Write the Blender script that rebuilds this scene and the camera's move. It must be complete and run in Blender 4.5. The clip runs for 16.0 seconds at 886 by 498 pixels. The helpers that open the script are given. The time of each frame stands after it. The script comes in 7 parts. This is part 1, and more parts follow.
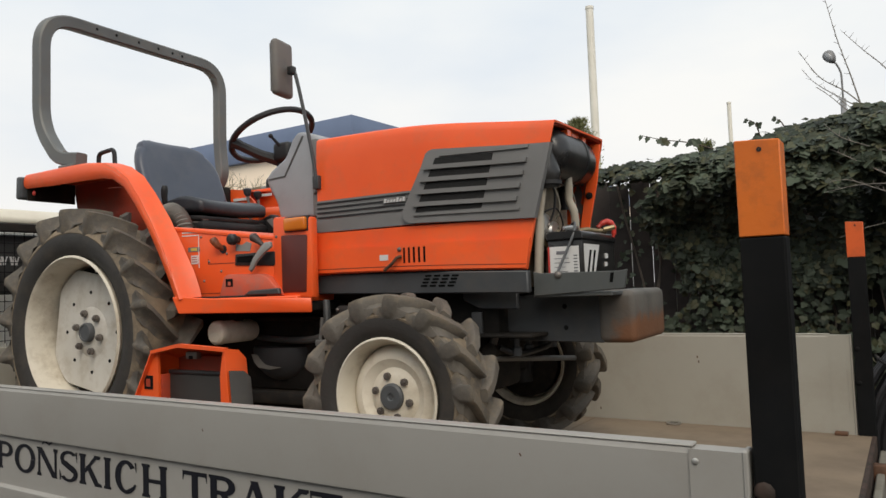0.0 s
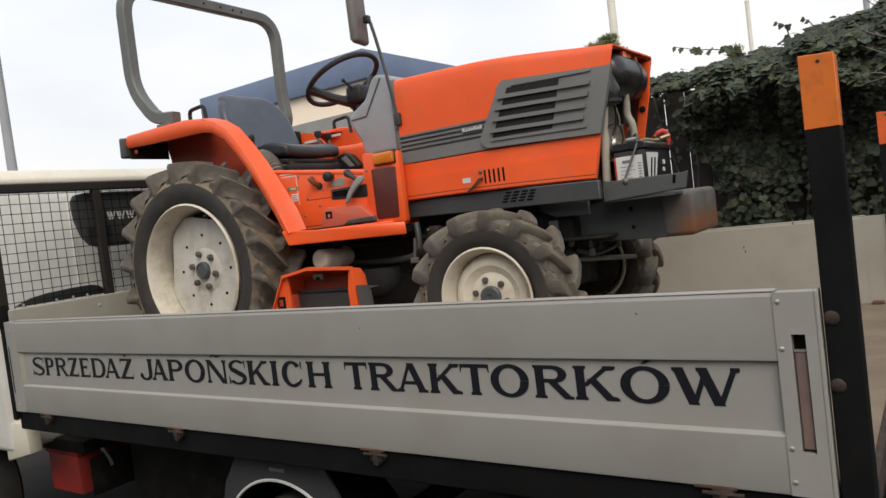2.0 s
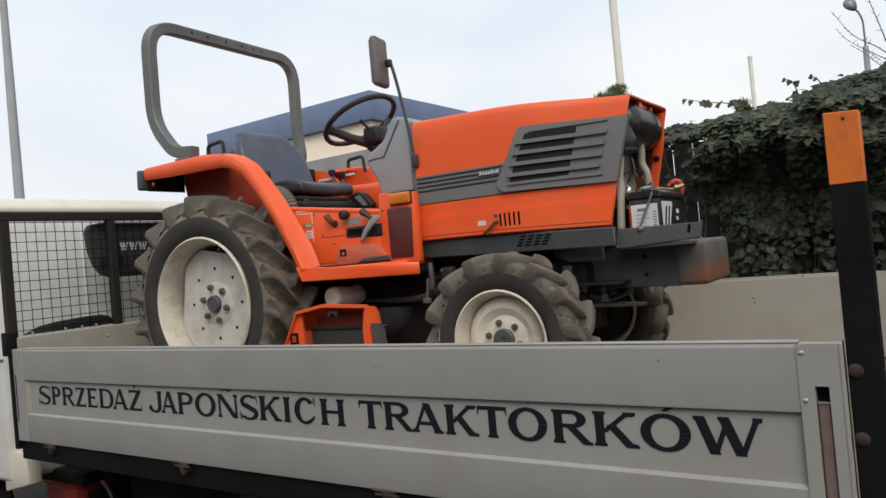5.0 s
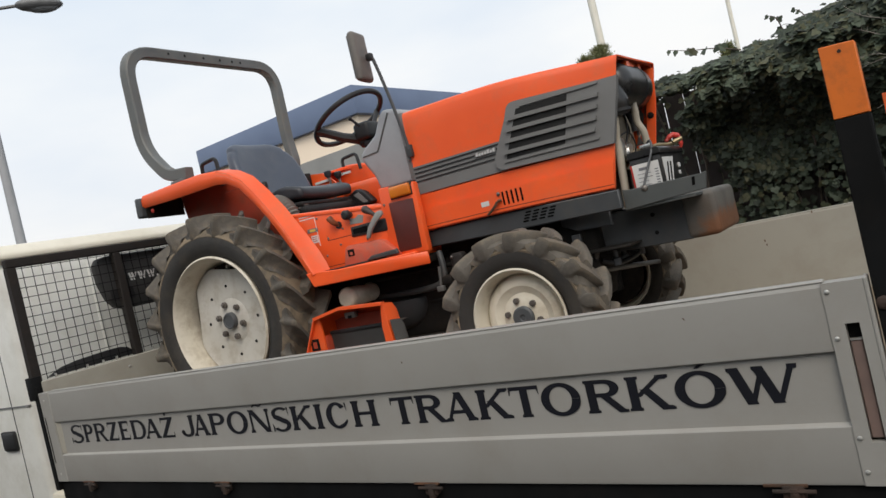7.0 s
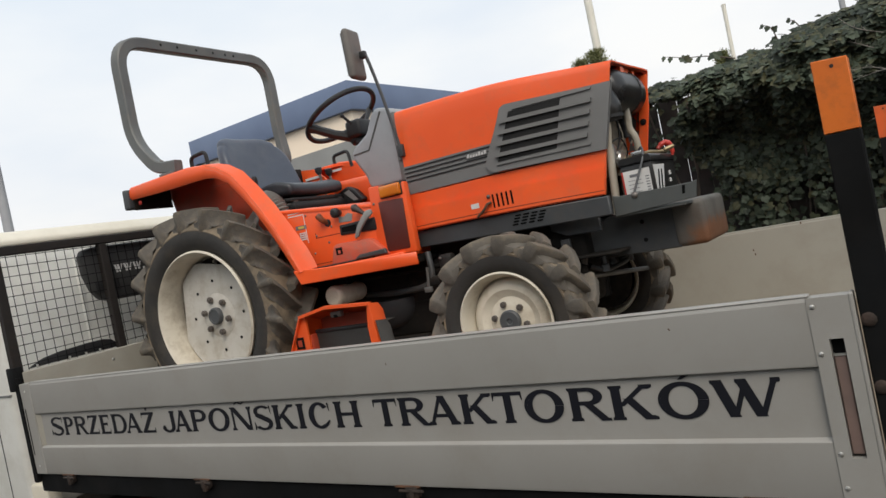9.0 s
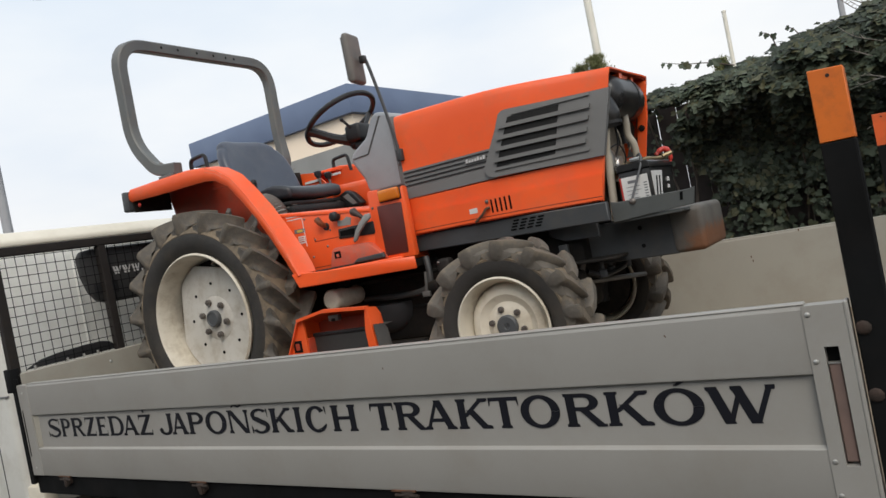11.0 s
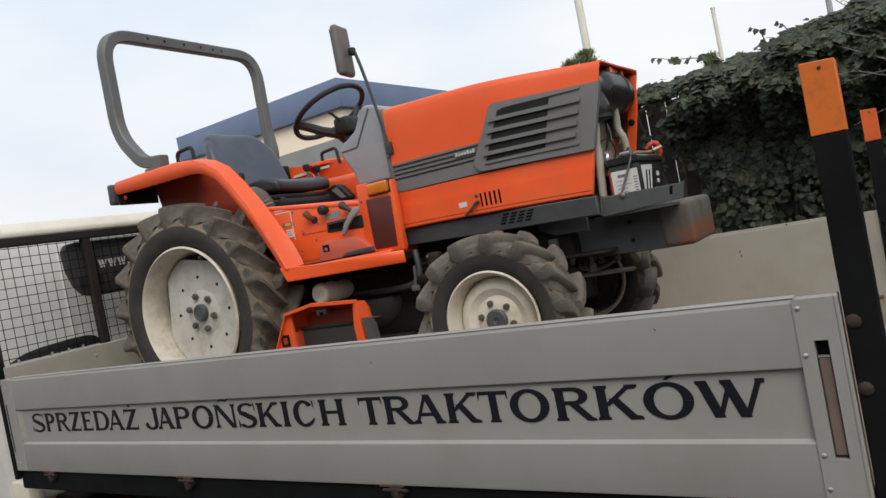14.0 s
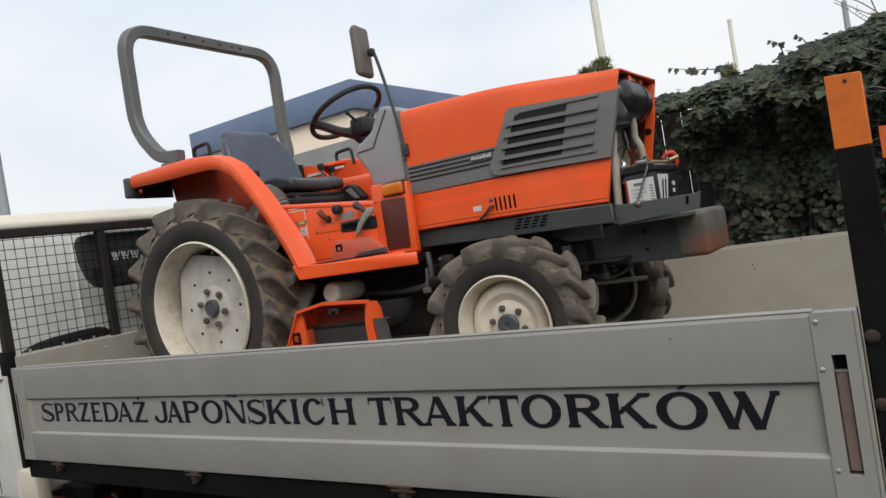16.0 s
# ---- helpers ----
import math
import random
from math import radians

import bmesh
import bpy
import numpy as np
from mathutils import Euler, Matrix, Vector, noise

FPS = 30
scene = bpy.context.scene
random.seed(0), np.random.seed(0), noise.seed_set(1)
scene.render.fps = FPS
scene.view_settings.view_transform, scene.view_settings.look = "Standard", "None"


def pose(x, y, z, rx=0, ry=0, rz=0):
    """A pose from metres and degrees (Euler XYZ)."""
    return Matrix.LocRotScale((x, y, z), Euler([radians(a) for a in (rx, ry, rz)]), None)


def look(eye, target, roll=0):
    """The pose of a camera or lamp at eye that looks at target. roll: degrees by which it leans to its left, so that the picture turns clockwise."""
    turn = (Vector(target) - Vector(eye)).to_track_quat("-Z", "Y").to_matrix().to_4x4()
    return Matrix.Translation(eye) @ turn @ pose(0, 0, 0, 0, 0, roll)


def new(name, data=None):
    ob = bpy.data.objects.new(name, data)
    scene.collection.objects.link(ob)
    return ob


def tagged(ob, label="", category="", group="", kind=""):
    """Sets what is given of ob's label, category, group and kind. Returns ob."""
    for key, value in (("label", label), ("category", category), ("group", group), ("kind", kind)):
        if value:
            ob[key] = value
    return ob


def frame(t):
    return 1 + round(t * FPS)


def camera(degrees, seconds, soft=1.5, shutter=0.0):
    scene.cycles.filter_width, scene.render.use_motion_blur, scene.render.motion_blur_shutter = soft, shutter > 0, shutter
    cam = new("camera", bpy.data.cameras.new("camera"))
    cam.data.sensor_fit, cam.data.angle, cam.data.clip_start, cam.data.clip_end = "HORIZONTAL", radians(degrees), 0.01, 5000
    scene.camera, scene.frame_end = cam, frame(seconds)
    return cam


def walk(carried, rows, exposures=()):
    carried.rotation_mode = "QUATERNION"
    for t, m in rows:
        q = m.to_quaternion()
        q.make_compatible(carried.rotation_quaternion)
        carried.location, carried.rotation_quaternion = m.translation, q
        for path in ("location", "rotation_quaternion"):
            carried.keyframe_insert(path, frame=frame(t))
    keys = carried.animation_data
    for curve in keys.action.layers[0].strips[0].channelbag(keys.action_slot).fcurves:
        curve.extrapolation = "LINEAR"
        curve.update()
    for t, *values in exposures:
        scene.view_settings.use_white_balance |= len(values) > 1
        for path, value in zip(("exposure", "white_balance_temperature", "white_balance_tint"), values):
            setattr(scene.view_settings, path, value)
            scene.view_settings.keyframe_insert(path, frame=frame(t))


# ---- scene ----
cam = camera(63.2, 16.0)
PATH = [
    (0, (0.202, -1.068, 1.515), (-0.881, 0.61, 1.619), -2.2),
    (0.5, (0.184, -1.055, 1.518), (-0.937, 0.601, 1.534), -3.5),
    (1, (0.206, -1.109, 1.51), (-0.957, 0.518, 1.509), -5.8),
    (1.5, (0.165, -1.393, 1.48), (-0.886, 0.309, 1.466), -4.6),
    (2, (0.201, -1.483, 1.492), (-0.941, 0.157, 1.404), -7.1),
    (2.5, (0.2, -1.48, 1.516), (-0.981, 0.133, 1.454), -7.1),
    (3, (0.192, -1.498, 1.505), (-0.988, 0.117, 1.546), -4.9),
    (3.5, (0.173, -1.508, 1.506), (-0.948, 0.147, 1.555), -5.1),
    (4, (0.171, -1.526, 1.493), (-0.958, 0.125, 1.528), -4.9),
    (6.5, (0.15, -1.531, 1.509), (-0.991, 0.112, 1.533), -8.9),
    (7, (0.147, -1.528, 1.512), (-0.999, 0.111, 1.495), -13.2),
    (7.5, (0.141, -1.527, 1.513), (-1.005, 0.111, 1.464), -12.8),
    (8, (0.14, -1.52, 1.519), (-0.997, 0.125, 1.465), -12.3),
    (8.5, (0.148, -1.513, 1.521), (-0.979, 0.139, 1.481), -11.9),
    (9, (0.15, -1.511, 1.521), (-0.977, 0.141, 1.494), -11.6),
    (11.5, (0.158, -1.513, 1.524), (-0.962, 0.144, 1.514), -11.0),
    (12, (0.157, -1.513, 1.522), (-0.953, 0.15, 1.524), -10.9),
    (12.5, (0.151, -1.51, 1.518), (-0.952, 0.159, 1.514), -10.9),
    (13, (0.145, -1.505, 1.516), (-0.958, 0.164, 1.495), -10.8),
    (13.5, (0.147, -1.51, 1.516), (-0.953, 0.16, 1.485), -11.0),
    (14, (0.148, -1.502, 1.518), (-0.953, 0.167, 1.482), -11.0),
    (14.5, (0.144, -1.5, 1.513), (-0.954, 0.171, 1.485), -9.4),
    (15, (0.138, -1.499, 1.512), (-0.958, 0.174, 1.495), -8.7),
    (15.5, (0.129, -1.501, 1.516), (-0.972, 0.168, 1.497), -8.8),
    (16, (0.131, -1.515, 1.517), (-0.986, 0.144, 1.496), -9.2),
]
BALANCE = [(0.0, -0.03, 6850, 10), (1.0, 0.0, 6800, 10), (1.5, 0.02, 6780, 10), (2.0, 0.08, 6780, 11), (2.5, 0.08, 6780, 11), (3.0, 0.0, 6580, 10), (3.5, -0.03, 6500, 10), (6.4, -0.02, 6560, 10), (8.0, 0.0, 6700, 10), (9.2, 0.0, 6650, 10), (12.0, 0.0, 6520, 10), (16.0, -0.04, 6500, 10)]
walk(cam, [(t, look(eye, target, roll)) for t, eye, target, roll in PATH], BALANCE)

# ---- world and light ----
world = bpy.data.worlds.new("overcast_sky")
scene.world = world
world.use_nodes = True
wn, wl = world.node_tree.nodes, world.node_tree.links
wn.clear()
w_out = wn.new("ShaderNodeOutputWorld")
w_bg = wn.new("ShaderNodeBackground")
w_sky = wn.new("ShaderNodeTexSky")
w_sky.sky_type, w_sky.sun_disc = "NISHITA", False
w_sky.sun_elevation, w_sky.sun_rotation = radians(46), radians(140)
w_sky.air_density, w_sky.dust_density, w_sky.ozone_density = 1.0, 4.0, 1.5
w_coord = wn.new("ShaderNodeTexCoord")
w_noise = wn.new("ShaderNodeTexNoise")
w_noise.inputs["Scale"].default_value, w_noise.inputs["Detail"].default_value = 1.8, 5.0
w_map = wn.new("ShaderNodeMapping")
w_map.inputs["Scale"].default_value = (1, 1, 2.6)
w_ramp = wn.new("ShaderNodeValToRGB")
w_ramp.color_ramp.elements[0].position, w_ramp.color_ramp.elements[0].color = 0.36, (0.745, 0.815, 0.915, 1)
w_ramp.color_ramp.elements[1].position, w_ramp.color_ramp.elements[1].color = 0.70, (0.965, 0.970, 0.975, 1)
w_scale = wn.new("ShaderNodeMix")
w_scale.data_type, w_scale.blend_type = "RGBA", "MULTIPLY"
w_scale.inputs[0].default_value = 1.0
w_scale.inputs[7].default_value = (0.10, 0.10, 0.10, 1)
w_mix = wn.new("ShaderNodeMix")
w_mix.data_type = "RGBA"
w_mix.inputs[0].default_value = 0.86
wl.new(w_coord.outputs["Generated"], w_map.inputs["Vector"])
wl.new(w_map.outputs["Vector"], w_noise.inputs["Vector"])
wl.new(w_noise.outputs["Fac"], w_ramp.inputs["Fac"])
wl.new(w_sky.outputs["Color"], w_scale.inputs[6])
wl.new(w_scale.outputs[2], w_mix.inputs[6])
wl.new(w_ramp.outputs["Color"], w_mix.inputs[7])
w_split = wn.new("ShaderNodeSeparateXYZ")
w_high = wn.new("ShaderNodeValToRGB")
w_high.color_ramp.elements[0].position, w_high.color_ramp.elements[0].color = 0.03, (1.0, 0.975, 0.95, 1)
w_high.color_ramp.elements[1].position, w_high.color_ramp.elements[1].color = 0.42, (0.945, 0.985, 1.0, 1)
w_tone = wn.new("ShaderNodeMix")
w_tone.data_type, w_tone.blend_type = "RGBA", "MULTIPLY"
w_tone.inputs[0].default_value = 1.0
wl.new(w_coord.outputs["Generated"], w_split.inputs["Vector"])
wl.new(w_split.outputs["Z"], w_high.inputs["Fac"])
wl.new(w_mix.outputs[2], w_tone.inputs[6])
wl.new(w_high.outputs["Color"], w_tone.inputs[7])
wl.new(w_tone.outputs[2], w_bg.inputs["Color"])
w_bg.inputs["Strength"].default_value = 1.15
wl.new(w_bg.outputs["Background"], w_out.inputs["Surface"])

sun_data = bpy.data.lights.new("sun", "SUN")
sun_data.energy, sun_data.angle, sun_data.color = 1.75, radians(35), (1.0, 0.93, 0.84)
sun = new("sun", sun_data)
sun.matrix_world = look((4.5, -5.5, 7.5), (0, 0, 0))


# ---- materials ----
def material(name, base, other=None, rough=0.5, metal=0.0, scale=6.0, bump=0.05, grain=120.0, dirt=None, dirt_amount=0.35, dirt_scale=9.0, coat=0.0, island=0.0, random_object=0.0, spec=0.5):
    m = bpy.data.materials.new(name)
    m.use_nodes = True
    n, l = m.node_tree.nodes, m.node_tree.links
    b = n["Principled BSDF"]
    b.inputs["Metallic"].default_value = metal
    b.inputs["Coat Weight"].default_value = coat
    b.inputs["Coat Roughness"].default_value = 0.15
    b.inputs["Specular IOR Level"].default_value = spec
    co = n.new("ShaderNodeTexCoord")
    broad = n.new("ShaderNodeTexNoise")
    broad.inputs["Scale"].default_value, broad.inputs["Detail"].default_value = scale, 6.0
    l.new(co.outputs["Object"], broad.inputs["Vector"])
    mix = n.new("ShaderNodeMix")
    mix.data_type = "RGBA"
    mix.inputs[6].default_value = (*base, 1)
    mix.inputs[7].default_value = (*(other or [c * 0.82 for c in base]), 1)
    ramp = n.new("ShaderNodeMapRange")
    ramp.inputs["From Min"].default_value, ramp.inputs["From Max"].default_value = 0.35, 0.68
    l.new(broad.outputs["Fac"], ramp.inputs["Value"])
    l.new(ramp.outputs["Result"], mix.inputs[0])
    colour = mix.outputs[2]
    if dirt:
        spots = n.new("ShaderNodeTexNoise")
        spots.inputs["Scale"].default_value, spots.inputs["Detail"].default_value = dirt_scale, 9.0
        spots.inputs["Roughness"].default_value = 0.7
        l.new(co.outputs["Object"], spots.inputs["Vector"])
        cut = n.new("ShaderNodeMapRange")
        cut.inputs["From Min"].default_value, cut.inputs["From Max"].default_value = 0.48, 0.75
        cut.inputs["To Max"].default_value = dirt_amount * 2
        l.new(spots.outputs["Fac"], cut.inputs["Value"])
        soil = n.new("ShaderNodeMix")
        soil.data_type = "RGBA"
        l.new(cut.outputs["Result"], soil.inputs[0])
        l.new(colour, soil.inputs[6])
        soil.inputs[7].default_value = (*dirt, 1)
        colour = soil.outputs[2]
    if island or random_object:
        source = n.new("ShaderNodeNewGeometry") if island else n.new("ShaderNodeObjectInfo")
        hsv = n.new("ShaderNodeHueSaturation")
        vary = n.new("ShaderNodeMapRange")
        amount = island or random_object
        vary.inputs["To Min"].default_value, vary.inputs["To Max"].default_value = 1 - amount, 1 + amount
        l.new(source.outputs["Random Per Island" if island else "Random"], vary.inputs["Value"])
        l.new(vary.outputs["Result"], hsv.inputs["Value"])
        l.new(colour, hsv.inputs["Color"])
        colour = hsv.outputs["Color"]
    l.new(colour, b.inputs["Base Color"])
    fine = n.new("ShaderNodeTexNoise")
    fine.inputs["Scale"].default_value, fine.inputs["Detail"].default_value = grain, 4.0
    l.new(co.outputs["Object"], fine.inputs["Vector"])
    rr = n.new("ShaderNodeMapRange")
    rr.inputs["To Min"].default_value, rr.inputs["To Max"].default_value = max(rough - 0.12, 0.03), min(rough + 0.12, 1.0)
    l.new(broad.outputs["Fac"], rr.inputs["Value"])
    l.new(rr.outputs["Result"], b.inputs["Roughness"])
    if bump:
        bp = n.new("ShaderNodeBump")
        bp.inputs["Strength"].default_value, bp.inputs["Distance"].default_value = bump, 0.004
        l.new(fine.outputs["Fac"], bp.inputs["Height"])
        l.new(bp.outputs["Normal"], b.inputs["Normal"])
    return m


M = {
    "orange": material("orange_paint", (0.90, 0.118, 0.024), (0.84, 0.099, 0.020), 0.37, scale=4, bump=0.05, grain=45, dirt=(0.54, 0.155, 0.075), dirt_amount=0.22, dirt_scale=9),
    # darker copy of the orange; on the near fender wall it stands for shade
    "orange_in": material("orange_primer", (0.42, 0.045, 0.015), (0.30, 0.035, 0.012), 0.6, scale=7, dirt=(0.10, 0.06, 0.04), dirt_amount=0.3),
    "hood_grey": material("grey_plastic_trim", (0.178, 0.176, 0.172), (0.150, 0.148, 0.144), 0.55, scale=5, bump=0.06, grain=260),
    "frame_grey": material("dark_grey_frame_paint", (0.050, 0.053, 0.056), (0.036, 0.038, 0.040), 0.5, scale=6, dirt=(0.10, 0.08, 0.06), dirt_amount=0.2),
    "bar_grey": material("roll_bar_paint", (0.135, 0.141, 0.138), (0.104, 0.109, 0.107), 0.5, scale=5, dirt=(0.16, 0.14, 0.10), dirt_amount=0.25),
    "cowl_grey": material("weathered_grey_cowl", (0.335, 0.345, 0.362), (0.295, 0.305, 0.320), 0.55, scale=5, bump=0.06, grain=260, dirt=(0.17, 0.155, 0.135), dirt_amount=0.15),
    "trim_dark": material("dark_grey_trim", (0.085, 0.082, 0.078), (0.065, 0.063, 0.060), 0.55, bump=0.06, grain=260, dirt=(0.15, 0.13, 0.10), dirt_amount=0.2),
    "lamp_dark": material("dark_lamp_housing", (0.075, 0.080, 0.085), (0.055, 0.058, 0.062), 0.55, bump=0.05),
    "tray_grey": material("greenish_grey_steel", (0.082, 0.088, 0.086), (0.062, 0.066, 0.064), 0.55, dirt=(0.13, 0.115, 0.09), dirt_amount=0.2),
    # black lightened: the veiling haze over it is put into the colour
    "roll_black": material("faded_black_cover", (0.036, 0.035, 0.034), (0.026, 0.025, 0.025), 0.6, bump=0.15, grain=90),
    "gloss_black": material("dusty_gloss_black", (0.012, 0.012, 0.013), (0.022, 0.021, 0.020), 0.30, bump=0.05, grain=60, dirt=(0.07, 0.065, 0.058), dirt_amount=0.22, dirt_scale=14),
    "guard_grey": material("faded_black_plastic", (0.040, 0.041, 0.044), (0.031, 0.032, 0.034), 0.6, scale=5, bump=0.1),
    "shroud": material("dusty_tan_sheet", (0.26, 0.215, 0.155), (0.17, 0.140, 0.100), 0.75, scale=14, bump=0.2, dirt=(0.03, 0.026, 0.02), dirt_amount=0.35, dirt_scale=20),
    "pit": material("dark_recess", (0.005, 0.005, 0.005), None, 0.9, spec=0.1),
    "vent_mesh": material("fine_black_mesh", (0.006, 0.006, 0.006), (0.016, 0.0155, 0.015), 0.7, scale=240, bump=0.5, grain=320, spec=0.3),
    "scuffed_orange": material("scuffed_orange_paint", (0.62, 0.10, 0.045), (0.44, 0.085, 0.05), 0.62, scale=9, bump=0.1, grain=80, dirt=(0.22, 0.15, 0.12), dirt_amount=0.4, dirt_scale=14),
    "scuff": material("pale_scuffed_paint", (0.84, 0.11, 0.025), (0.78, 0.15, 0.06), 0.5, scale=12, bump=0.1, grain=60, dirt=(0.72, 0.38, 0.27), dirt_amount=0.42, dirt_scale=13),
    "seam": material("dark_panel_seam", (0.16, 0.022, 0.008), None, 0.7),
    "brown_knob": material("worn_brown_plastic", (0.26, 0.075, 0.028), (0.12, 0.042, 0.020), 0.5, scale=40),
    "warm_black": material("worn_brown_black_grip", (0.065, 0.048, 0.042), (0.035, 0.028, 0.026), 0.5),
    "bellows_grey": material("dusty_grey_rubber", (0.20, 0.19, 0.17), (0.13, 0.123, 0.11), 0.7),
    "vinyl_back": material("blue_grey_vinyl", (0.064, 0.076, 0.104), (0.048, 0.058, 0.082), 0.40, scale=4, bump=0.14, grain=220, dirt=(0.14, 0.14, 0.14), dirt_amount=0.12),
    "black": material("black_plastic", (0.018, 0.018, 0.019), (0.012, 0.012, 0.013), 0.48, bump=0.08, grain=90, dirt=(0.06, 0.055, 0.048), dirt_amount=0.2, spec=0.4),
    # near-black for iron parts, also put where shade falls under and behind things
    "near_black": material("oily_black_iron", (0.016, 0.0145, 0.013), (0.009, 0.008, 0.0075), 0.65, dirt=(0.05, 0.037, 0.026), dirt_amount=0.3, bump=0.25, grain=80, spec=0.15),
    "vinyl": material("dark_blue_grey_vinyl", (0.026, 0.028, 0.034), (0.019, 0.021, 0.026), 0.42, scale=5, bump=0.12, grain=240, dirt=(0.13, 0.13, 0.13), dirt_amount=0.12),
    "tyre": material("tyre_rubber", (0.035, 0.032, 0.029), (0.023, 0.021, 0.019), 0.72, scale=5, bump=0.3, grain=90, dirt=(0.10, 0.078, 0.055), dirt_amount=0.22, dirt_scale=6),
    "tread": material("muddy_tread_rubber", (0.130, 0.113, 0.092), (0.054, 0.048, 0.041), 0.78, scale=9, bump=0.8, grain=38, dirt=(0.250, 0.190, 0.122), dirt_amount=0.50, dirt_scale=6),
    "mud": material("dried_mud_on_rubber", (0.260, 0.200, 0.132), (0.120, 0.098, 0.072), 0.9, scale=11, bump=0.8, grain=45, dirt=(0.045, 0.041, 0.038), dirt_amount=0.4, dirt_scale=12),
    "cream": material("cream_wheel_paint", (0.66, 0.61, 0.51), (0.53, 0.475, 0.375), 0.55, scale=5, dirt=(0.24, 0.17, 0.095), dirt_amount=0.34, dirt_scale=9),
    "disc": material("off_white_wheel_disc", (0.61, 0.585, 0.535), (0.52, 0.49, 0.43), 0.55, scale=6, dirt=(0.27, 0.20, 0.125), dirt_amount=0.26, dirt_scale=11),
    "nut": material("worn_steel_nut", (0.22, 0.20, 0.18), (0.13, 0.11, 0.10), 0.5, 0.6),
    "hub": material("grey_hub_paint", (0.085, 0.09, 0.095), None, 0.5),
    "panel": material("silver_grey_panel_paint", (0.338, 0.326, 0.302), (0.308, 0.297, 0.274), 0.42, scale=2.2, bump=0.02, grain=40, dirt=(0.25, 0.215, 0.17), dirt_amount=0.16, dirt_scale=4.5),
    "panel_in": material("beige_grey_inner_panel", (0.365, 0.346, 0.296), (0.325, 0.306, 0.258), 0.55, scale=2, dirt=(0.22, 0.17, 0.12), dirt_amount=0.14, dirt_scale=4),
    "alu": material("bare_aluminium", (0.62, 0.61, 0.58), (0.52, 0.51, 0.48), 0.35, 0.7, scale=12),
    "navy": material("dark_navy_lettering", (0.0105, 0.011, 0.0165), (0.008, 0.0084, 0.012), 0.5, spec=0.3),
    "ply": material("worn_plywood", (0.205, 0.155, 0.105), (0.155, 0.115, 0.078), 0.7, scale=5, bump=0.15, grain=50, dirt=(0.14, 0.10, 0.07), dirt_amount=0.3, dirt_scale=5),
    "steel_black": material("black_painted_steel", (0.0085, 0.009, 0.0095), (0.006, 0.006, 0.006), 0.65, dirt=(0.025, 0.02, 0.017), dirt_amount=0.12, spec=0.10),
    "brown_black": material("weathered_brown_black_paint", (0.026, 0.022, 0.020), (0.017, 0.015, 0.014), 0.65, scale=9, dirt=(0.06, 0.042, 0.03), dirt_amount=0.25, spec=0.2),
    "rust": material("rusty_steel", (0.125, 0.056, 0.027), (0.055, 0.032, 0.020), 0.8, scale=20, bump=0.4),
    "tip_red": material("red_orange_paint", (0.72, 0.115, 0.020), (0.62, 0.095, 0.018), 0.5, scale=7, dirt=(0.25, 0.08, 0.03), dirt_amount=0.2, dirt_scale=14),
    "tail_grey": material("weathered_grey_green_board", (0.215, 0.205, 0.170), (0.165, 0.155, 0.128), 0.6, scale=5, dirt=(0.09, 0.07, 0.05), dirt_amount=0.4),
    "dark_rust": material("dark_rusty_steel", (0.046, 0.026, 0.018), (0.022, 0.016, 0.012), 0.8, scale=25, bump=0.4),
    "tip": material("signal_orange_paint", (0.72, 0.165, 0.015), (0.63, 0.135, 0.013), 0.5, scale=7, bump=0.15, grain=60, dirt=(0.22, 0.075, 0.025), dirt_amount=0.26, dirt_scale=22),
    # blotches strengthened to tone down the cab's back
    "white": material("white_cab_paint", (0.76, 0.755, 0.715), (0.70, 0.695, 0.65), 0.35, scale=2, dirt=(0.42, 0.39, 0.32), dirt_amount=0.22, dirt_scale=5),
    "roof": material("cream_cab_roof_paint", (0.72, 0.67, 0.56), (0.66, 0.61, 0.50), 0.4, scale=2, dirt=(0.45, 0.40, 0.30), dirt_amount=0.14),
    "amber": material("amber_lens", (0.75, 0.22, 0.012), (0.62, 0.16, 0.010), 0.18, coat=0.5),
    "reflector": material("dark_red_grille", (0.115, 0.022, 0.016), (0.075, 0.016, 0.012), 0.35, bump=0.5, grain=300),
    "crate_red": material("dirty_dark_red_plastic", (0.46, 0.032, 0.020), (0.30, 0.024, 0.016), 0.6, dirt=(0.03, 0.024, 0.02), dirt_amount=0.3),
    "red": material("red_plastic", (0.55, 0.035, 0.022), (0.38, 0.028, 0.02), 0.45, dirt=(0.07, 0.05, 0.04), dirt_amount=0.3),
    "label": material("paper_label", (0.68, 0.67, 0.65), (0.58, 0.57, 0.55), 0.5),
    "yellow": material("yellow_sticker", (0.62, 0.46, 0.08), None, 0.5),
    "ink": material("printed_grey_ink", (0.16, 0.16, 0.17), None, 0.6),
    "hose": material("grey_beige_hose", (0.42, 0.38, 0.31), (0.33, 0.29, 0.23), 0.6),
    "canister": material("yellowed_white_plastic", (0.78, 0.75, 0.67), (0.62, 0.57, 0.46), 0.5, dirt=(0.2, 0.15, 0.1), dirt_amount=0.2),
    "radiator": material("dusty_radiator_core", (0.15, 0.125, 0.095), (0.10, 0.085, 0.065), 0.8, bump=0.6, grain=200),
    "mirror_back": material("dusty_grey_plastic", (0.150, 0.136, 0.124), (0.115, 0.105, 0.096), 0.6, dirt=(0.22, 0.19, 0.15), dirt_amount=0.2),
    "asphalt": material("yard_asphalt", (0.030, 0.027, 0.024), (0.021, 0.019, 0.017), 0.95, scale=0.8, bump=0.5, grain=60, dirt=(0.055, 0.042, 0.031), dirt_amount=0.3, dirt_scale=1.2, spec=0.15),
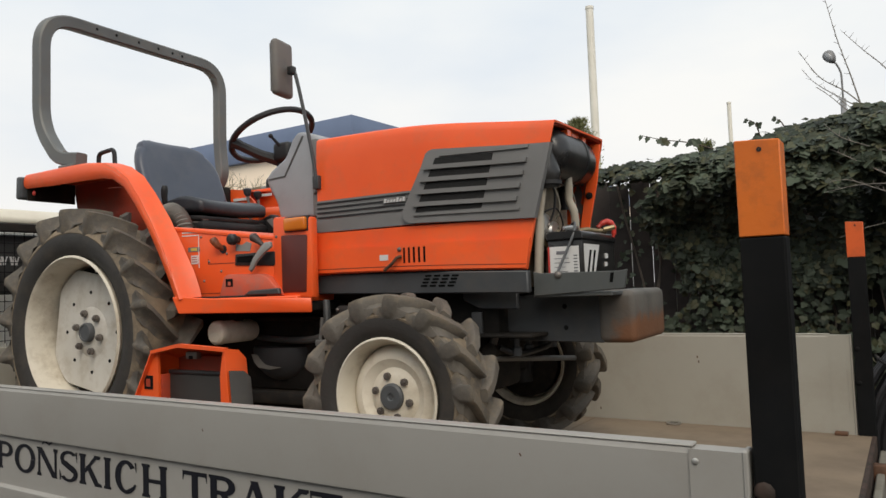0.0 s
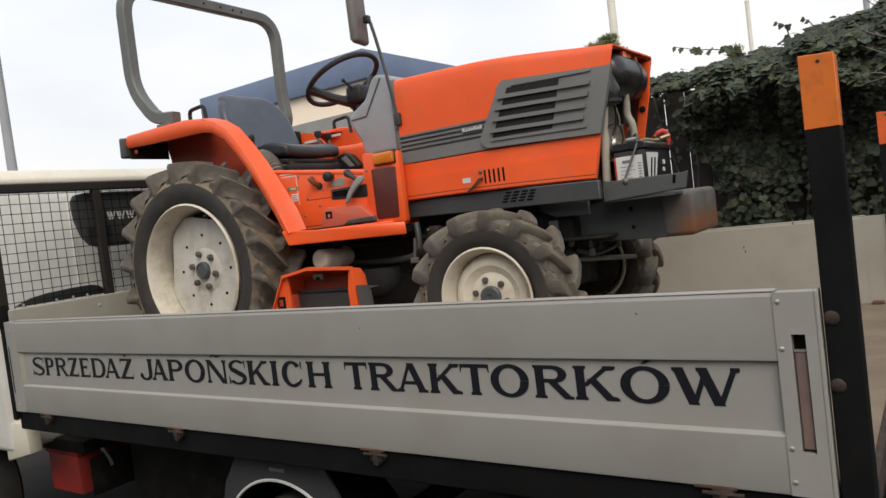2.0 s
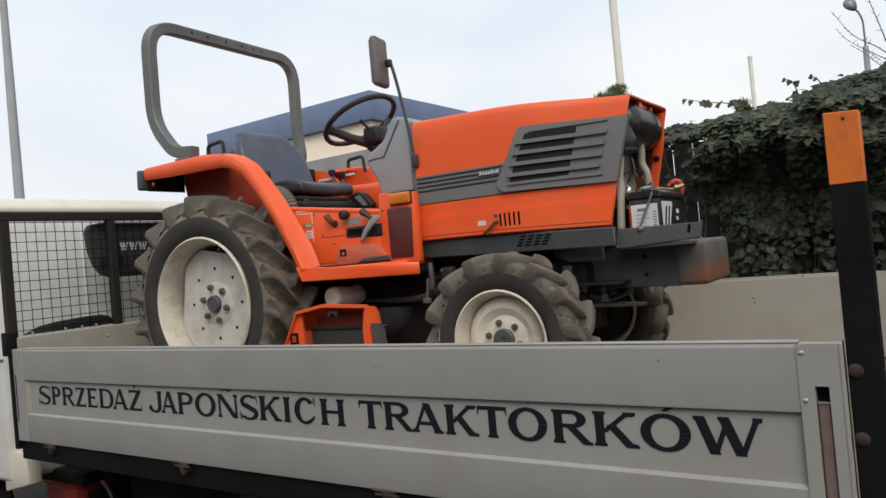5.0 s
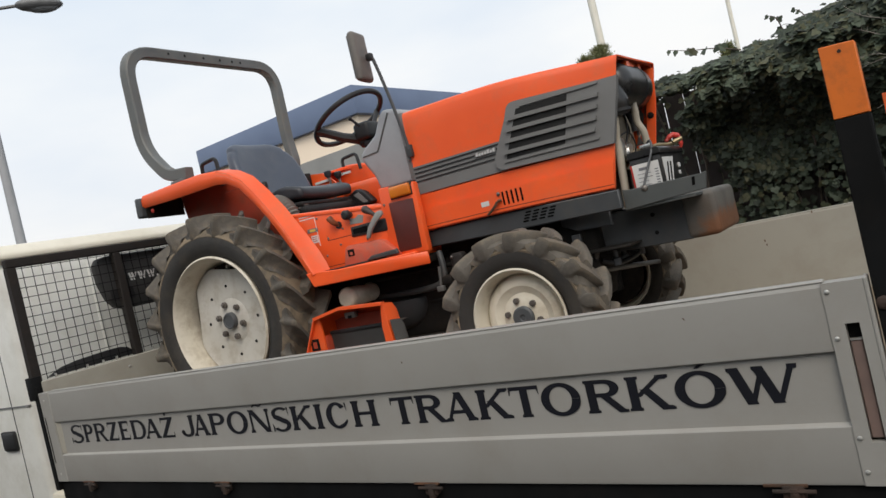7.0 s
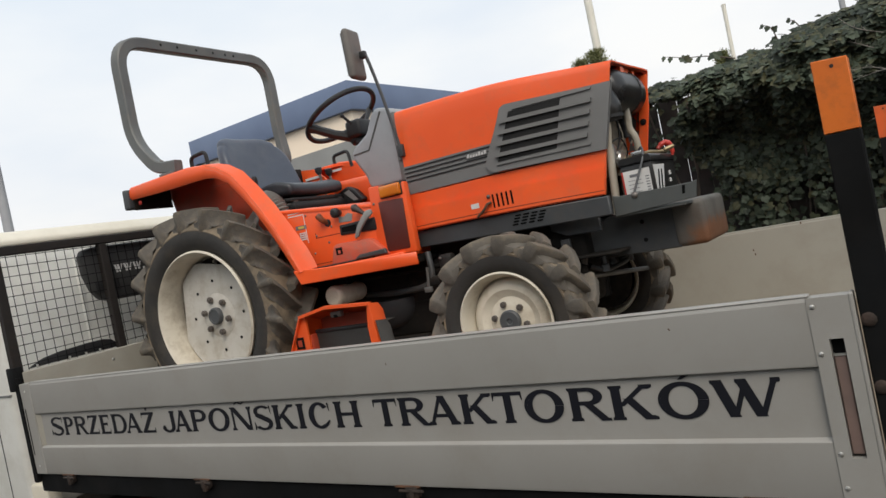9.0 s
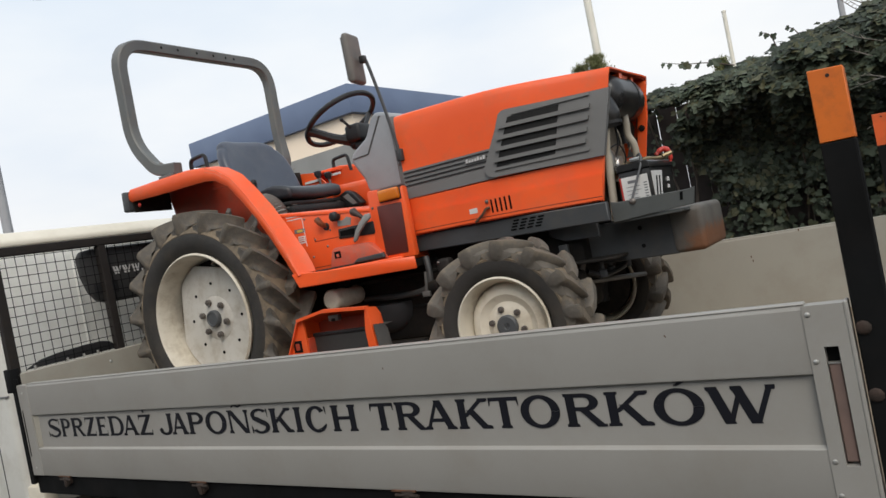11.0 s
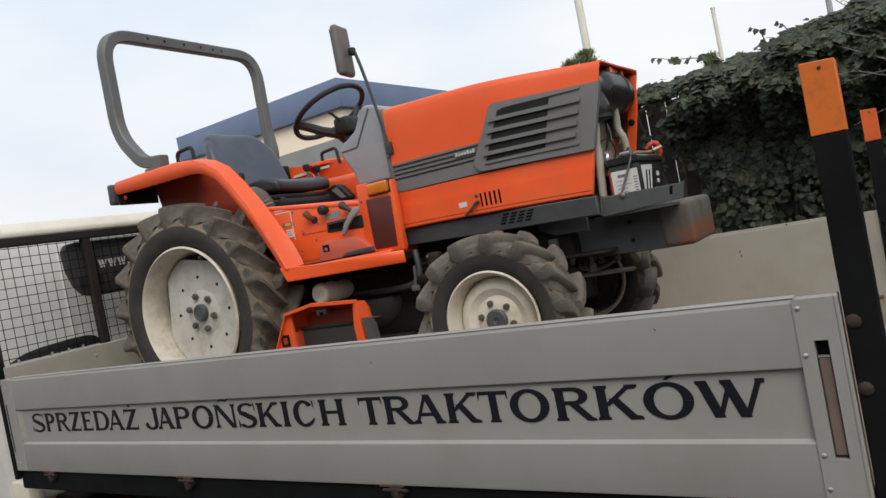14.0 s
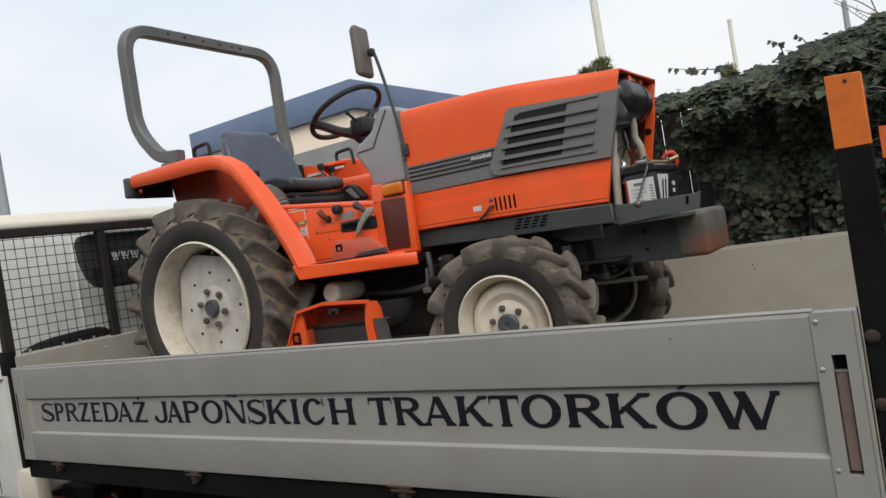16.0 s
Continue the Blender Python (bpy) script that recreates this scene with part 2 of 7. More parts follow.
    "fence": material("dark_brown_fence_wood", (0.030, 0.022, 0.018), (0.020, 0.015, 0.012), 0.75, scale=9, bump=0.3, random_object=0.2),
    "leaf": material("dark_ivy_leaf", (0.0590, 0.0735, 0.0500), (0.0240, 0.0310, 0.0215), 0.48, scale=2.0, bump=0.1, island=0.6, spec=0.16),
    "needle": material("conifer_needles", (0.25, 0.26, 0.115), (0.17, 0.185, 0.085), 0.7, island=0.35),
    "pale_twig": material("pale_grey_bark", (0.22, 0.20, 0.175), (0.14, 0.125, 0.105), 0.8, scale=30),
    "olive_twig": material("olive_brown_twigs", (0.30, 0.235, 0.125), (0.20, 0.15, 0.085), 0.8),
    "twig": material("bare_twig_bark", (0.11, 0.085, 0.065), (0.07, 0.055, 0.042), 0.8),
    "blue_dark": material("blue_cladding", (0.142, 0.190, 0.298), (0.127, 0.170, 0.268), 0.5, scale=0.6),
    "beige": material("beige_render", (0.98, 0.83, 0.66), (0.96, 0.80, 0.63), 0.8, scale=0.5),
    "grey_wall": material("grey_wall_cladding", (0.30, 0.30, 0.29), (0.25, 0.25, 0.24), 0.7, scale=0.6),
    "pole_cream": material("cream_pole_paint", (0.78, 0.75, 0.66), (0.70, 0.67, 0.57), 0.5, scale=3),
    "concrete": material("grey_concrete_pole", (0.38, 0.385, 0.395), (0.32, 0.325, 0.335), 0.85, scale=2, bump=0.3),
    "lamp_grey": material("grey_lamp_housing", (0.20, 0.20, 0.20), (0.14, 0.14, 0.14), 0.5),
    "lamp_glass": material("dull_lamp_cover", (0.30, 0.31, 0.32), None, 0.25),
    "pipe": material("black_polyethylene_pipe", (0.022, 0.022, 0.024), (0.015, 0.015, 0.016), 0.32),
    "window": material("dark_tinted_glass", (0.012, 0.014, 0.016), None, 0.08, bump=0),
    "brass": material("tarnished_brass", (0.30, 0.235, 0.13), (0.18, 0.14, 0.085), 0.45, 0.6, scale=20, dirt=(0.08, 0.065, 0.045), dirt_amount=0.3),
    "rod_grey": material("grey_steel_rod", (0.155, 0.15, 0.14), (0.10, 0.096, 0.09), 0.5, 0.2),
    "lever": material("light_grey_lever_paint", (0.26, 0.26, 0.25), None, 0.5),
    "badge_ink": material("silver_badge_print", (0.58, 0.57, 0.56), None, 0.4),
    "chrome": material("dull_chrome", (0.55, 0.54, 0.52), (0.42, 0.41, 0.39), 0.3, 0.9),
}


# ---- building helpers ----
def thing(name, at=(0, 0, 0), turn=0.0, label="", category="", group="", kind=""):
    ob = new(name)
    ob.empty_display_size = 0.1
    ob.matrix_basis = pose(*at, 0, 0, turn)
    return tagged(ob, label, category, group, kind)


def part(name, bm, mat, parent=None, label="", smooth=35):
    me = bpy.data.meshes.new(name)
    bmesh.ops.recalc_face_normals(bm, faces=bm.faces)
    bm.to_mesh(me)
    bm.free()
    me.polygons.foreach_set("use_smooth", [True] * len(me.polygons))
    me.set_sharp_from_angle(angle=radians(smooth))
    me.materials.append(M[mat])
    ob = new(name, me)
    ob.parent = parent
    return tagged(ob, label)


def again(ob, name, parent, m=None):
    """Another object on the same mesh."""
    twin = new(name, ob.data)
    twin.parent = parent
    if m is not None:
        twin.matrix_basis = m
    return twin


def merge(bm, other):
    me = bpy.data.meshes.new("scratch")
    other.to_mesh(me)
    other.free()
    bm.from_mesh(me)
    bpy.data.meshes.remove(me)
    return bm


def box(lo, hi, bevel=0.0, seg=2, bm=None, turn=None):
    one = bmesh.new()
    bmesh.ops.create_cube(one, size=1.0)
    for v in one.verts:
        v.co = Vector([lo[i] + (v.co[i] + 0.5) * (hi[i] - lo[i]) for i in range(3)])
    if bevel:
        bmesh.ops.bevel(one, geom=one.edges[:], offset=bevel, segments=seg, affect="EDGES", profile=0.5)
    if turn is not None:
        bmesh.ops.transform(one, matrix=turn, verts=one.verts)
    return one if bm is None else merge(bm, one)


def slab(points, axis, a, b, bevel=0.0, seg=2, bm=None):
    """A polygon in the two other axes, drawn out along axis from a to b."""
    one = bmesh.new()
    order = {"x": (1, 2), "y": (0, 2), "z": (0, 1)}[axis]
    n = "xyz".index(axis)

    def at(p, value):
        v = [0, 0, 0]
        v[order[0]], v[order[1]], v[n] = p[0], p[1], value
        return one.verts.new(v)

    low, high = [at(p, a) for p in points], [at(p, b) for p in points]
    one.faces.new(low)
    one.faces.new(high[::-1])
    for i in range(len(points)):
        j = (i + 1) % len(points)
        one.faces.new((low[j], low[i], high[i], high[j]))
    if bevel:
        bmesh.ops.recalc_face_normals(one, faces=one.faces)
        bmesh.ops.bevel(one, geom=one.edges[:], offset=bevel, segments=seg, affect="EDGES", profile=0.5)
    return one if bm is None else merge(bm, one)


def tube(points, r, n=10, closed=False, square=False, bm=None):
    one = bmesh.new()
    pts = [Vector(p) for p in points]
    count = len(pts)
    radii = r if isinstance(r, (list, tuple)) else [r] * count
    rings, side = [], None
    for i, p in enumerate(pts):
        if closed:
            way = (pts[(i + 1) % count] - pts[i - 1]).normalized()
        else:
            way = (pts[min(i + 1, count - 1)] - pts[max(i - 1, 0)]).normalized()
        if side is None:
            side = way.cross(Vector((0, 0, 1)) if abs(way.z) < 0.9 else Vector((0, 1, 0))).normalized()
        side = (side - way * side.dot(way)).normalized()
        up = way.cross(side)
        if square:
            c = radii[i] * 0.22
            e = radii[i]
            shape = [(e, e - c), (e - c, e), (c - e, e), (-e, e - c), (-e, c - e), (c - e, -e), (e - c, -e), (e, c - e)]
        else:
            shape = [(radii[i] * math.cos(2 * math.pi * k / n), radii[i] * math.sin(2 * math.pi * k / n)) for k in range(n)]
        rings.append([one.verts.new(p + side * a + up * b) for a, b in shape])
    m = len(rings[0])
    for i in range(count if closed else count - 1):
        a, b = rings[i], rings[(i + 1) % count]
        for k in range(m):
            one.faces.new((a[k], a[(k + 1) % m], b[(k + 1) % m], b[k]))
    if not closed:
        one.faces.new(rings[0][::-1])
        one.faces.new(rings[-1])
    return one if bm is None else merge(bm, one)


def pieces(name, boxes, mat, parent, label=""):
    """One part for each of several small plain pieces."""
    for lo, hi in boxes:
        part(name, box(lo, hi), mat, parent, label)


def smooth_path(points, steps=6, closed=False):
    """A curve through points (Catmull-Rom)."""
    p = [Vector(q) for q in points]
    out = []
    last = len(p) if closed else len(p) - 1
    for i in range(last):
        a = p[i - 1] if (i or closed) else p[0]
        b, c = p[i], p[(i + 1) % len(p)]
        d = p[(i + 2) % len(p)] if (closed or i + 2 < len(p)) else p[-1]
        for k in range(steps):
            t = k / steps
            out.append(0.5 * (2 * b + (c - a) * t + (2 * a - 5 * b + 4 * c - d) * t * t + (3 * b - a - 3 * c + d) * t ** 3))
    if not closed:
        out.append(p[-1])
    return out


def rounded_path(corners, radius, steps=6):
    """Straight runs with rounded corners."""
    p = [Vector(q) for q in corners]
    out = [p[0]]
    for a, b, c in zip(p, p[1:], p[2:]):
        u, v = (a - b).normalized(), (c - b).normalized()
        reach = min(radius, (a - b).length * 0.48, (c - b).length * 0.48)
        s, e = b + u * reach, b + v * reach
        for k in range(steps + 1):
            t = k / steps
            out.append((1 - t) ** 2 * s + 2 * t * (1 - t) * b + t * t * e)
    out.append(p[-1])
    return out


def lathe(profile, centre=(0, 0, 0), axis="y", n=48, closed=True, bm=None):
    """Turns a profile of (radius, along) about an axis."""
    one = bmesh.new()
    rings = []
    for k in range(n):
        a = 2 * math.pi * k / n
        ring = []
        for r, s in profile:
            c, d = r * math.sin(a), r * math.cos(a)
            v = {"y": (c, s, d), "x": (s, c, d), "z": (c, d, s)}[axis]
            ring.append(one.verts.new(Vector(v) + Vector(centre)))
        rings.append(ring)
    m = len(profile)
    for k in range(n):
        a, b = rings[k], rings[(k + 1) % n]
        for i in range(m if closed else m - 1):
            j = (i + 1) % m
            one.faces.new((a[i], a[j], b[j], b[i]))
    if not closed:
        bmesh.ops.holes_fill(one, edges=[e for e in one.edges if e.is_boundary], sides=0)
    return one if bm is None else merge(bm, one)


def rod(a, b, r, n=12, bm=None):
    return tube([a, b], r, n, bm=bm)


def dome(centre, r, out, depth=0.5, bm=None):
    """A low round rivet or bolt head facing along out."""
    one = bmesh.new()
    bmesh.ops.create_uvsphere(one, u_segments=10, v_segments=6, radius=r)
    turn = Vector((0, 0, 1)).rotation_difference(Vector(out)).to_matrix().to_4x4()
    bmesh.ops.transform(one, matrix=Matrix.Translation(centre) @ turn @ Matrix.Diagonal((1, 1, depth, 1)), verts=one.verts)
    return one if bm is None else merge(bm, one)


def moved(bm, m):
    bmesh.ops.transform(bm, matrix=m, verts=bm.verts)
    return bm


def strips(boxes):
    bm = bmesh.new()
    for lo, hi in boxes:
        box(lo, hi, bm=bm)
    return bm


PLAIN = {"Ż": "Z", "Ñ": "N", "Ó": "O"}
FAT, THIN = 0.285, 0.120


def strokes(char, w):
    """Pieces of a serif capital one unit high and w wide: polygons of (x, z)."""
    out = []

    def line(x0, z0, x1, z1, wide):
        out.append([(x0 - wide / 2, z0), (x0 + wide / 2, z0), (x1 + wide / 2, z1), (x1 - wide / 2, z1)])

    def serif(x, z, half=0.20):
        s = 1 if z < 0.5 else -1
        out.append([(x - half, z), (x + half, z), (x + half, z + s * 0.075), (x + 0.10, z + s * 0.125), (x - 0.10, z + s * 0.125), (x - half, z + s * 0.075)][::s])

    def bar(x0, x1, z, thick=THIN):
        out.append([(x0, z - thick / 2), (x1, z - thick / 2), (x1, z + thick / 2), (x0, z + thick / 2)])

    def bowl(cx, cz, rx, rz, a0, a1, fat=FAT, thin=THIN, n=18):
        for k in range(n):
            a, b = (math.radians(a0 + (a1 - a0) * q / n) for q in (k, k + 1))
            out.append([(cx + rx * math.cos(a), cz + rz * math.sin(a)), (cx + rx * math.cos(b), cz + rz * math.sin(b)),
                        (cx + (rx - fat) * math.cos(b), cz + (rz - thin) * math.sin(b)), (cx + (rx - fat) * math.cos(a), cz + (rz - thin) * math.sin(a))])

    def wedge(x, z, tall, wide=0.09):
        out.append([(x - wide, z), (x, z), (x, z + tall), (x - 0.025, z + tall)])

    v = 0.20
    if char in "EDPRKH":
        line(v, 0, v, 1, FAT)
        serif(v, 0)
        serif(v, 1)
    if char == "I":
        line(w / 2, 0, w / 2, 1, FAT)
        serif(w / 2, 0)
        serif(w / 2, 1)
    elif char == "H":
        line(w - v, 0, w - v, 1, FAT)
        serif(w - v, 0)
        serif(w - v, 1)
        bar(v, w - v, 0.51)
    elif char == "E":
        bar(v, w - 0.04, 1 - THIN / 2)
        bar(v, w * 0.78, 0.52)
        bar(v, w, THIN / 2)
        wedge(w - 0.04, 1, -0.26)
        wedge(w, 0, 0.28)
        wedge(w * 0.78, 0.41, 0.22, 0.06)
    elif char == "D":
        bar(v, w * 0.5, 1 - THIN / 2)
        bar(v, w * 0.5, THIN / 2)
        bowl(w * 0.5, 0.5, w * 0.5, 0.5, -90, 90)
    elif char in "PR":
        low = 0.44 if char == "P" else 0.47
        bar(v, w * 0.52, 1 - THIN / 2)
        bar(v, w * 0.52, low + THIN / 2)
        wide = w * (0.97 if char == "P" else 0.90)
        bowl(w * 0.52, (1 + low) / 2, wide - w * 0.52, (1 - low) / 2, -90, 90)
        if char == "R":
            line(w - 0.10, 0, w * 0.50, 0.50, FAT * 1.05)
            bar(w - 0.20, w + 0.05, 0.0425, 0.085)
    elif char == "A":
        line(0.10, 0, w * 0.47, 1, THIN * 1.2)
        line(w - 0.17, 0, w * 0.48, 1, FAT * 1.05)
        bar(w * 0.22, w * 0.72, 0.32)
        serif(0.12, 0, 0.15)
        serif(w - 0.16, 0, 0.20)
    elif char == "Z":
        bar(0.05, w - 0.02, 1 - THIN / 2)
        bar(0.02, w, THIN / 2)
        line(0.14, 0.02, w - 0.14, 0.98, FAT * 1.15)
        wedge(w, 0, 0.28)
        out.append([(0.05, 1), (0.14, 1), (0.08, 0.74), (0.05, 0.74)])
    elif char == "J":
        line(w - 0.22, 0.25, w - 0.22, 1, FAT)
        serif(w - 0.22, 1)
        bowl(w * 0.5 - 0.06, 0.25, w * 0.5 + 0.06 - 0.22 + FAT / 2, 0.27, 180, 360)
        bowl(0.13, 0.24, 0.11, 0.10, 0, 360, 0.11, 0.10)
    elif char == "O":
        bowl(w / 2, 0.5, w / 2, 0.52, 0, 360, FAT * 1.05, THIN, 36)
    elif char == "C":
        bowl(w / 2, 0.5, w / 2, 0.52, 38, 296, FAT * 1.05, THIN, 30)
        for k in range(6):
            a, b = (math.radians(296 + 42 * q / 6) for q in (k, k + 1))
            f, g = (1 - 0.72 * q / 6 for q in (k, k + 1))
            out.append([(w / 2 * (1 + math.cos(a)), 0.5 + 0.52 * math.sin(a)), (w / 2 * (1 + math.cos(b)), 0.5 + 0.52 * math.sin(b)),
                        (w / 2 + (w / 2 - FAT * g) * math.cos(b), 0.5 + (0.52 - THIN * g) * math.sin(b)), (w / 2 + (w / 2 - FAT * f) * math.cos(a), 0.5 + (0.52 - THIN * f) * math.sin(a))])
        wedge(w - 0.02, 0.98, -0.30)
    elif char == "S":
        bowl(w / 2, 0.755, w / 2 - 0.02, 0.265, 35, 268, FAT * 0.85, 0.10)
        bowl(w / 2, 0.27, w / 2, 0.29, 96, -150, FAT * 0.9, 0.10)
        out.append([(w * 0.08, 0.74), (w * 0.44, 0.66), (w * 0.93, 0.43), (w * 0.94, 0.22), (w * 0.58, 0.36), (w * 0.10, 0.56)])
        wedge(w - 0.03, 1.0, -0.34)
        out.append([(0.0, 0.0), (0.06, 0.0), (0.10, 0.16), (0.03, 0.34), (0.0, 0.34)])
    elif char == "N":
        line(0.15, 0, 0.15, 1, THIN * 1.2)
        line(w - 0.15, 0, w - 0.15, 1, THIN * 1.2)
        line(w - 0.20, 0, 0.18, 1, FAT * 1.15)
        serif(0.15, 0, 0.14)
        serif(w - 0.15, 1, 0.14)
        bar(0.0, 0.2, 0.965, 0.07)
    elif char == "K":
        line(v + 0.10, 0.40, w - 0.22, 1, THIN * 1.7)
        line(w - 0.18, 0, w * 0.42, 0.62, FAT * 1.1)
        serif(w - 0.20, 1, 0.19)
        serif(w - 0.15, 0, 0.20)
    elif char == "T":
        line(w / 2, 0, w / 2, 1, FAT)
        bar(0.02, w - 0.02, 1 - THIN / 2)
        serif(w / 2, 0)
        out.append([(0.0, 1), (0.10, 1), (0.03, 0.72), (0.0, 0.72)])
        wedge(w, 1, -0.28, 0.10)
    elif char == "W":
        line(w * 0.30, 0, 0.15, 1, FAT)
        line(w * 0.30, 0, w * 0.50, 0.86, THIN * 1.2)
        line(w * 0.68, 0, w * 0.45, 1, FAT)
        line(w * 0.69, 0, w - 0.10, 1, THIN * 1.3)
        serif(0.14, 1, 0.15)
        serif(w * 0.45, 1, 0.14)
        serif(w - 0.10, 1, 0.12)
    return out


def letter(char, x0, x1, z0, z1, y):
    """A capital in thick and thin strokes, facing -y, from x0 to x1 and z0 to z1; marks over it stand higher."""
    tall = z1 - z0
    w = (x1 - x0) / tall
    pieces = strokes(PLAIN.get(char, char), w)
    if char == "Ż":
        pieces.append([(w / 2 + 0.09 * math.cos(a), 1.16 + 0.085 * math.sin(a)) for a in [k * math.pi / 5 for k in range(10)]])
    elif char == "Ó":
        pieces.append([(w * 0.46, 1.08), (w * 0.54, 1.08), (w * 0.80, 1.24), (w * 0.62, 1.26)])
    elif char == "Ñ":
        for a, b, c, d in ((0.26, 1.09, 0.40, 1.18), (0.40, 1.18, 0.60, 1.10), (0.60, 1.10, 0.76, 1.20)):
            pieces.append([(w * a, b), (w * c, d), (w * c, d + 0.075), (w * a, b + 0.075)])
    bm = bmesh.new()
    for k, piece in enumerate(pieces):
        bm.faces.new([bm.verts.new((x0 + px * tall, y - 0.00004 * k, z0 + pz * tall)) for px, pz in piece])
    return bm


# ---- ground, building and distance ----
FLOOR = 0.892
bm = bmesh.new()
bmesh.ops.create_grid(bm, x_segments=40, y_segments=40, size=300)
ground = tagged(part("ground", bm, "asphalt"), "dark worn asphalt yard with dusty patches", "ground", kind="structure")


# unseen plain wall added behind the camera to block low sky light
part("wall_south", box((-14, -7.2, 0), (12, -7.0, 4.2)), "grey_wall")
tagged(bpy.data.objects["wall_south"], "unseen plain grey wall that blocks low sky light", "wall", kind="structure")


# low backdrop added so the view under the truck stays dark
wall = part("wall_north", box((-12, 3.38, 0), (-2.31, 3.46, 1.0)), "fence")
tagged(wall, "low dark backdrop added behind the truck", "wall", kind="structure")


def build_hall():
    hall = thing("industrial_hall", (-19.6, 22.7, 0), 0, "flat-roofed hall with blue fascia over beige and grey walls", "building")
    long_x, long_y = 10.5, 40.0
    part("wall", box((-long_x, 0, 0), (0, long_y, 6.55)), "grey_wall", hall, "grey lower cladding")
    part("wall", box((-long_x + 0.02, 0.02, 6.55), (-0.02, long_y - 0.02, 7.75)), "beige", hall, "beige rendered band")
    part("fascia", box((-long_x - 0.25, -0.25, 7.75), (0.25, long_y, 9.0), 0.03), "blue_dark", hall, "blue sheet fascia")
    part("roof", box((-long_x, 0, 8.9), (0, long_y, 9.06)), "grey_wall", hall, "flat grey roof")
    for i in range(4):
        part("window", box((-9.6 + i * 2.5, -0.04, 2.2), (-8.0 + i * 2.5, 0.05, 4.2), 0.02), "window", hall, "dark hall window")


build_hall()


def pole(name, at, top, r, mat, label):
    post = thing(name, (*at, 0), 0, label, "pole", "poles behind the hedge")
    part("shaft", tube([(0, 0, 0), (0, 0, top * 0.5), (0, 0, top)], [r * 1.15, r * 1.05, r], 14), mat, post)
    part("cap", lathe([(r * 1.12, top - 0.01), (r * 1.12, top + 0.03), (0.004, top + 0.05), (0.004, top - 0.01)], axis="z", n=14), mat, post)


pole("flag_pole", (-3.766, 9.58), 5.78, 0.060, "pole_cream", "tall cream-painted round pole behind the hedge")
pole("flag_pole", (-3.01, 16.1), 5.41, 0.046, "pole_cream", "slim pale pole behind the hedge")


def street_lamp(at, height, arm, head_long, r, label, way):
    lamp = thing("street_lamp", (*at, 0), way, label, "street lamp")
    part("mast", tube([(0, 0, 0), (0, 0, height * 0.7), (0, 0, height - 0.5)], [r * 1.3, r, r * 0.8], 14), "concrete", lamp)
    part("arm", tube(smooth_path([(0, 0, height - 0.55), (0, 0, height - 0.2), (arm * 0.25, 0, height), (arm, 0, height + arm * 0.12)], 6), r * 0.42, 10), "lamp_grey", lamp)
    bm = bmesh.new()
    bmesh.ops.create_uvsphere(bm, u_segments=16, v_segments=10, radius=1.0)
    moved(bm, Matrix.Translation((arm + head_long * 0.45, 0, height + arm * 0.12)) @ Matrix.Diagonal((head_long * 0.55, head_long * 0.26, head_long * 0.17, 1)))
    head = part("lamp_head", bm, "lamp_grey", lamp)
    bm = bmesh.new()
    bmesh.ops.create_uvsphere(bm, u_segments=16, v_segments=10, radius=1.0)
    moved(bm, Matrix.Translation((arm + head_long * 0.5, 0, height + arm * 0.12 - 0.05 * head_long)) @ Matrix.Diagonal((head_long * 0.4, head_long * 0.2, head_long * 0.16, 1)))
    part("cover", bm, "lamp_glass", head, "milky cover")


def small_lamp():
    lamp = thing("street_lamp", (-0.77, 16.45, 0), 0, "grey street lamp with a rounded drop-shaped head behind the hedge", "street lamp")
    part("mast", tube([(0, 0, 0), (0, 0, 4.0), (0, 0, 5.20)], [0.075, 0.065, 0.055], 14), "concrete", lamp)
    part("arm", tube(smooth_path([(0, 0, 5.18), (0.0, 0, 5.52), (-0.01, 0, 5.76), (-0.07, 0, 5.94), (-0.13, 0, 6.03)], 6), 0.020, 10), "lamp_grey", lamp)
    bm = bmesh.new()
    bmesh.ops.create_uvsphere(bm, u_segments=18, v_segments=12, radius=1.0)
    for v in bm.verts:
        v.co.x *= 1.0 - 0.35 * v.co.z * -1
    head = part("lamp_head", moved(bm, pose(-0.195, 0, 6.14, 0, -32, 0) @ Matrix.Diagonal((0.115, 0.105, 0.165, 1))), "lamp_grey", lamp)
    bm = bmesh.new()
    bmesh.ops.create_uvsphere(bm, u_segments=16, v_segments=10, radius=1.0)
    part("cover", moved(bm, pose(-0.210, -0.040, 6.13, 0, -32, 0) @ Matrix.Diagonal((0.085, 0.080, 0.12, 1))), "lamp_glass", head, "milky cover")


small_lamp()
street_lamp((-13.39, 4.92), 7.50, 0.85, 0.75, 0.075, "grey concrete street lamp with a curved arm", 62)


# ---- fence and hedge ----
def build_fence():
    fence = thing("wooden_fence", (0, 3.42, 0), 0, "dark brown board fence with narrow gaps, overgrown by ivy", "fence")
    part("rail", box((-2.3, 0.02, 0.5), (4.0, 0.06, 0.58)), "fence", fence)
    part("rail", box((-2.3, 0.02, 1.75), (4.0, 0.06, 1.83)), "fence", fence)
    rng = random.Random(4)
    shared = None
    x = -2.3
    while x < 4.0:
        if shared is None:
            shared = part("board", slab([(0, 0.02), (0.128, 0.02), (0.128, 2.135), (0.064, 2.142), (0, 2.135)], "y", -0.006, 0.006, 0.0015, 1), "fence", fence)
            shared.matrix_basis = pose(x, 0, 0)
        else:
            again(shared, "board", fence, pose(x, rng.uniform(-0.003, 0.003), rng.uniform(-0.03, 0.02), 0, rng.uniform(-0.06, 0.06), 0))
        x += 0.1330 if -1.45 < x < -1.05 else 0.1286


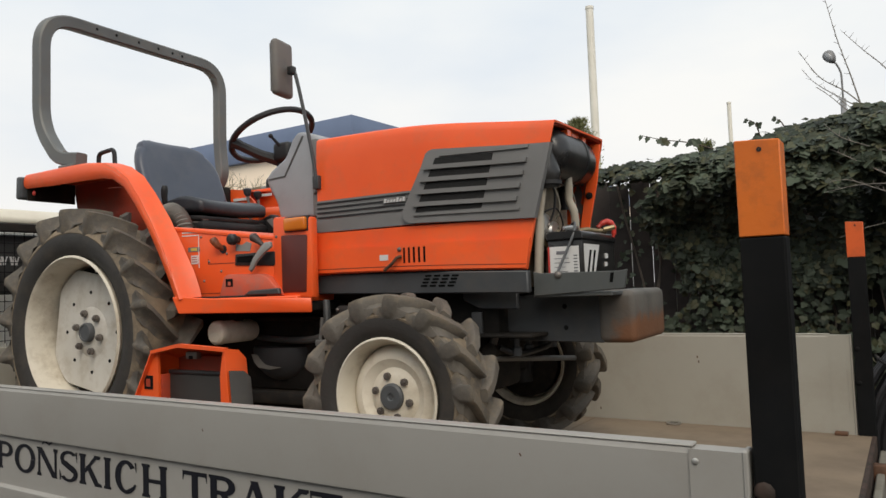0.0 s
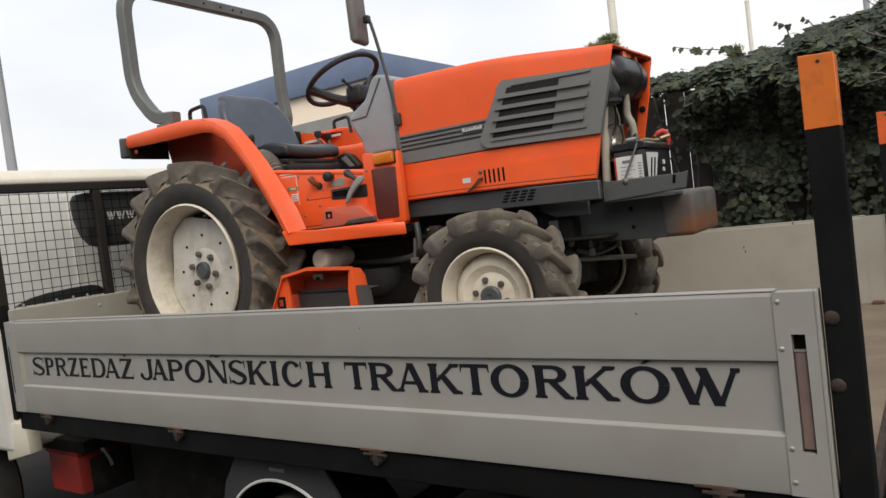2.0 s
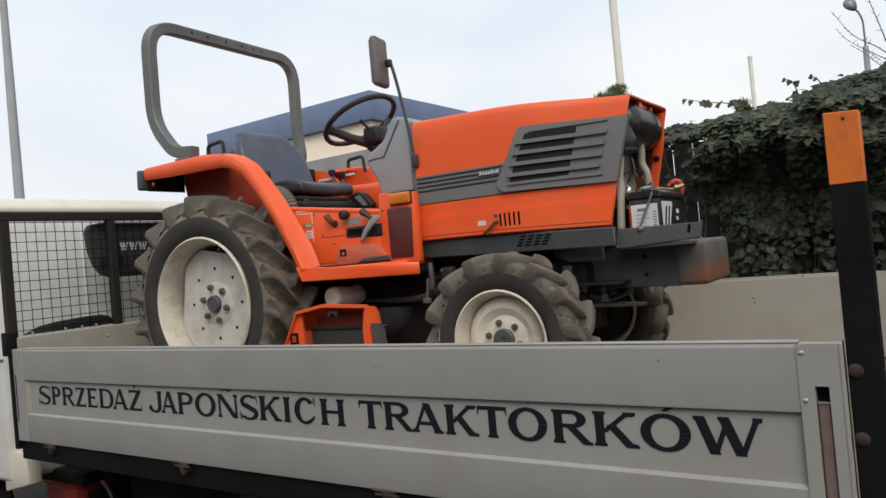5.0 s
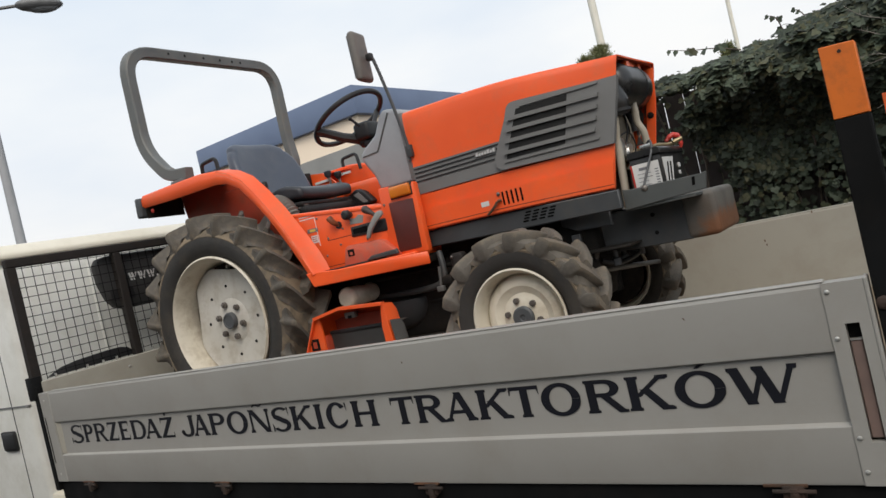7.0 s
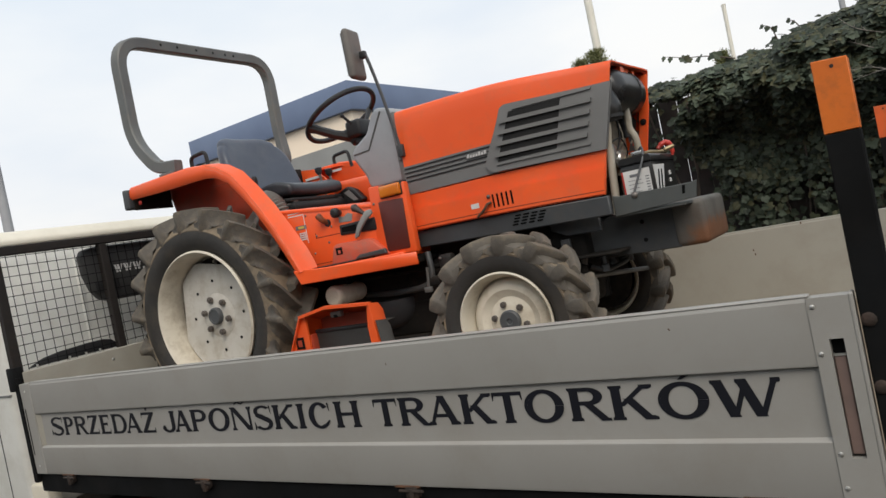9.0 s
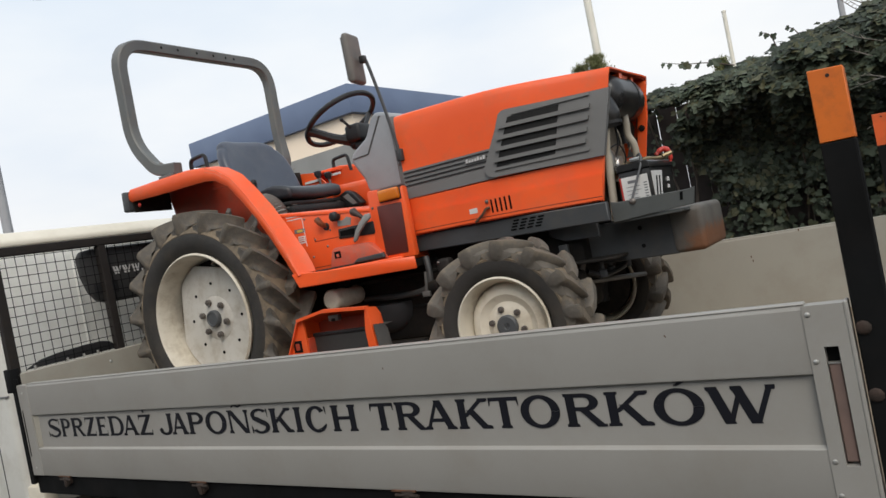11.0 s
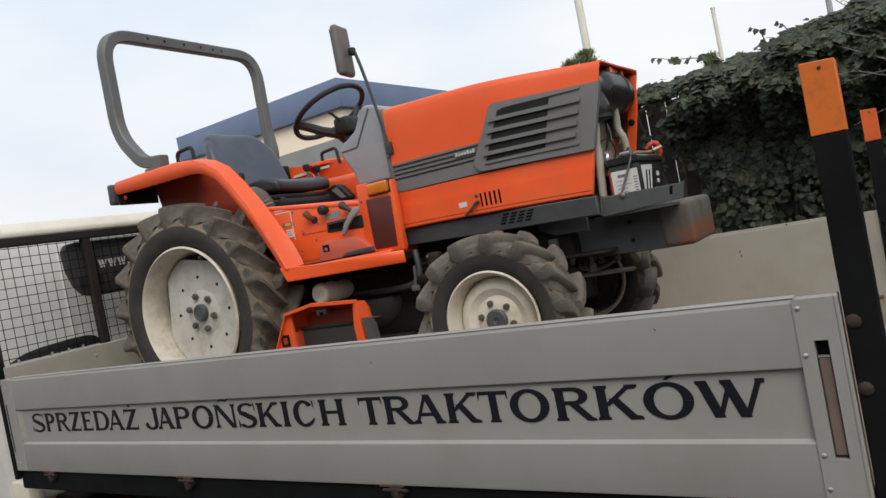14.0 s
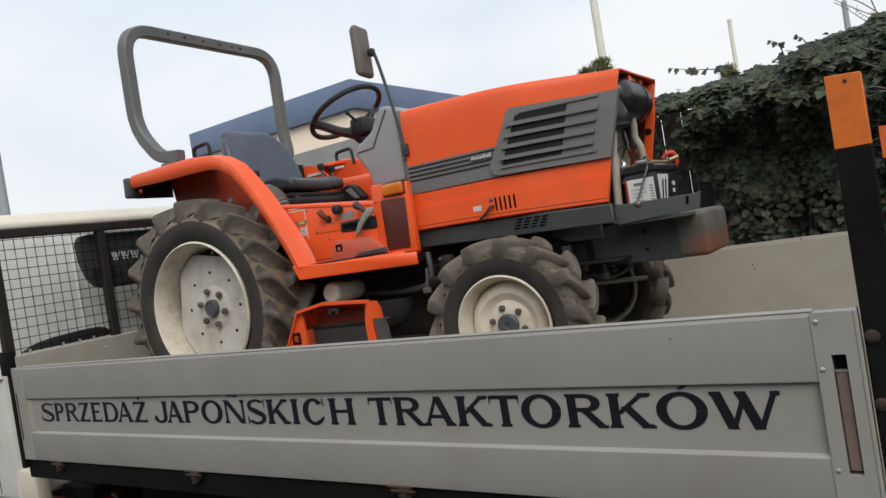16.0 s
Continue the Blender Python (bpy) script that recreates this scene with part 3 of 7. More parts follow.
build_fence()


def leaf_shape(size, rng):
    """Corners of a lobed ivy leaf, stalk at the origin, tip along +y, folded along its rib."""
    w = size * rng.uniform(0.85, 1.1)
    out = [(0, 0.06), (0.24, -0.12), (0.44, 0.02), (0.42, 0.16), (0.58, 0.34), (0.44, 0.52), (0.30, 0.58), (0.20, 0.82), (0, 0.97), (-0.20, 0.82), (-0.30, 0.58), (-0.44, 0.52), (-0.58, 0.34), (-0.42, 0.16), (-0.44, 0.02), (-0.24, -0.12)]
    fold = rng.uniform(0.05, 0.22)
    return [Vector((x * w, y * size, abs(x) * fold * size - 0.12 * size * y * y)) for x, y in out], Vector((0, 0.38 * size, 0))


def add_leaves(verts, faces, spots, rng):
    for place, out, size in spots:
        ring, mid = leaf_shape(size, rng)
        hang = Vector((rng.uniform(-1.2, 1.2), rng.uniform(-0.4, 0.4), rng.uniform(-1.0, 0.15))).normalized()
        n = (Vector(out) + Vector((rng.uniform(-0.6, 0.6), rng.uniform(-0.4, 0.4), rng.uniform(-0.3, 0.75)))).normalized()
        y = (hang - n * hang.dot(n)).normalized()
        x = y.cross(n)
        turn = Matrix((x, y, n)).transposed()
        base = len(verts)
        verts.extend([Vector(place) + turn @ p for p in ring] + [Vector(place) + turn @ mid])
        centre = base + len(ring)
        for i in range(len(ring)):
            faces.append((base + i, base + (i + 1) % len(ring), centre))


def from_lists(name, verts, faces, mat, parent=None):
    me = bpy.data.meshes.new(name)
    me.from_pydata([tuple(v) for v in verts], [], faces)
    me.materials.append(M[mat])
    ob = new(name, me)
    ob.parent = parent
    return ob


def hedge_top(x):
    return 2.19 + 0.12 * min(max((x + 0.95) / 0.7, 0), 1) + 0.10 * max(x + 0.1, 0) + 0.035 * noise.noise((x * 5, 0, 3.1)) + 0.05 * noise.noise((x * 2.0, 7, 0))


def hedge_edge(z):
    """Where the ivy ends on the bare fence."""
    if z > 2.08:
        return -1.45
    return -0.96 + 0.12 * noise.noise((z * 3.0, 5, 1)) - 0.12 * max(1.5 - z, 0)


def build_hedge():
    rng = random.Random(11)
    verts, faces, spots = [], [], []
    while len(spots) < 28000:
        x = rng.uniform(-1.5, 1.3) if rng.random() < 0.88 else rng.uniform(1.3, 4.0)
        top = hedge_top(x)
        z = rng.uniform(0.15, top) if rng.random() < 0.25 else rng.uniform(1.45, top)
        if x < hedge_edge(z) + rng.uniform(-0.05, 0.05):
            continue
        lump = 0.5 + 0.5 * noise.noise((x * 3.2, z * 3.2, 2.0)) + 0.35 * noise.noise((x * 8, z * 8, 5.0))
        if lump < 0.36 and rng.random() < 0.8:
            continue
        # the upper growth hangs over; its ragged lower border shades what grows beneath
        border = 1.74 + 0.10 * noise.noise((x * 2.3, 3.0, 9.0)) + 0.08 * noise.noise((x * 7.0, 1.0, 4.0)) - 0.06 * x
        over = min(max((z - border) / 0.20, 0), 1)
        if over < 0.1 and rng.random() < 0.18:
            continue
        round_top = max(0, z - top + 0.16)
        y = 3.38 - 0.22 * lump - (0.26 + 0.16 * lump) * over - rng.uniform(0, 0.07) + 1.6 * round_top * round_top / 0.16
        size = rng.uniform(0.027, 0.052) * (1.0 if rng.random() < 0.85 else 1.25)
        spots.append(((x, y, z), (0, -1 + 0.25 * over, 0.05 + 0.45 * over + 2.5 * round_top), size))
    # stray leaves and tufts on the bare boards
    for _ in range(150):
        x, z = rng.uniform(-1.42, -0.95), rng.uniform(1.3, 2.14)
        if noise.noise((x * 6, z * 6, 8.0)) > 0.02:
            spots.append(((x, 3.395 - rng.uniform(0, 0.05), z), (0, -1, 0.2), rng.uniform(0.022, 0.045)))
    # leaves on the top, behind the front edge
    for _ in range(1500):
        x = rng.uniform(-1.35, 3.5)
        y = rng.uniform(3.2, 3.75)
        spots.append(((x, y, hedge_top(x) - rng.uniform(-0.03, 0.06)), (0, -0.3, 1), rng.uniform(0.024, 0.045)))
    add_leaves(verts, faces, spots, rng)
    hedge = from_lists("ivy_hedge", verts, faces, "leaf")
    tagged(hedge, "dense dark green ivy hanging over the fence", "hedge", kind="stuff")
    # woody stems under the leaves
    bm = bmesh.new()
    for i in range(46):
        x = rng.uniform(-1.05, 2.4)
        pts = [(x, 3.38, 0.02)]
        for k in range(7):
            x += rng.uniform(-0.09, 0.09)
            pts.append((x, 3.37 - rng.uniform(0, 0.10), 0.32 * (k + 1)))
        tube(smooth_path(pts, 3), 0.006, 5, bm=bm)
    stems = part("ivy_stems", bm, "twig")
    tagged(stems, "thin brown ivy stems climbing the fence boards", "ivy stems", kind="stuff")


build_hedge()


def olive_some(mat, tint, share):
    """Gives a share of the leaves, picked at random, an older yellowish tint."""
    n, l = mat.node_tree.nodes, mat.node_tree.links
    base = n["Principled BSDF"].inputs["Base Color"]
    under = base.links[0].from_socket
    geo, scatter, cut, mix = n.new("ShaderNodeNewGeometry"), n.new("ShaderNodeTexWhiteNoise"), n.new("ShaderNodeMapRange"), n.new("ShaderNodeMix")
    scatter.noise_dimensions, mix.data_type = "1D", "RGBA"
    cut.inputs["From Min"].default_value, cut.inputs["From Max"].default_value = 1 - share, 1.0
    cut.inputs["To Max"].default_value = 0.8
    l.new(geo.outputs["Random Per Island"], scatter.inputs["W"])
    l.new(scatter.outputs["Value"], cut.inputs["Value"])
    l.new(cut.outputs["Result"], mix.inputs[0])
    l.new(under, mix.inputs[6])
    mix.inputs[7].default_value = (*tint, 1)
    l.new(mix.outputs[2], base)


olive_some(M["leaf"], (0.090, 0.085, 0.042), 0.35)


def sprig(points, sizes, name, label):
    rng = random.Random(len(points) + len(sizes))
    shoot = thing(name, points[0], 0, label, "shoot", "ivy shoots")
    rel = [Vector(p) - Vector(points[0]) for p in points]
    path = smooth_path(rel, 5)
    part("stem", tube(path, [0.0045 - 0.003 * i / len(path) for i in range(len(path))], 6), "twig", shoot)
    verts, faces, spots = [], [], []
    for i, s in enumerate(sizes):
        p = path[min(int((i + 0.8) / len(sizes) * len(path)), len(path) - 1)]
        spots.append((p, (rng.uniform(-0.5, 0.5), -1, rng.uniform(-0.2, 0.5)), s))
    add_leaves(verts, faces, spots, rng)
    from_lists("leaves", verts, faces, "leaf", shoot)


sprig([(-0.68, 3.16, 2.23), (-0.82, 3.14, 2.285), (-0.95, 3.12, 2.315), (-1.07, 3.10, 2.355)], [0.06, 0.06, 0.055, 0.06, 0.05, 0.055, 0.04, 0.035], "ivy_shoot", "ivy shoot with a few leaves sticking out of the hedge")
sprig([(-0.44, 3.2, 2.25), (-0.46, 3.18, 2.34), (-0.50, 3.17, 2.37)], [0.04, 0.04, 0.035, 0.03], "ivy_shoot", "short ivy shoot on top of the hedge")
sprig([(-0.30, 3.2, 2.26), (-0.33, 3.18, 2.33), (-0.36, 3.2, 2.36)], [0.035, 0.03, 0.03], "ivy_shoot", "short ivy shoot on top of the hedge")


def bare_branch(points, r, spurs, seed):
    rng = random.Random(seed)
    twig = thing("bare_branch", points[0], 0, "bare thorny branch rising out of the ivy", "branch", "bare branches")
    path = smooth_path([Vector(p) - Vector(points[0]) for p in points], 8)
    bm = tube(path, [r * (1 - 0.75 * i / len(path)) for i in range(len(path))], 6)
    for i in range(spurs):
        k = int(len(path) * (0.25 + 0.7 * i / spurs))
        p = path[min(k, len(path) - 1)]
        tube([p, p + Vector((rng.uniform(-0.03, 0.03), rng.uniform(-0.02, 0.02), rng.uniform(0.006, 0.03)))], [r * 0.5, r * 0.15], 5, bm=bm)
    part("thorny_stem", bm, "pale_twig", twig)


bare_branch([(0.12, 3.3, 2.3), (-0.02, 3.28, 2.46), (-0.14, 3.26, 2.56), (-0.235, 3.25, 2.72)], 0.0042, 14, 1)
bare_branch([(0.10, 3.3, 2.32), (-0.04, 3.29, 2.43), (-0.16, 3.27, 2.53), (-0.225, 3.26, 2.62)], 0.0034, 10, 2)
bare_branch([(0.06, 3.3, 2.3), (0.0, 3.3, 2.56), (-0.05, 3.3, 2.76), (-0.10, 3.3, 3.02)], 0.0042, 14, 3)
bare_branch([(0.30, 3.3, 2.35), (0.16, 3.29, 2.56), (0.06, 3.28, 2.68), (-0.03, 3.28, 2.80)], 0.0036, 10, 4)
bare_branch([(0.34, 3.18, 2.10), (0.179, 3.15, 2.193), (0.076, 3.15, 2.271), (-0.019, 3.15, 2.343), (-0.084, 3.15, 2.419), (-0.147, 3.15, 2.482)], 0.0046, 16, 5)
bare_branch([(0.16, 3.18, 2.20), (0.077, 3.15, 2.277), (0.043, 3.15, 2.330), (0.003, 3.15, 2.348), (-0.067, 3.15, 2.426)], 0.0036, 10, 6)
bare_branch([(0.40, 2.95, 1.94), (0.181, 2.80, 2.041), (0.122, 2.80, 2.070), (-0.026, 2.80, 2.144), (-0.100, 2.80, 2.223)], 0.0042, 8, 7)
bare_branch([(0.38, 2.95, 1.80), (0.167, 2.78, 1.932), (0.110, 2.78, 1.971), (0.001, 2.78, 2.043), (-0.063, 2.78, 2.084), (-0.138, 2.78, 2.118)], 0.0042, 10, 10)
bare_branch([(0.36, 2.95, 1.80), (0.158, 2.75, 1.860), (0.099, 2.75, 1.886), (-0.012, 2.75, 1.937), (-0.091, 2.75, 1.934)], 0.0038, 8, 11)
bare_branch([(0.40, 2.50, 1.78), (0.22, 2.48, 1.86), (0.06, 2.47, 1.88), (-0.09, 2.46, 1.86)], 0.0034, 6, 8)
bare_branch([(0.62, 2.95, 1.66), (0.45, 2.60, 1.70), (0.25, 2.47, 1.72), (0.08, 2.45, 1.70), (-0.04, 2.45, 1.66)], 0.0030, 5, 9)


def conifer(at, height, spread, seed):
    """A young conifer: tiers of twigs that rise outwards, each set with short flat sprays."""
    rng = random.Random(seed)
    tree = thing("conifer", (*at, 0), 0, "young olive-green conifer with a bushy tip behind the fence", "tree", "conifers behind the fence")
    part("trunk", tube([(0, 0, 0), (0, 0, height * 0.6), (0, 0, height)], [0.035, 0.02, 0.003], 8), "twig", tree)
    verts, faces = [], []
    for k in range(420):
        h = height - 0.02 - (height * 0.55) * (k / 420) ** 1.25
        reach = (0.035 + (height - h) ** 0.72 * spread) * rng.uniform(0.65, 1.15)
        a = k * 2.399 + rng.uniform(-0.4, 0.4)
        out = Vector((math.cos(a), math.sin(a), rng.uniform(0.45, 1.1)))
        root = Vector((0, 0, h - 0.5 * reach))
        for _ in range(46):
            f = rng.random() ** 0.7
            p = root + out * reach * f + Vector((rng.gauss(0, 0.012), rng.gauss(0, 0.012), rng.gauss(0, 0.010)))
            d = (out + Vector((rng.uniform(-0.9, 0.9), rng.uniform(-0.9, 0.9), rng.uniform(-0.2, 0.9)))).normalized() * rng.uniform(0.014, 0.030)
            s = d.cross(Vector((rng.uniform(-1, 1), rng.uniform(-1, 1), 1))).normalized() * 0.0035
            b = len(verts)
            verts.extend([p - s, p + s, p + d])
            faces.append((b, b + 1, b + 2))
    from_lists("crown", verts, faces, "needle", tree)


conifer((-1.845, 4.05), 2.745, 0.30, 8)
conifer((-1.985, 4.08), 2.715, 0.16, 9)
conifer((-0.93, 4.08), 2.440, 0.06, 10)
conifer((-1.13, 4.05), 2.330, 0.09, 11)


def bare_shrub(at, height, half_wide):
    """A leafless shrub: stems that fork into ever thinner twigs."""
    rng = random.Random(21)
    shrub = thing("bare_shrub", (*at, 0), 0, "tall leafless shrub with thin olive-brown twigs before the hall", "shrub")
    stems, twigs = bmesh.new(), bmesh.new()
    for k in range(7):
        a = k * 0.9
        lean = Vector((math.cos(a) * half_wide * 0.45, math.sin(a) * half_wide * 0.45, 0))
        path = smooth_path([Vector((0, 0, 0)) + lean * 0.15, lean * 0.5 + Vector((0, 0, height * 0.35)), lean * 0.9 + Vector((0, 0, height * 0.65)), lean + Vector((rng.uniform(-0.2, 0.2), 0, height * 0.86))], 4)
        tube(path, [0.030 - 0.024 * i / len(path) for i in range(len(path))], 6, bm=stems)
        for _ in range(34):
            p = path[rng.randrange(len(path) // 2, len(path))]
            d = Vector((rng.uniform(-1, 1), rng.uniform(-1, 1), rng.uniform(0.1, 1.2))).normalized()
            reach = rng.uniform(0.25, 0.60)
            tip = p + d * reach
            mid = p + d * reach * 0.5 + Vector((rng.uniform(-0.04, 0.04), rng.uniform(-0.04, 0.04), 0.03))
            tube([p, mid, tip], [0.009, 0.006, 0.003], 4, bm=twigs)
            for _ in range(3):
                e = Vector((rng.uniform(-1, 1), rng.uniform(-1, 1), rng.uniform(-0.3, 1.0))).normalized()
                tube([mid.lerp(tip, rng.random()), tip + e * rng.uniform(0.06, 0.20)], [0.005, 0.003], 3, bm=twigs)
    part("stems", stems, "twig", shrub)
    part("twigs", twigs, "olive_twig", shrub)


bare_shrub((-11.25, 9.0), 4.05, 0.95)


def pipe_coil(centre, turn):
    coil = thing("pipe_coil", centre, turn, "standing coil of black plastic pipe beside the fence", "pipe coil")
    rng = random.Random(3)
    ring = [i * 2 * math.pi / 56 for i in range(56)]
    for k in range(26):
        r = 0.42 + 0.035 * (k % 8) + rng.uniform(-0.008, 0.008)
        y = (k // 8) * 0.036 + rng.uniform(-0.006, 0.006)
        ox, oz = rng.uniform(-0.015, 0.015), rng.uniform(-0.01, 0.01)
        part("pipe_turn", tube([(ox + r * math.cos(a), y, oz + r * math.sin(a)) for a in ring], 0.0155, 7, closed=True), "pipe", coil)
    for a in (0.6, 2.5, 4.4):
        part("tie", tube([(math.cos(a) * r, y, math.sin(a) * r) for r, y in ((0.38, -0.025), (0.70, -0.025), (0.70, 0.15), (0.38, 0.15))], 0.005, 6, closed=True), "black", coil)


pipe_coil((0.62, 2.62, 0.715), 6)


# ---- flatbed truck ----
truck = thing("flatbed_truck", (0, 0, 0), 0, "flatbed truck with silver-grey drop sides and a white cab", "truck")


def side_profile(s):
    """Cross-section (y, z) of a drop side; s = 1 for the near side, -1 for the far one."""
    y0 = 0 if s > 0 else 2.13
    pts = [(0.0, 1.262), (0.003, 1.27), (0.027, 1.27), (0.03, 1.262), (0.03, 0.875), (0.027, 0.87), (0.002, 0.87), (0.0, 0.876), (0.0, 0.986), (0.0015, 0.988),
           (0.011, 0.993), (0.012, 1.131), (0.001, 1.136), (0.0, 1.141)]
    return [(y0 + s * y, z) for y, z in pts]


TEXT = {
    "SPRZEDAŻ": ((-3.046, -2.950), (-2.942, -2.866), (-2.857, -2.763), (-2.755, -2.680), (-2.666, -2.595), (-2.580, -2.480), (-2.484, -2.388), (-2.380, -2.297)),
    "JAPOÑSKICH": ((-2.250, -2.169), (-2.175, -2.086), (-2.079, -1.988), (-1.981, -1.870), (-1.862, -1.756), (-1.746, -1.660), (-1.654, -1.557), (-1.546, -1.511), (-1.495, -1.404), (-1.386, -1.288)),
    "TRAKTORKÓW": ((-1.232, -1.147), (-1.141, -1.044), (-1.042, -0.945), (-0.935, -0.836), (-0.834, -0.748), (-0.745, -0.638), (-0.625, -0.528), (-0.521, -0.418), (-0.410, -0.300), (-0.293, -0.157)),
}


def text_of_the_side(panel):
    """Each capital between its own left and right edge."""
    for text, edges in TEXT.items():
        for char, (a, b) in zip(text, edges):
            low = 1.0365 + 0.0006 * (a + 3.0)
            part("letter", letter(char, a, b, low, low + 0.0765 + 0.0012 * (a + 3.0), 0.0105), "navy", panel, "dark navy serif capital")


def build_side(s):
    panel = part("side_panel", slab(side_profile(s), "x", -3.146, -0.080, 0), "panel" if s > 0 else "panel_in", truck, "silver-grey painted drop side with a recessed band", smooth=20)
    f = (lambda y: y) if s > 0 else (lambda y: 2.13 - y)

    def bx(lo, hi, bevel=0.002):
        a, b = sorted((f(lo[1]), f(hi[1])))
        return box((lo[0], a, lo[2]), (hi[0], b, hi[2]), bevel, 1)

    # end plates; the rear one has the latch slot
    mat = "panel" if s > 0 else "panel_in"
    part("end_plate", bx((-3.229, -0.0025, 0.87), (-3.146, 0.031, 1.27)), mat, panel)
    plate = bmesh.new()
    for lo, hi in (((-0.080, -0.0025, 0.87), (-0.053 if s > 0 else -0.022, 0.031, 1.2695)), ((-0.0285 if s > 0 else -0.0215, -0.0025, 0.87), (-0.008, 0.031, 1.2695)), ((-0.053 if s > 0 else -0.022, -0.0025, 1.188), (-0.0285 if s > 0 else -0.0215, 0.031, 1.2695)), ((-0.053 if s > 0 else -0.022, -0.0025, 0.87), (-0.0285 if s > 0 else -0.0215, 0.031, 0.956))):
        merge(plate, bx(lo, hi, 0))
    end = part("end_plate", plate, mat, panel)
    if s > 0:
        part("latch_recess", bx((-0.0535, 0.021, 0.95), (-0.028, 0.03, 1.190), 0), "steel_black", end)
        part("latch_handle", bx((-0.0515, 0.004, 0.962), (-0.030, 0.020, 1.154), 0.002), "latch", end, "faded brown-red latch handle")
        part("latch_edge", bx((-0.0515, 0.002, 1.154), (-0.030, 0.012, 1.157), 0), "alu", end)
    part("edge_trim", bx((-0.008, -0.004, 0.865), (0.0, 0.034, 1.272), 0.002), mat, panel)
    part("top_rail", bx((-3.146, 0.001, 1.2705), (-0.075, 0.029, 1.2745), 0.0015), mat, panel, "worn painted top edge")
    for z in (1.252, 1.160, 0.964, 0.897):
        part("rivet", dome((-0.071, f(-0.003), z), 0.0052, (0, -s, 0), 0.5), "alu", panel)
    for z in (1.235, 0.905):
        part("rivet", dome((-3.19, f(-0.003), z), 0.0048, (0, -s, 0), 0.5), "alu", panel)
    # inner hooks on the far side
    if s > 0:
        part("band_end", slab([(-3.1455, 0.0035), (-3.1185, 0.0118), (-3.1455, 0.0118)], "z", 0.994, 1.131), "panel_in", panel, "tan sloped end of the band")
        text_of_the_side(panel)
        part("slot", box((-3.216, -0.004, 0.955), (-3.210, 0.001, 1.16)), "steel_black", panel)
        rng = random.Random(5)
        for x, z in ((-0.352, 1.235), (-1.145, 1.215)):
            part("scratch", moved(box((-0.003, -0.0004, -0.0012), (0.003, 0.0005, 0.0012), 0), pose(x, 0, z, 0, rng.uniform(0, 90), 0)), "rust", panel)
    else:
        for x, z in ((-0.58, 1.17), (-0.575, 1.15), (-1.02, 0.93), (-0.36, 1.262)):
            part("chip", box((x, 2.0993, z), (x + 0.005, 2.1005, z + 0.010)), "rust", panel)


M["latch"] = material("faded_red_brown_plastic", (0.20, 0.135, 0.115), (0.15, 0.105, 0.09), 0.6, scale=12)
build_side(1)
build_side(-1)

# bed floor of plywood sheets
floor = part("bed_floor", box((-3.235, 0.031, 0.845), (0.052, 2.099, FLOOR - 0.003), 0.002, 1), "ply", truck, "worn plywood bed floor")
for i in range(3):
    part("plywood_sheet", box((-3.23 + i * 1.095, 0.034, FLOOR - 0.006), (-3.23 + i * 1.095 + 1.09, 2.096, FLOOR), 0.0015, 1), "ply", floor)
part("floor_edge", box((0.046, 0.034, 0.80), (0.062, 2.096, FLOOR + 0.002), 0.003, 1), "dark_rust", truck, "scuffed steel rear edge")
for x, y in ((-0.68, 2.06), (-2.0, 2.06)):
    ring = part("lashing_ring", lathe([(0.018, 0), (0.030, 0.001), (0.031, 0.006), (0.018, 0.008)], (x, y, FLOOR), "z", 20), "chrome", truck)
part("corner_hinge", box((-0.075, 2.06, FLOOR), (-0.03, 2.098, FLOOR + 0.012), 0.003), "rust", truck, "rusty corner hinge")

# corner posts with painted tips
for y0, y1, out in ((0.004, 0.046, -1), (2.088, 2.13, 1)):
    post = part("corner_post", box((0.0045, y0, 0.62), (0.0635, y1, 1.567), 0.003, 1), "steel_black", truck, "black steel stake")
    part("painted_tip", slab([(0.0045, 1.5675), (0.0635, 1.5675), (0.0635, 1.700), (0.0045, 1.704)], "y", y0 - 0.0005, y1 + 0.0005, 0.0014, 1), "tip" if out < 0 else "tip_red", post, "signal-orange painted tip")
    face = y0 - 0.001 if out < 0 else y1 + 0.001
    part("bolt_hole", lathe([(0.0005, -0.0006), (0.0034, -0.0006), (0.0034, 0.003), (0.0005, 0.003)], (0.037, y0 - 0.001, 1.688), "y", 14), "dark_rust", post)
    for z in (1.218, 1.09):
        part("bolt", dome((0.018, y0 - 0.002, z), 0.0140 if out < 0 else 0.009, (0, -1, 0), 0.30), "dark_rust" if out < 0 else "steel_black", post, "rusty carriage bolt" if out < 0 else "dark bolt")

# lowered tail board
tail = part("tail_board", box((0.070, 0.06, 0.46), (0.094, 2.08, 0.845), 0.004, 1), "tail_grey", truck, "lowered grey-green tail board")
for y in (0.35, 1.05, 1.72):
    part("hinge", box((0.060, y, 0.80), (0.103, y + 0.05, 0.870), 0.006), "rust", tail, "rusty yellow-brown hinge")
part("tail_rib", box((0.094, 0.06, 0.60), (0.106, 2.08, 0.64), 0.004), "tail_grey", tail)
part("tail_rib", box((0.094, 0.06, 0.74), (0.106, 2.08, 0.77), 0.004), "tail_grey", tail)

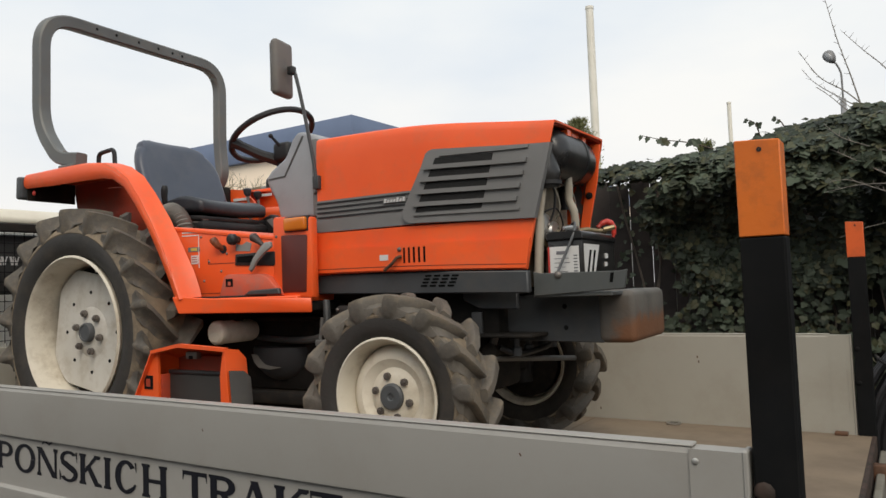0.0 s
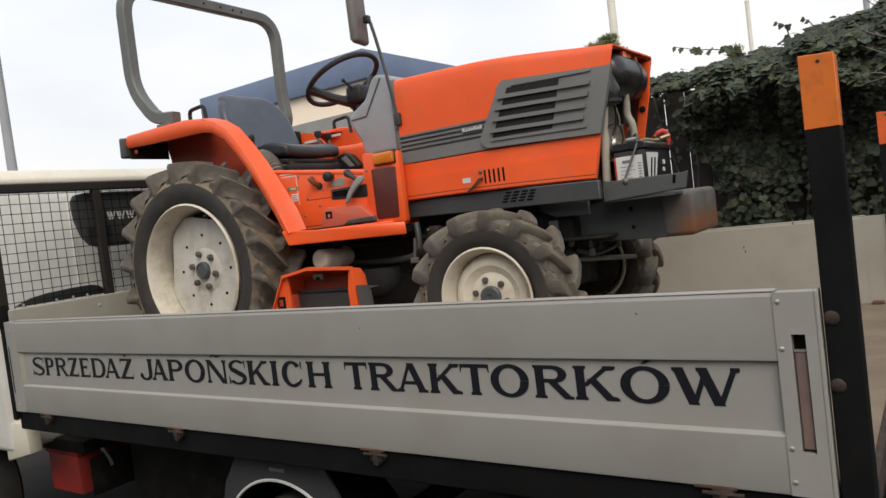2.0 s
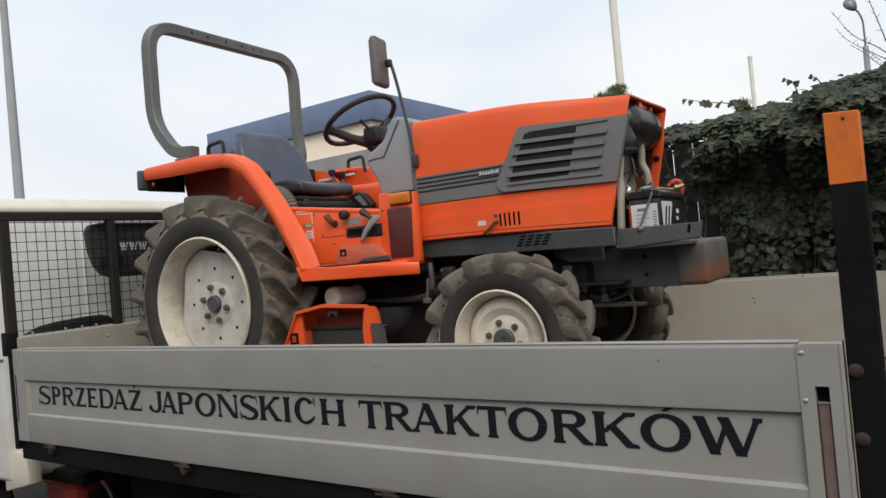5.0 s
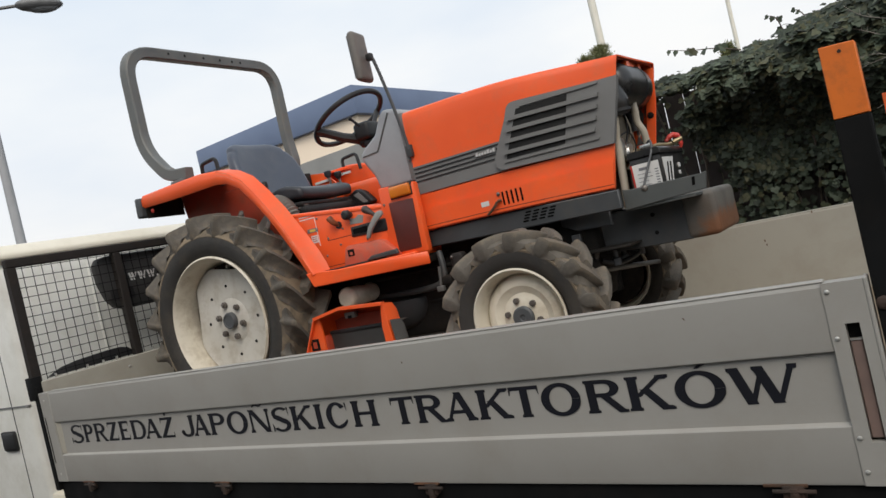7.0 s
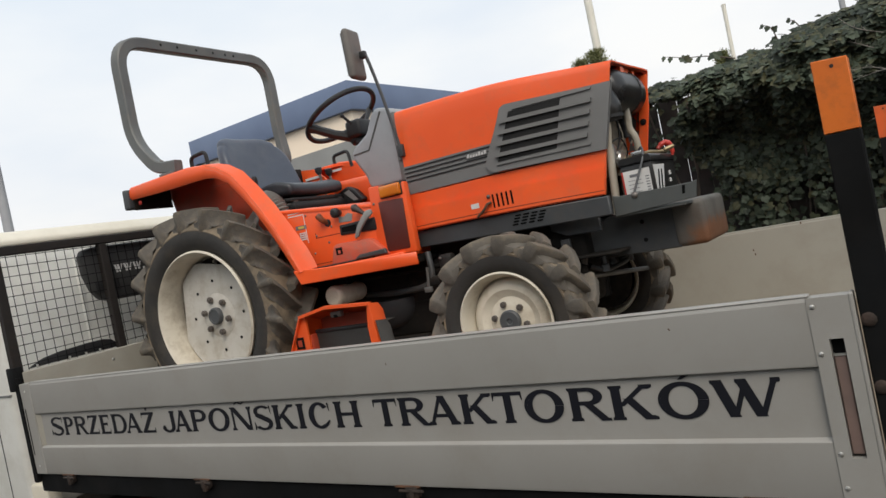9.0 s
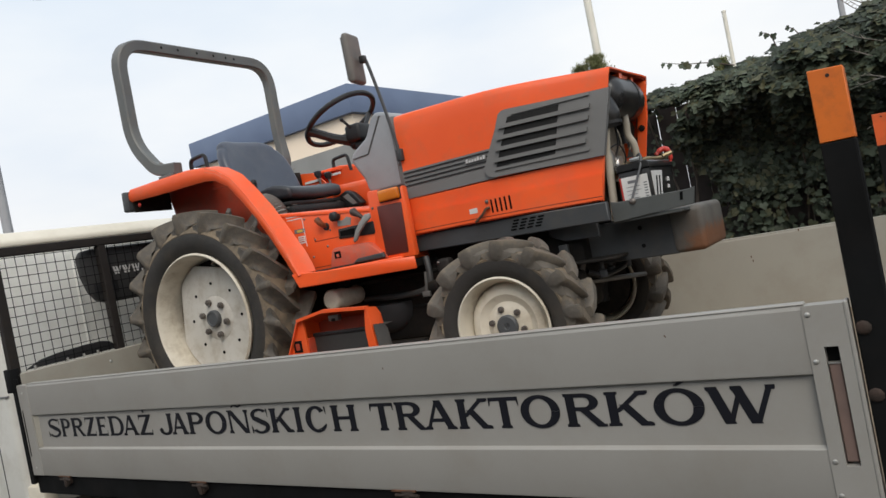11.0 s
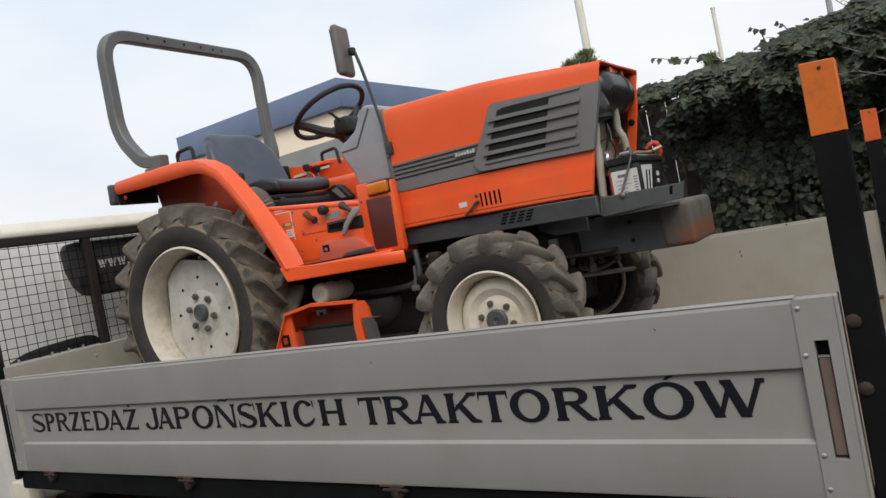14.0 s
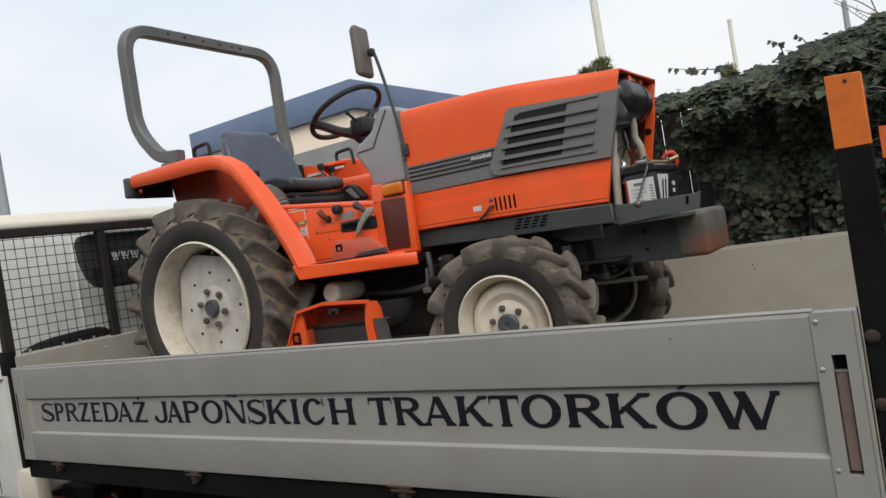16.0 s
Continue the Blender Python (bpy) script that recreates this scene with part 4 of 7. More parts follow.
# steel frame under the bed
part("side_rail", box((-3.24, 0.012, 0.785), (0.045, 0.07, 0.866), 0.004, 1), "steel_black", truck, "black steel side rail")
part("side_rail", box((-3.24, 2.06, 0.785), (0.045, 2.118, 0.866), 0.004, 1), "steel_black", truck)
for i in range(8):
    x = -3.05 + i * 0.43
    part("cross_member", box((x, 0.07, 0.77), (x + 0.05, 2.06, 0.845), 0.003, 1), "near_black", truck)
for y in (0.62, 1.42):
    part("chassis_rail", box((-5.3, y, 0.60), (0.02, y + 0.07, 0.77), 0.004, 1), "near_black", truck)
for x in (-2.985, -2.085, -1.170, -0.238):
    hinge = part("side_hinge", box((x + 0.005, -0.006, 0.838), (x + 0.048, 0.020, 0.870), 0.004), "dark_rust", truck, "rusty drop-side hinge")
    part("hinge_pin", rod((x - 0.012, -0.008, 0.860), (x + 0.070, -0.008, 0.860), 0.0045, 8), "dark_rust", hinge)
    part("lug", box((x + 0.020, -0.012, 0.830), (x + 0.038, 0.01, 0.866), 0.003), "dark_rust", hinge)
    part("weld_plate", box((x - 0.030, -0.0035, 0.8665), (x + 0.055, 0.006, 0.8725), 0.001, 1), "rust", hinge, "orange rust on the weld")


def truck_wheel(x, y, s):
    wheel = part("wheel", lathe([(0.17, -0.09), (0.23, -0.10), (0.285, -0.095), (0.305, -0.075), (0.31, 0), (0.305, 0.075), (0.285, 0.095), (0.23, 0.10), (0.17, 0.09)], (x, y, 0.31), "y", 40), "tyre", truck, "worn black truck tyre")
    part("rim", lathe([(0.172, -0.085 * s), (0.172, 0.06 * s), (0.10, 0.03 * s), (0.02, 0.02 * s), (0.02, 0.01 * s), (0.10, 0.015 * s), (0.16, 0.045 * s), (0.16, -0.085 * s)], (x, y, 0.31), "y", 32), "lamp_grey", wheel)
    for k in range(6):
        a = k * math.pi / 3
        part("nut", lathe([(0.002, 0), (0.013, 0), (0.013, 0.03 * s), (0.002, 0.03 * s)], (x + 0.10 * math.sin(a), y + 0.02 * s, 0.31 + 0.10 * math.cos(a)), "y", 6), "nut", wheel)


truck_wheel(-1.665, 0.22, -1)
truck_wheel(-1.665, 1.91, 1)
truck_wheel(-4.35, 0.24, -1)
truck_wheel(-4.35, 1.89, 1)


def guard_arc(r, steps=28):
    return [(-1.665 + r * math.sin(a), 0.385 + r * math.cos(a)) for a in (math.radians(-86 + 172 * k / steps) for k in range(steps + 1))]


def mudguard(y0, y1):
    return part("mudguard", slab(guard_arc(0.325) + guard_arc(0.315)[::-1], "y", y0, y1), "steel_black", truck, "black plastic mudguard")


guard = mudguard(0.088, 0.36)
mudguard(1.77, 2.045)
part("white_edge", tube([(x, 0.076, z) for x, z in guard_arc(0.312)], 0.0055, 6), "label", guard, "white edge strip")
skirt = [(-2.02, 0.40), (-1.935, 0.66), (-1.86, 0.765), (-1.80, 0.785), (-1.50, 0.785), (-1.44, 0.755), (-1.36, 0.62), (-1.315, 0.40)]
part("guard_skirt", slab(skirt + guard_arc(0.316)[::-1], "y", 0.078, 0.088), "guard_grey", guard, "dark grey guard face")
part("guard_print", box((-1.695, 0.0765, 0.727), (-1.625, 0.079, 0.738), 0), "lamp_grey", guard, "small pale unreadable print")
part("guard_hanger", box((-1.70, 0.060, 0.770), (-1.625, 0.082, 0.830), 0.004), "dark_rust", guard)
part("axle", rod((-1.665, 0.25, 0.31), (-1.665, 1.88, 0.31), 0.05), "near_black", truck)
part("fuel_tank", box((-2.95, 1.30, 0.42), (-2.2, 1.95, 0.74), 0.04), "near_black", truck)
# black block added under the bed to cover the bright ground
part("spare_bracket", box((-3.12, 0.42, 0.26), (-2.16, 0.60, 0.76), 0.03), "near_black", truck)
crate = part("red_box", box((-3.66, 0.300, 0.350), (-3.37, 0.62, 0.545), 0.012), "crate_red", truck, "dirty red plastic box under the bed")
part("box_side", box((-3.278, 0.306, 0.356), (-3.270, 0.614, 0.540), 0.003), "near_black", crate, "dark end of the box")
part("box_lid", box((-3.67, 0.292, 0.545), (-3.36, 0.63, 0.572), 0.010), "crate_red", crate)
part("box_shelf", box((-3.70, 0.27, 0.575), (-3.24, 0.66, 0.64), 0.01), "near_black", crate)
part("pale_hose", tube(smooth_path([(-3.13, 0.30, 0.605), (-3.10, 0.295, 0.600), (-3.075, 0.30, 0.565), (-3.060, 0.30, 0.535)], 5), 0.008, 8), "rod_grey", truck, "short pale hose under the bed")

# headboard with wire mesh
board = part("headboard", box((-3.268, 0.0, 0.85), (-3.2365, 2.13, 1.318), 0.004, 1), "panel_in", truck, "beige-grey lower headboard")
for y in (0.45, 1.6):
    part("rivet", dome((-3.236, y, 1.27), 0.008, (1, 0, 0), 0.5), "alu", board)
rack = part("mesh_frame", box((-3.285, 0.0, 1.842), (-3.245, 2.13, 1.882), 0.004, 1), "brown_black", truck, "black steel mesh guard frame")
for y in (0.0, 0.505, 1.55, 2.085):
    part("upright", box((-3.285, y, 1.318), (-3.246, y + 0.040, 1.842), 0.003, 1), "brown_black", rack)
wire = bmesh.new()
y = 0.07
while y < 2.08:
    rod((-3.262, y, 1.32), (-3.262, y, 1.845), 0.0018, 5, bm=wire)
    y += 0.0445
z = 1.345
while z < 1.84:
    rod((-3.258, 0.04, z), (-3.258, 2.09, z), 0.0018, 5, bm=wire)
    z += 0.0445
part("wire_mesh", wire, "steel_black", rack, "welded square wire mesh")
for y in (0.10, 0.25, 0.33, 0.40, 0.60, 0.68, 0.9, 1.2, 1.8):
    part("mesh_clip", box((-3.258, y, 1.314), (-3.246, y + 0.007, 1.336), 0.001, 1), "alu", rack)
part("corner_bracket", box((-3.30, -0.012, 1.24), (-3.236, 0.03, 1.345), 0.005), "steel_black", rack)
part("gap_strip", box((-3.262, -0.006, 0.83), (-3.231, 0.012, 1.30), 0.003, 1), "steel_black", truck, "black strip in the gap beside the headboard")

# cab
side = [(-5.25, 0.62), (-3.50, 0.62), (-3.50, 1.86), (-3.56, 1.92), (-4.65, 1.92), (-4.92, 1.55), (-5.25, 1.25)]
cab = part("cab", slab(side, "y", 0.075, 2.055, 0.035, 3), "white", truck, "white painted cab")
part("cab_roof", slab([(-4.70, 1.91), (-3.49, 1.895), (-3.475, 1.93), (-3.55, 1.985), (-4.1, 2.005), (-4.62, 1.98)], "y", 0.06, 2.07, 0.02, 3), "roof", cab, "cream cab roof")
part("rear_skirt", slab([(-3.60, 0.575), (-3.365, 0.630), (-3.372, 0.775), (-3.60, 0.775)], "y", 0.085, 0.15, 0.010, 2), "roof", cab, "cream lower corner panel")
part("side_window", slab([(-4.75, 1.42), (-3.78, 1.42), (-3.78, 1.80), (-4.55, 1.80)], "y", 0.068, 0.08, 0.01), "window", cab, "dark side window")
part("door_gap", box((-3.69, 0.0735, 0.66), (-3.684, 0.085, 1.84)), "steel_black", cab)
part("waist_line", box((-5.2, 0.070, 1.205), (-3.51, 0.085, 1.212)), "lamp_grey", cab)
handle = part("door_handle", box((-3.845, 0.060, 0.995), (-3.705, 0.078, 1.092), 0.016, 3), "black", cab, "black door handle")
for y in (0.5, 0.95, 1.4):
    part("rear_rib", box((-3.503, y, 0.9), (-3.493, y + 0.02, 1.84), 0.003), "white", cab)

# soft tool roll hung behind the mesh, with its lettering
outline = [(0.425 + 0.07, 1.835), (0.425 + 0.02, 1.825), (0.425, 1.79), (0.432, 1.70), (0.455, 1.62), (0.49, 1.572), (0.54, 1.555), (1.24, 1.555), (1.30, 1.60), (1.30, 1.79), (1.27, 1.835)]
bag = part("tool_roll", slab(outline, "x", -3.345, -3.290, 0.012, 3), "roll_black", truck, "black padded plastic cover hung behind the mesh")
for y0 in (0.47, 0.55):
    part("emboss", box((-3.291, y0, 1.60), (-3.287, y0 + 0.05, 1.66), 0.002, 1), "black", bag)
for k, (char, a, b) in enumerate((("W", 0.0, 0.047), ("W", 0.053, 0.100), ("W", 0.106, 0.153), (".", 0.160, 0.170))):
    part("white_letter", moved(letter(char, a, b, 0.0, 0.040, 0.0) if char == "W" else slab([(a, 0.0), (b, 0.0), (b, 0.010), (a, 0.010)], "y", -0.0005, 0.0005), pose(-3.2885, 0.585, 1.690, 0, 0, 90)), "label", bag, "white web-address letter")
part("rubber_flap", slab([(0.085, 1.322), (0.125, 1.340), (0.16, 1.354), (0.24, 1.366), (0.38, 1.374), (0.46, 1.374), (0.50, 1.364), (0.52, 1.346), (0.53, 1.322)], "x", -3.318, -3.296, 0.006, 2), "black", truck, "black rubber flap behind the mesh")


# ---- compact tractor on the bed ----
tractor = thing("compact_tractor", (-2.59, 1.118, FLOOR - 0.010), 2.5, "orange compact tractor with grey trim on the truck bed", "tractor")


def tyre_mesh(radius, rim_r, half, lug_high):
    r0 = radius - lug_high
    prof = [(rim_r, -half * 0.72), (rim_r + 0.012, -half * 0.86), (rim_r + (r0 - rim_r) * 0.35, -half * 0.97), (rim_r + (r0 - rim_r) * 0.65, -half * 0.97), (r0 - 0.035, -half * 0.90), (r0 - 0.010, -half * 0.70), (r0, 0)]
    prof += [(r, -v) for r, v in prof[-2::-1]]
    return lathe(prof, n=72)


def tread_base(radius, rim_r, half, lug_high):
    r0 = radius - lug_high
    low = rim_r + (r0 - rim_r) * 0.68
    prof = [(low, -half * 0.975), (r0 - 0.030, -half * 0.92), (r0 - 0.006, -half * 0.72), (r0 + 0.003, 0)]
    prof += [(r, -v) for r, v in prof[-2::-1]] + [(low - 0.02, half * 0.9), (r0 - 0.03, 0), (low - 0.02, -half * 0.9)]
    return lathe(prof, n=72)


def lug_mesh(radius, rim_r, half, lug_high, sweep, count, blunt, s):
    """One narrow tread bar from the middle of the tread out over the shoulder, with scooped flanks."""
    r0 = radius - lug_high
    bm = bmesh.new()
    low = rim_r + (r0 - rim_r) * 0.58
    deep = r0 - low
    pitch = 2 * math.pi * radius / count
    # (reach across, top radius, top side, foot radius, foot side, half width of the top, half width of the foot)
    stations = ((-0.06, radius - 0.004, -0.06, r0 - 0.004, -0.06, 0.075, 0.26), (0.28, radius, 0.28, r0 - 0.003, 0.28, 0.078, 0.30), (0.58, radius, 0.58, r0 - 0.003, 0.58, 0.082, 0.34),
                (0.84, radius - 0.001, 0.86, r0 - 0.006, 0.76, 0.088, 0.40), (0.97, radius - 0.003, 1.03, r0 - 0.014, 0.87, 0.100, 0.44), (1.0, radius - 0.016, 1.07, r0 - 0.25 * deep, 0.91, 0.090, 0.42),
                (1.02, r0 - 0.22 * deep, 1.06, r0 - 0.52 * deep, 0.945, 0.070 * blunt, 0.34 * blunt), (1.04, low + 0.30 * deep, 1.02, low + 0.24 * deep, 0.960, 0.045 * blunt, 0.23 * blunt), (1.06, low + 0.02 * deep, 0.975, low, 0.965, 0.022 * blunt, 0.10 * blunt))
    rows = []
    for t, rt, vt, rb, vb, top, foot in stations:
        a, w, f = sweep * max(t, 0) ** 1.15, top * (2.0 * blunt - 1.0) * pitch / radius, min(foot * (0.6 + 0.4 * blunt), 0.495) * pitch / radius
        ring = []
        for side, high in ((-1.0, 0.0), (-0.70, 0.04), (-0.44, 0.20), ("e", 0.84), ("i", 1.0), (0, 1.012)):
            at = {"e": -w, "i": -0.72 * w}.get(side, 0) if isinstance(side, str) else side * f
            ring.append((rb + (rt - rb) * high, vb + (vt - vb) * high, at))
        ring += [(r, v, -at) for r, v, at in ring[-2::-1]]
        rows.append([bm.verts.new((r * math.sin(a + at), s * half * v, r * math.cos(a + at))) for r, v, at in ring])
    for p, q in zip(rows, rows[1:]):
        for k in range(len(p) - 1):
            bm.faces.new((p[k], p[k + 1], q[k + 1], q[k]) if s < 0 else (p[k + 1], p[k], q[k], q[k + 1]))
    bm.faces.new(rows[0])
    bm.faces.new(rows[-1][::-1])
    bmesh.ops.recalc_face_normals(bm, faces=bm.faces)
    return bm


def add_lugs(wheel, phase, radius, rim_r, half, lug_high, sweep, count, blunt):
    for s in (-1, 1):
        first = part("tread_lug", lug_mesh(radius, rim_r, half, lug_high, sweep, count, blunt, s), "tread", wheel, smooth=44)
        start = phase + (math.pi / count if s > 0 else 0)
        first.matrix_basis = Matrix.Rotation(start, 4, "Y")
        for i in range(1, count):
            again(first, "tread_lug", wheel, Matrix.Rotation(start + 2 * math.pi * i / count, 4, "Y"))


def wheel_nuts(parent, count, ring, y, r, high, turn=0.25, mat="nut"):
    for k in range(count):
        a = 2 * math.pi * (k + turn) / count
        part("wheel_nut", lathe([(0.001, y), (r, y), (r, y - high), (r * 0.55, y - high), (r * 0.5, y - high * 1.5), (0.001, y - high * 1.5)], (ring * math.sin(a), 0, ring * math.cos(a)), "y", 8), mat, parent)


def rear_wheel():
    wheel = part("rear_wheel", tyre_mesh(0.492, 0.303, 0.120, 0.050), "tyre", tractor, "large muddy lugged rear tyre")
    part("tread_base", tread_base(0.492, 0.303, 0.120, 0.050), "mud", wheel, "dried mud between the lugs")
    add_lugs(wheel, 0.212, 0.494, 0.303, 0.118, 0.051, -0.27, 18, 1.0)
    rim = [(0.303, -0.094), (0.308, -0.108), (0.300, -0.115), (0.292, -0.107), (0.287, -0.088), (0.276, -0.05), (0.270, 0.03), (0.280, 0.085), (0.300, 0.10), (0.305, 0.09), (0.290, 0.06), (0.282, 0.03), (0.287, -0.05), (0.297, -0.084)]
    part("rim", lathe(rim, n=64), "cream", wheel, "cream painted rim with dust")
    # pressed disc with four flattened sides
    cut, pts = 0.234, []
    for k in range(96):
        a = 2 * math.pi * k / 96
        r = 0.268
        b = (a - math.radians(10)) % (math.pi / 2)
        b = min(b, math.pi / 2 - b)
        pts.append((min(r, cut / max(math.cos(b), 0.2)) * math.sin(a), min(r, cut / max(math.cos(b), 0.2)) * math.cos(a)))
    disc = part("wheel_disc", slab(pts, "y", -0.003, 0.007, 0.003, 1), "disc", wheel, "off-white pressed steel disc")
    part("raised_centre", lathe([(0.104, -0.002), (0.090, -0.009), (0.06, -0.013), (0.001, -0.015), (0.001, -0.002)], n=40), "disc", disc)
    for k in range(8):
        a = 2 * math.pi * k / 8
        part("hole", lathe([(0.0005, -0.0055), (0.0070, -0.0055), (0.0070, -0.001), (0.0005, -0.001)], (0.162 * math.sin(a), 0, 0.160 * math.cos(a)), "y", 10), "steel_black", disc)
    part("hub", lathe([(0.039, -0.013), (0.039, -0.030), (0.035, -0.036), (0.029, -0.037), (0.027, -0.034), (0.001, -0.034), (0.001, -0.013)], n=28), "hub", wheel, "grey hub cap")
    wheel_nuts(wheel, 6, 0.078, -0.014, 0.0140, 0.014, turn=0.75)
    part("hub_drum", lathe([(0.14, 0.051), (0.14, 0.14), (0.001, 0.14), (0.001, 0.051)], n=28), "near_black", wheel)
    # near-black disc added so the gap above the wheel disc looks shaded
    part("brake_plate", lathe([(0.266, 0.020), (0.266, 0.030), (0.001, 0.030), (0.001, 0.020)], n=40), "near_black", wheel)
    part("valve", rod((0.035, 0.012, 0.240), (0.035, -0.004, 0.246), 0.007, 10), "chrome", wheel, "bright tyre valve")
    for child in wheel.children:
        if child.name.split(".")[0] in ("wheel_disc", "hub", "wheel_nut", "valve", "brake_plate"):
            child.matrix_basis = Matrix.Translation((0, -0.014, 0)) @ child.matrix_basis
    wheel.matrix_basis = pose(-0.008, -0.497, 0.504)
    return wheel


M["front_disc"] = material("creamy_front_disc", (0.72, 0.66, 0.55), (0.62, 0.56, 0.45), 0.5, scale=7, dirt=(0.30, 0.21, 0.12), dirt_amount=0.26, dirt_scale=10)


def front_wheel():
    wheel = part("front_wheel", tyre_mesh(0.304, 0.176, 0.088, 0.034), "tyre", tractor, "muddy lugged front tyre")
    part("tread_base", tread_base(0.306, 0.176, 0.088, 0.030), "mud", wheel, "dried mud between the lugs")
    add_lugs(wheel, -0.036, 0.306, 0.176, 0.089, 0.030, -0.29, 14, 1.45)
    rim = [(0.176, -0.068), (0.180, -0.079), (0.174, -0.083), (0.168, -0.077), (0.163, -0.055), (0.154, -0.03), (0.153, 0.03), (0.166, 0.07), (0.176, 0.075), (0.178, 0.065), (0.161, 0.03), (0.161, -0.03), (0.171, -0.058)]
    part("rim", lathe(rim, n=56), "cream", wheel, "cream painted rim with dust")
    dish = [(0.154, -0.008), (0.151, -0.014), (0.143, -0.028), (0.128, -0.036), (0.112, -0.038), (0.098, -0.028), (0.085, -0.022), (0.07, -0.032), (0.055, -0.036), (0.001, -0.036), (0.001, -0.02), (0.154, 0.0)]
    part("wheel_disc", lathe(dish, n=48), "front_disc", wheel, "off-white dished steel disc")
    part("hub", lathe([(0.040, -0.03), (0.040, -0.045), (0.034, -0.050), (0.012, -0.050), (0.009, -0.046), (0.001, -0.046), (0.001, -0.03)], n=26), "hub", wheel, "grey hub cap")
    # near-black plate added to put shade on the wheel's inner side
    part("inner_drum", lathe([(0.143, 0.012), (0.143, 0.05), (0.05, 0.07), (0.001, 0.07), (0.001, 0.012)], n=32), "near_black", wheel)
    wheel_nuts(wheel, 6, 0.062, -0.034, 0.0115, 0.010, turn=0.75)
    wheel.matrix_basis = pose(1.459, -0.488, 0.312)
    return wheel


def copy_wheel(w, m):
    twin = again(w, w.name.split(".")[0], tractor, m)
    for child in w.children:
        c = again(child, child.name.split(".")[0], twin, child.matrix_basis)
        for sub in child.children:
            again(sub, sub.name.split(".")[0], c, sub.matrix_basis)


copy_wheel(rear_wheel(), pose(-0.008, 0.497, 0.504, 0, 0, 180))
copy_wheel(front_wheel(), pose(1.459, 0.488, 0.312, 0, 0, 180))


# -- hood --
def hood_half(x):
    t = min(max((x - 1.38) / 0.50, 0), 1)
    return 0.296 - 0.080 * t * t * (3 - 2 * t)


def hood_front(z):
    return 1.775 + (z - 0.665) / 0.475 * 0.112


def shoulder(x):
    return 1.182 - 0.045 * (x - 1.0) / 0.88 + 0.012 * math.sin(math.pi * min(max((x - 1.0) / 0.88, 0), 1))


def skin(x, z):
    """How far the hood's side stands from the middle."""
    h = hood_half(x)
    over = max(0.0, z - (shoulder(x) - 0.10)) / 0.10
    return h - 0.014 * over * over


def hood_shell():
    bm = bmesh.new()
    stations = 22
    rows = []
    for i in range(stations + 1):
        s = i / stations
        row = []
        x_ref = 1.0 + 0.885 * s
        zs = shoulder(x_ref)
        h = hood_half(x_ref)
        outline = [(1.0, 0.842), (1.0, 0.95), (1.0, 1.02), (1.0, zs - 0.07), (0.994, zs - 0.026), (0.982, zs - 0.006), (0.955, zs + 0.002), (0.72, zs + 0.004 + 0.015 * (1 - s)), (0.40, zs + 0.005 + 0.022 * (1 - s)), (0.0, zs + 0.006 + 0.026 * (1 - s))]
        for f, z in outline + [(-f, z) for f, z in outline[-2::-1]]:
            x = 1.0 + s * (hood_front(z) - 1.0 + 0.018 * max(0.0, -f))
            row.append(bm.verts.new((x, -f * hood_half(x), z)))
        rows.append(row)
    for a, b in zip(rows, rows[1:]):
        for k in range(len(a) - 1):
            bm.faces.new((a[k], a[k + 1], b[k + 1], b[k]))
    bmesh.ops.recalc_face_normals(bm, faces=bm.faces)
    bmesh.ops.solidify(bm, geom=bm.faces[:], thickness=0.006)
    return bm


def side_patch(outline_low, outline_high, x0, x1, off, deep, steps=16, s=-1):
    """A plate that follows the hood's side between two lines z(x), standing off it."""
    bm = bmesh.new()
    rows = []
    for i in range(steps + 1):
        t = i / steps
        row = []
        for j in range(5):
            f = j / 4
            lo, hi = outline_low(t), outline_high(t)
            x = (x0[0] + (x1[0] - x0[0]) * t) * (1 - f) + (x0[1] + (x1[1] - x0[1]) * t) * f
            z = lo * (1 - f) + hi * f
            row.append((x, z))
        rows.append(row)
    out = [[bm.verts.new((x, s * (skin(x, z) + off), z)) for x, z in row] for row in rows]
    back = [[bm.verts.new((x, s * (skin(x, z) + off - deep), z)) for x, z in row] for row in rows]
    n, m = len(rows), 5
    for i in range(n - 1):
        for j in range(m - 1):
            bm.faces.new((out[i][j], out[i + 1][j], out[i + 1][j + 1], out[i][j + 1]))
            bm.faces.new((back[i][j], back[i][j + 1], back[i + 1][j + 1], back[i + 1][j]))
    for i in range(n - 1):
        for j in (0, m - 1):
            bm.faces.new((out[i][j], back[i][j], back[i + 1][j], out[i + 1][j]))
    for j in range(m - 1):
        for i in (0, n - 1):
            bm.faces.new((out[i][j], out[i][j + 1], back[i][j + 1], back[i][j]))
    return bm


hood = part("hood", hood_shell(), "orange", tractor, "glossy orange steel hood", smooth=40)
lip_pts = []
for f, z in [(1, 0.70), (1, 0.95), (1, 1.04), (0.99, 1.105), (0.96, 1.128), (0.5, 1.136), (0, 1.138), (-0.5, 1.136), (-0.96, 1.128), (-0.99, 1.105), (-1, 1.04), (-1, 0.95), (-1, 0.70)]:
    x = hood_front(z) - 0.010 + 0.018 * max(0.0, -f)
    lip_pts.append((x, -f * (hood_half(x) - 0.010), z))
part("nose_flange", tube(smooth_path(lip_pts, 4), 0.0055, 6), "orange_in", hood, "red-brown nose flange")
pieces("flange_tab", [((1.850, -0.075, 1.112), (1.878, -0.04, 1.132)), ((1.850, 0.07, 1.112), (1.878, 0.10, 1.130)), ((1.846, -0.02, 1.118), (1.872, 0.05, 1.133))], "orange", hood)
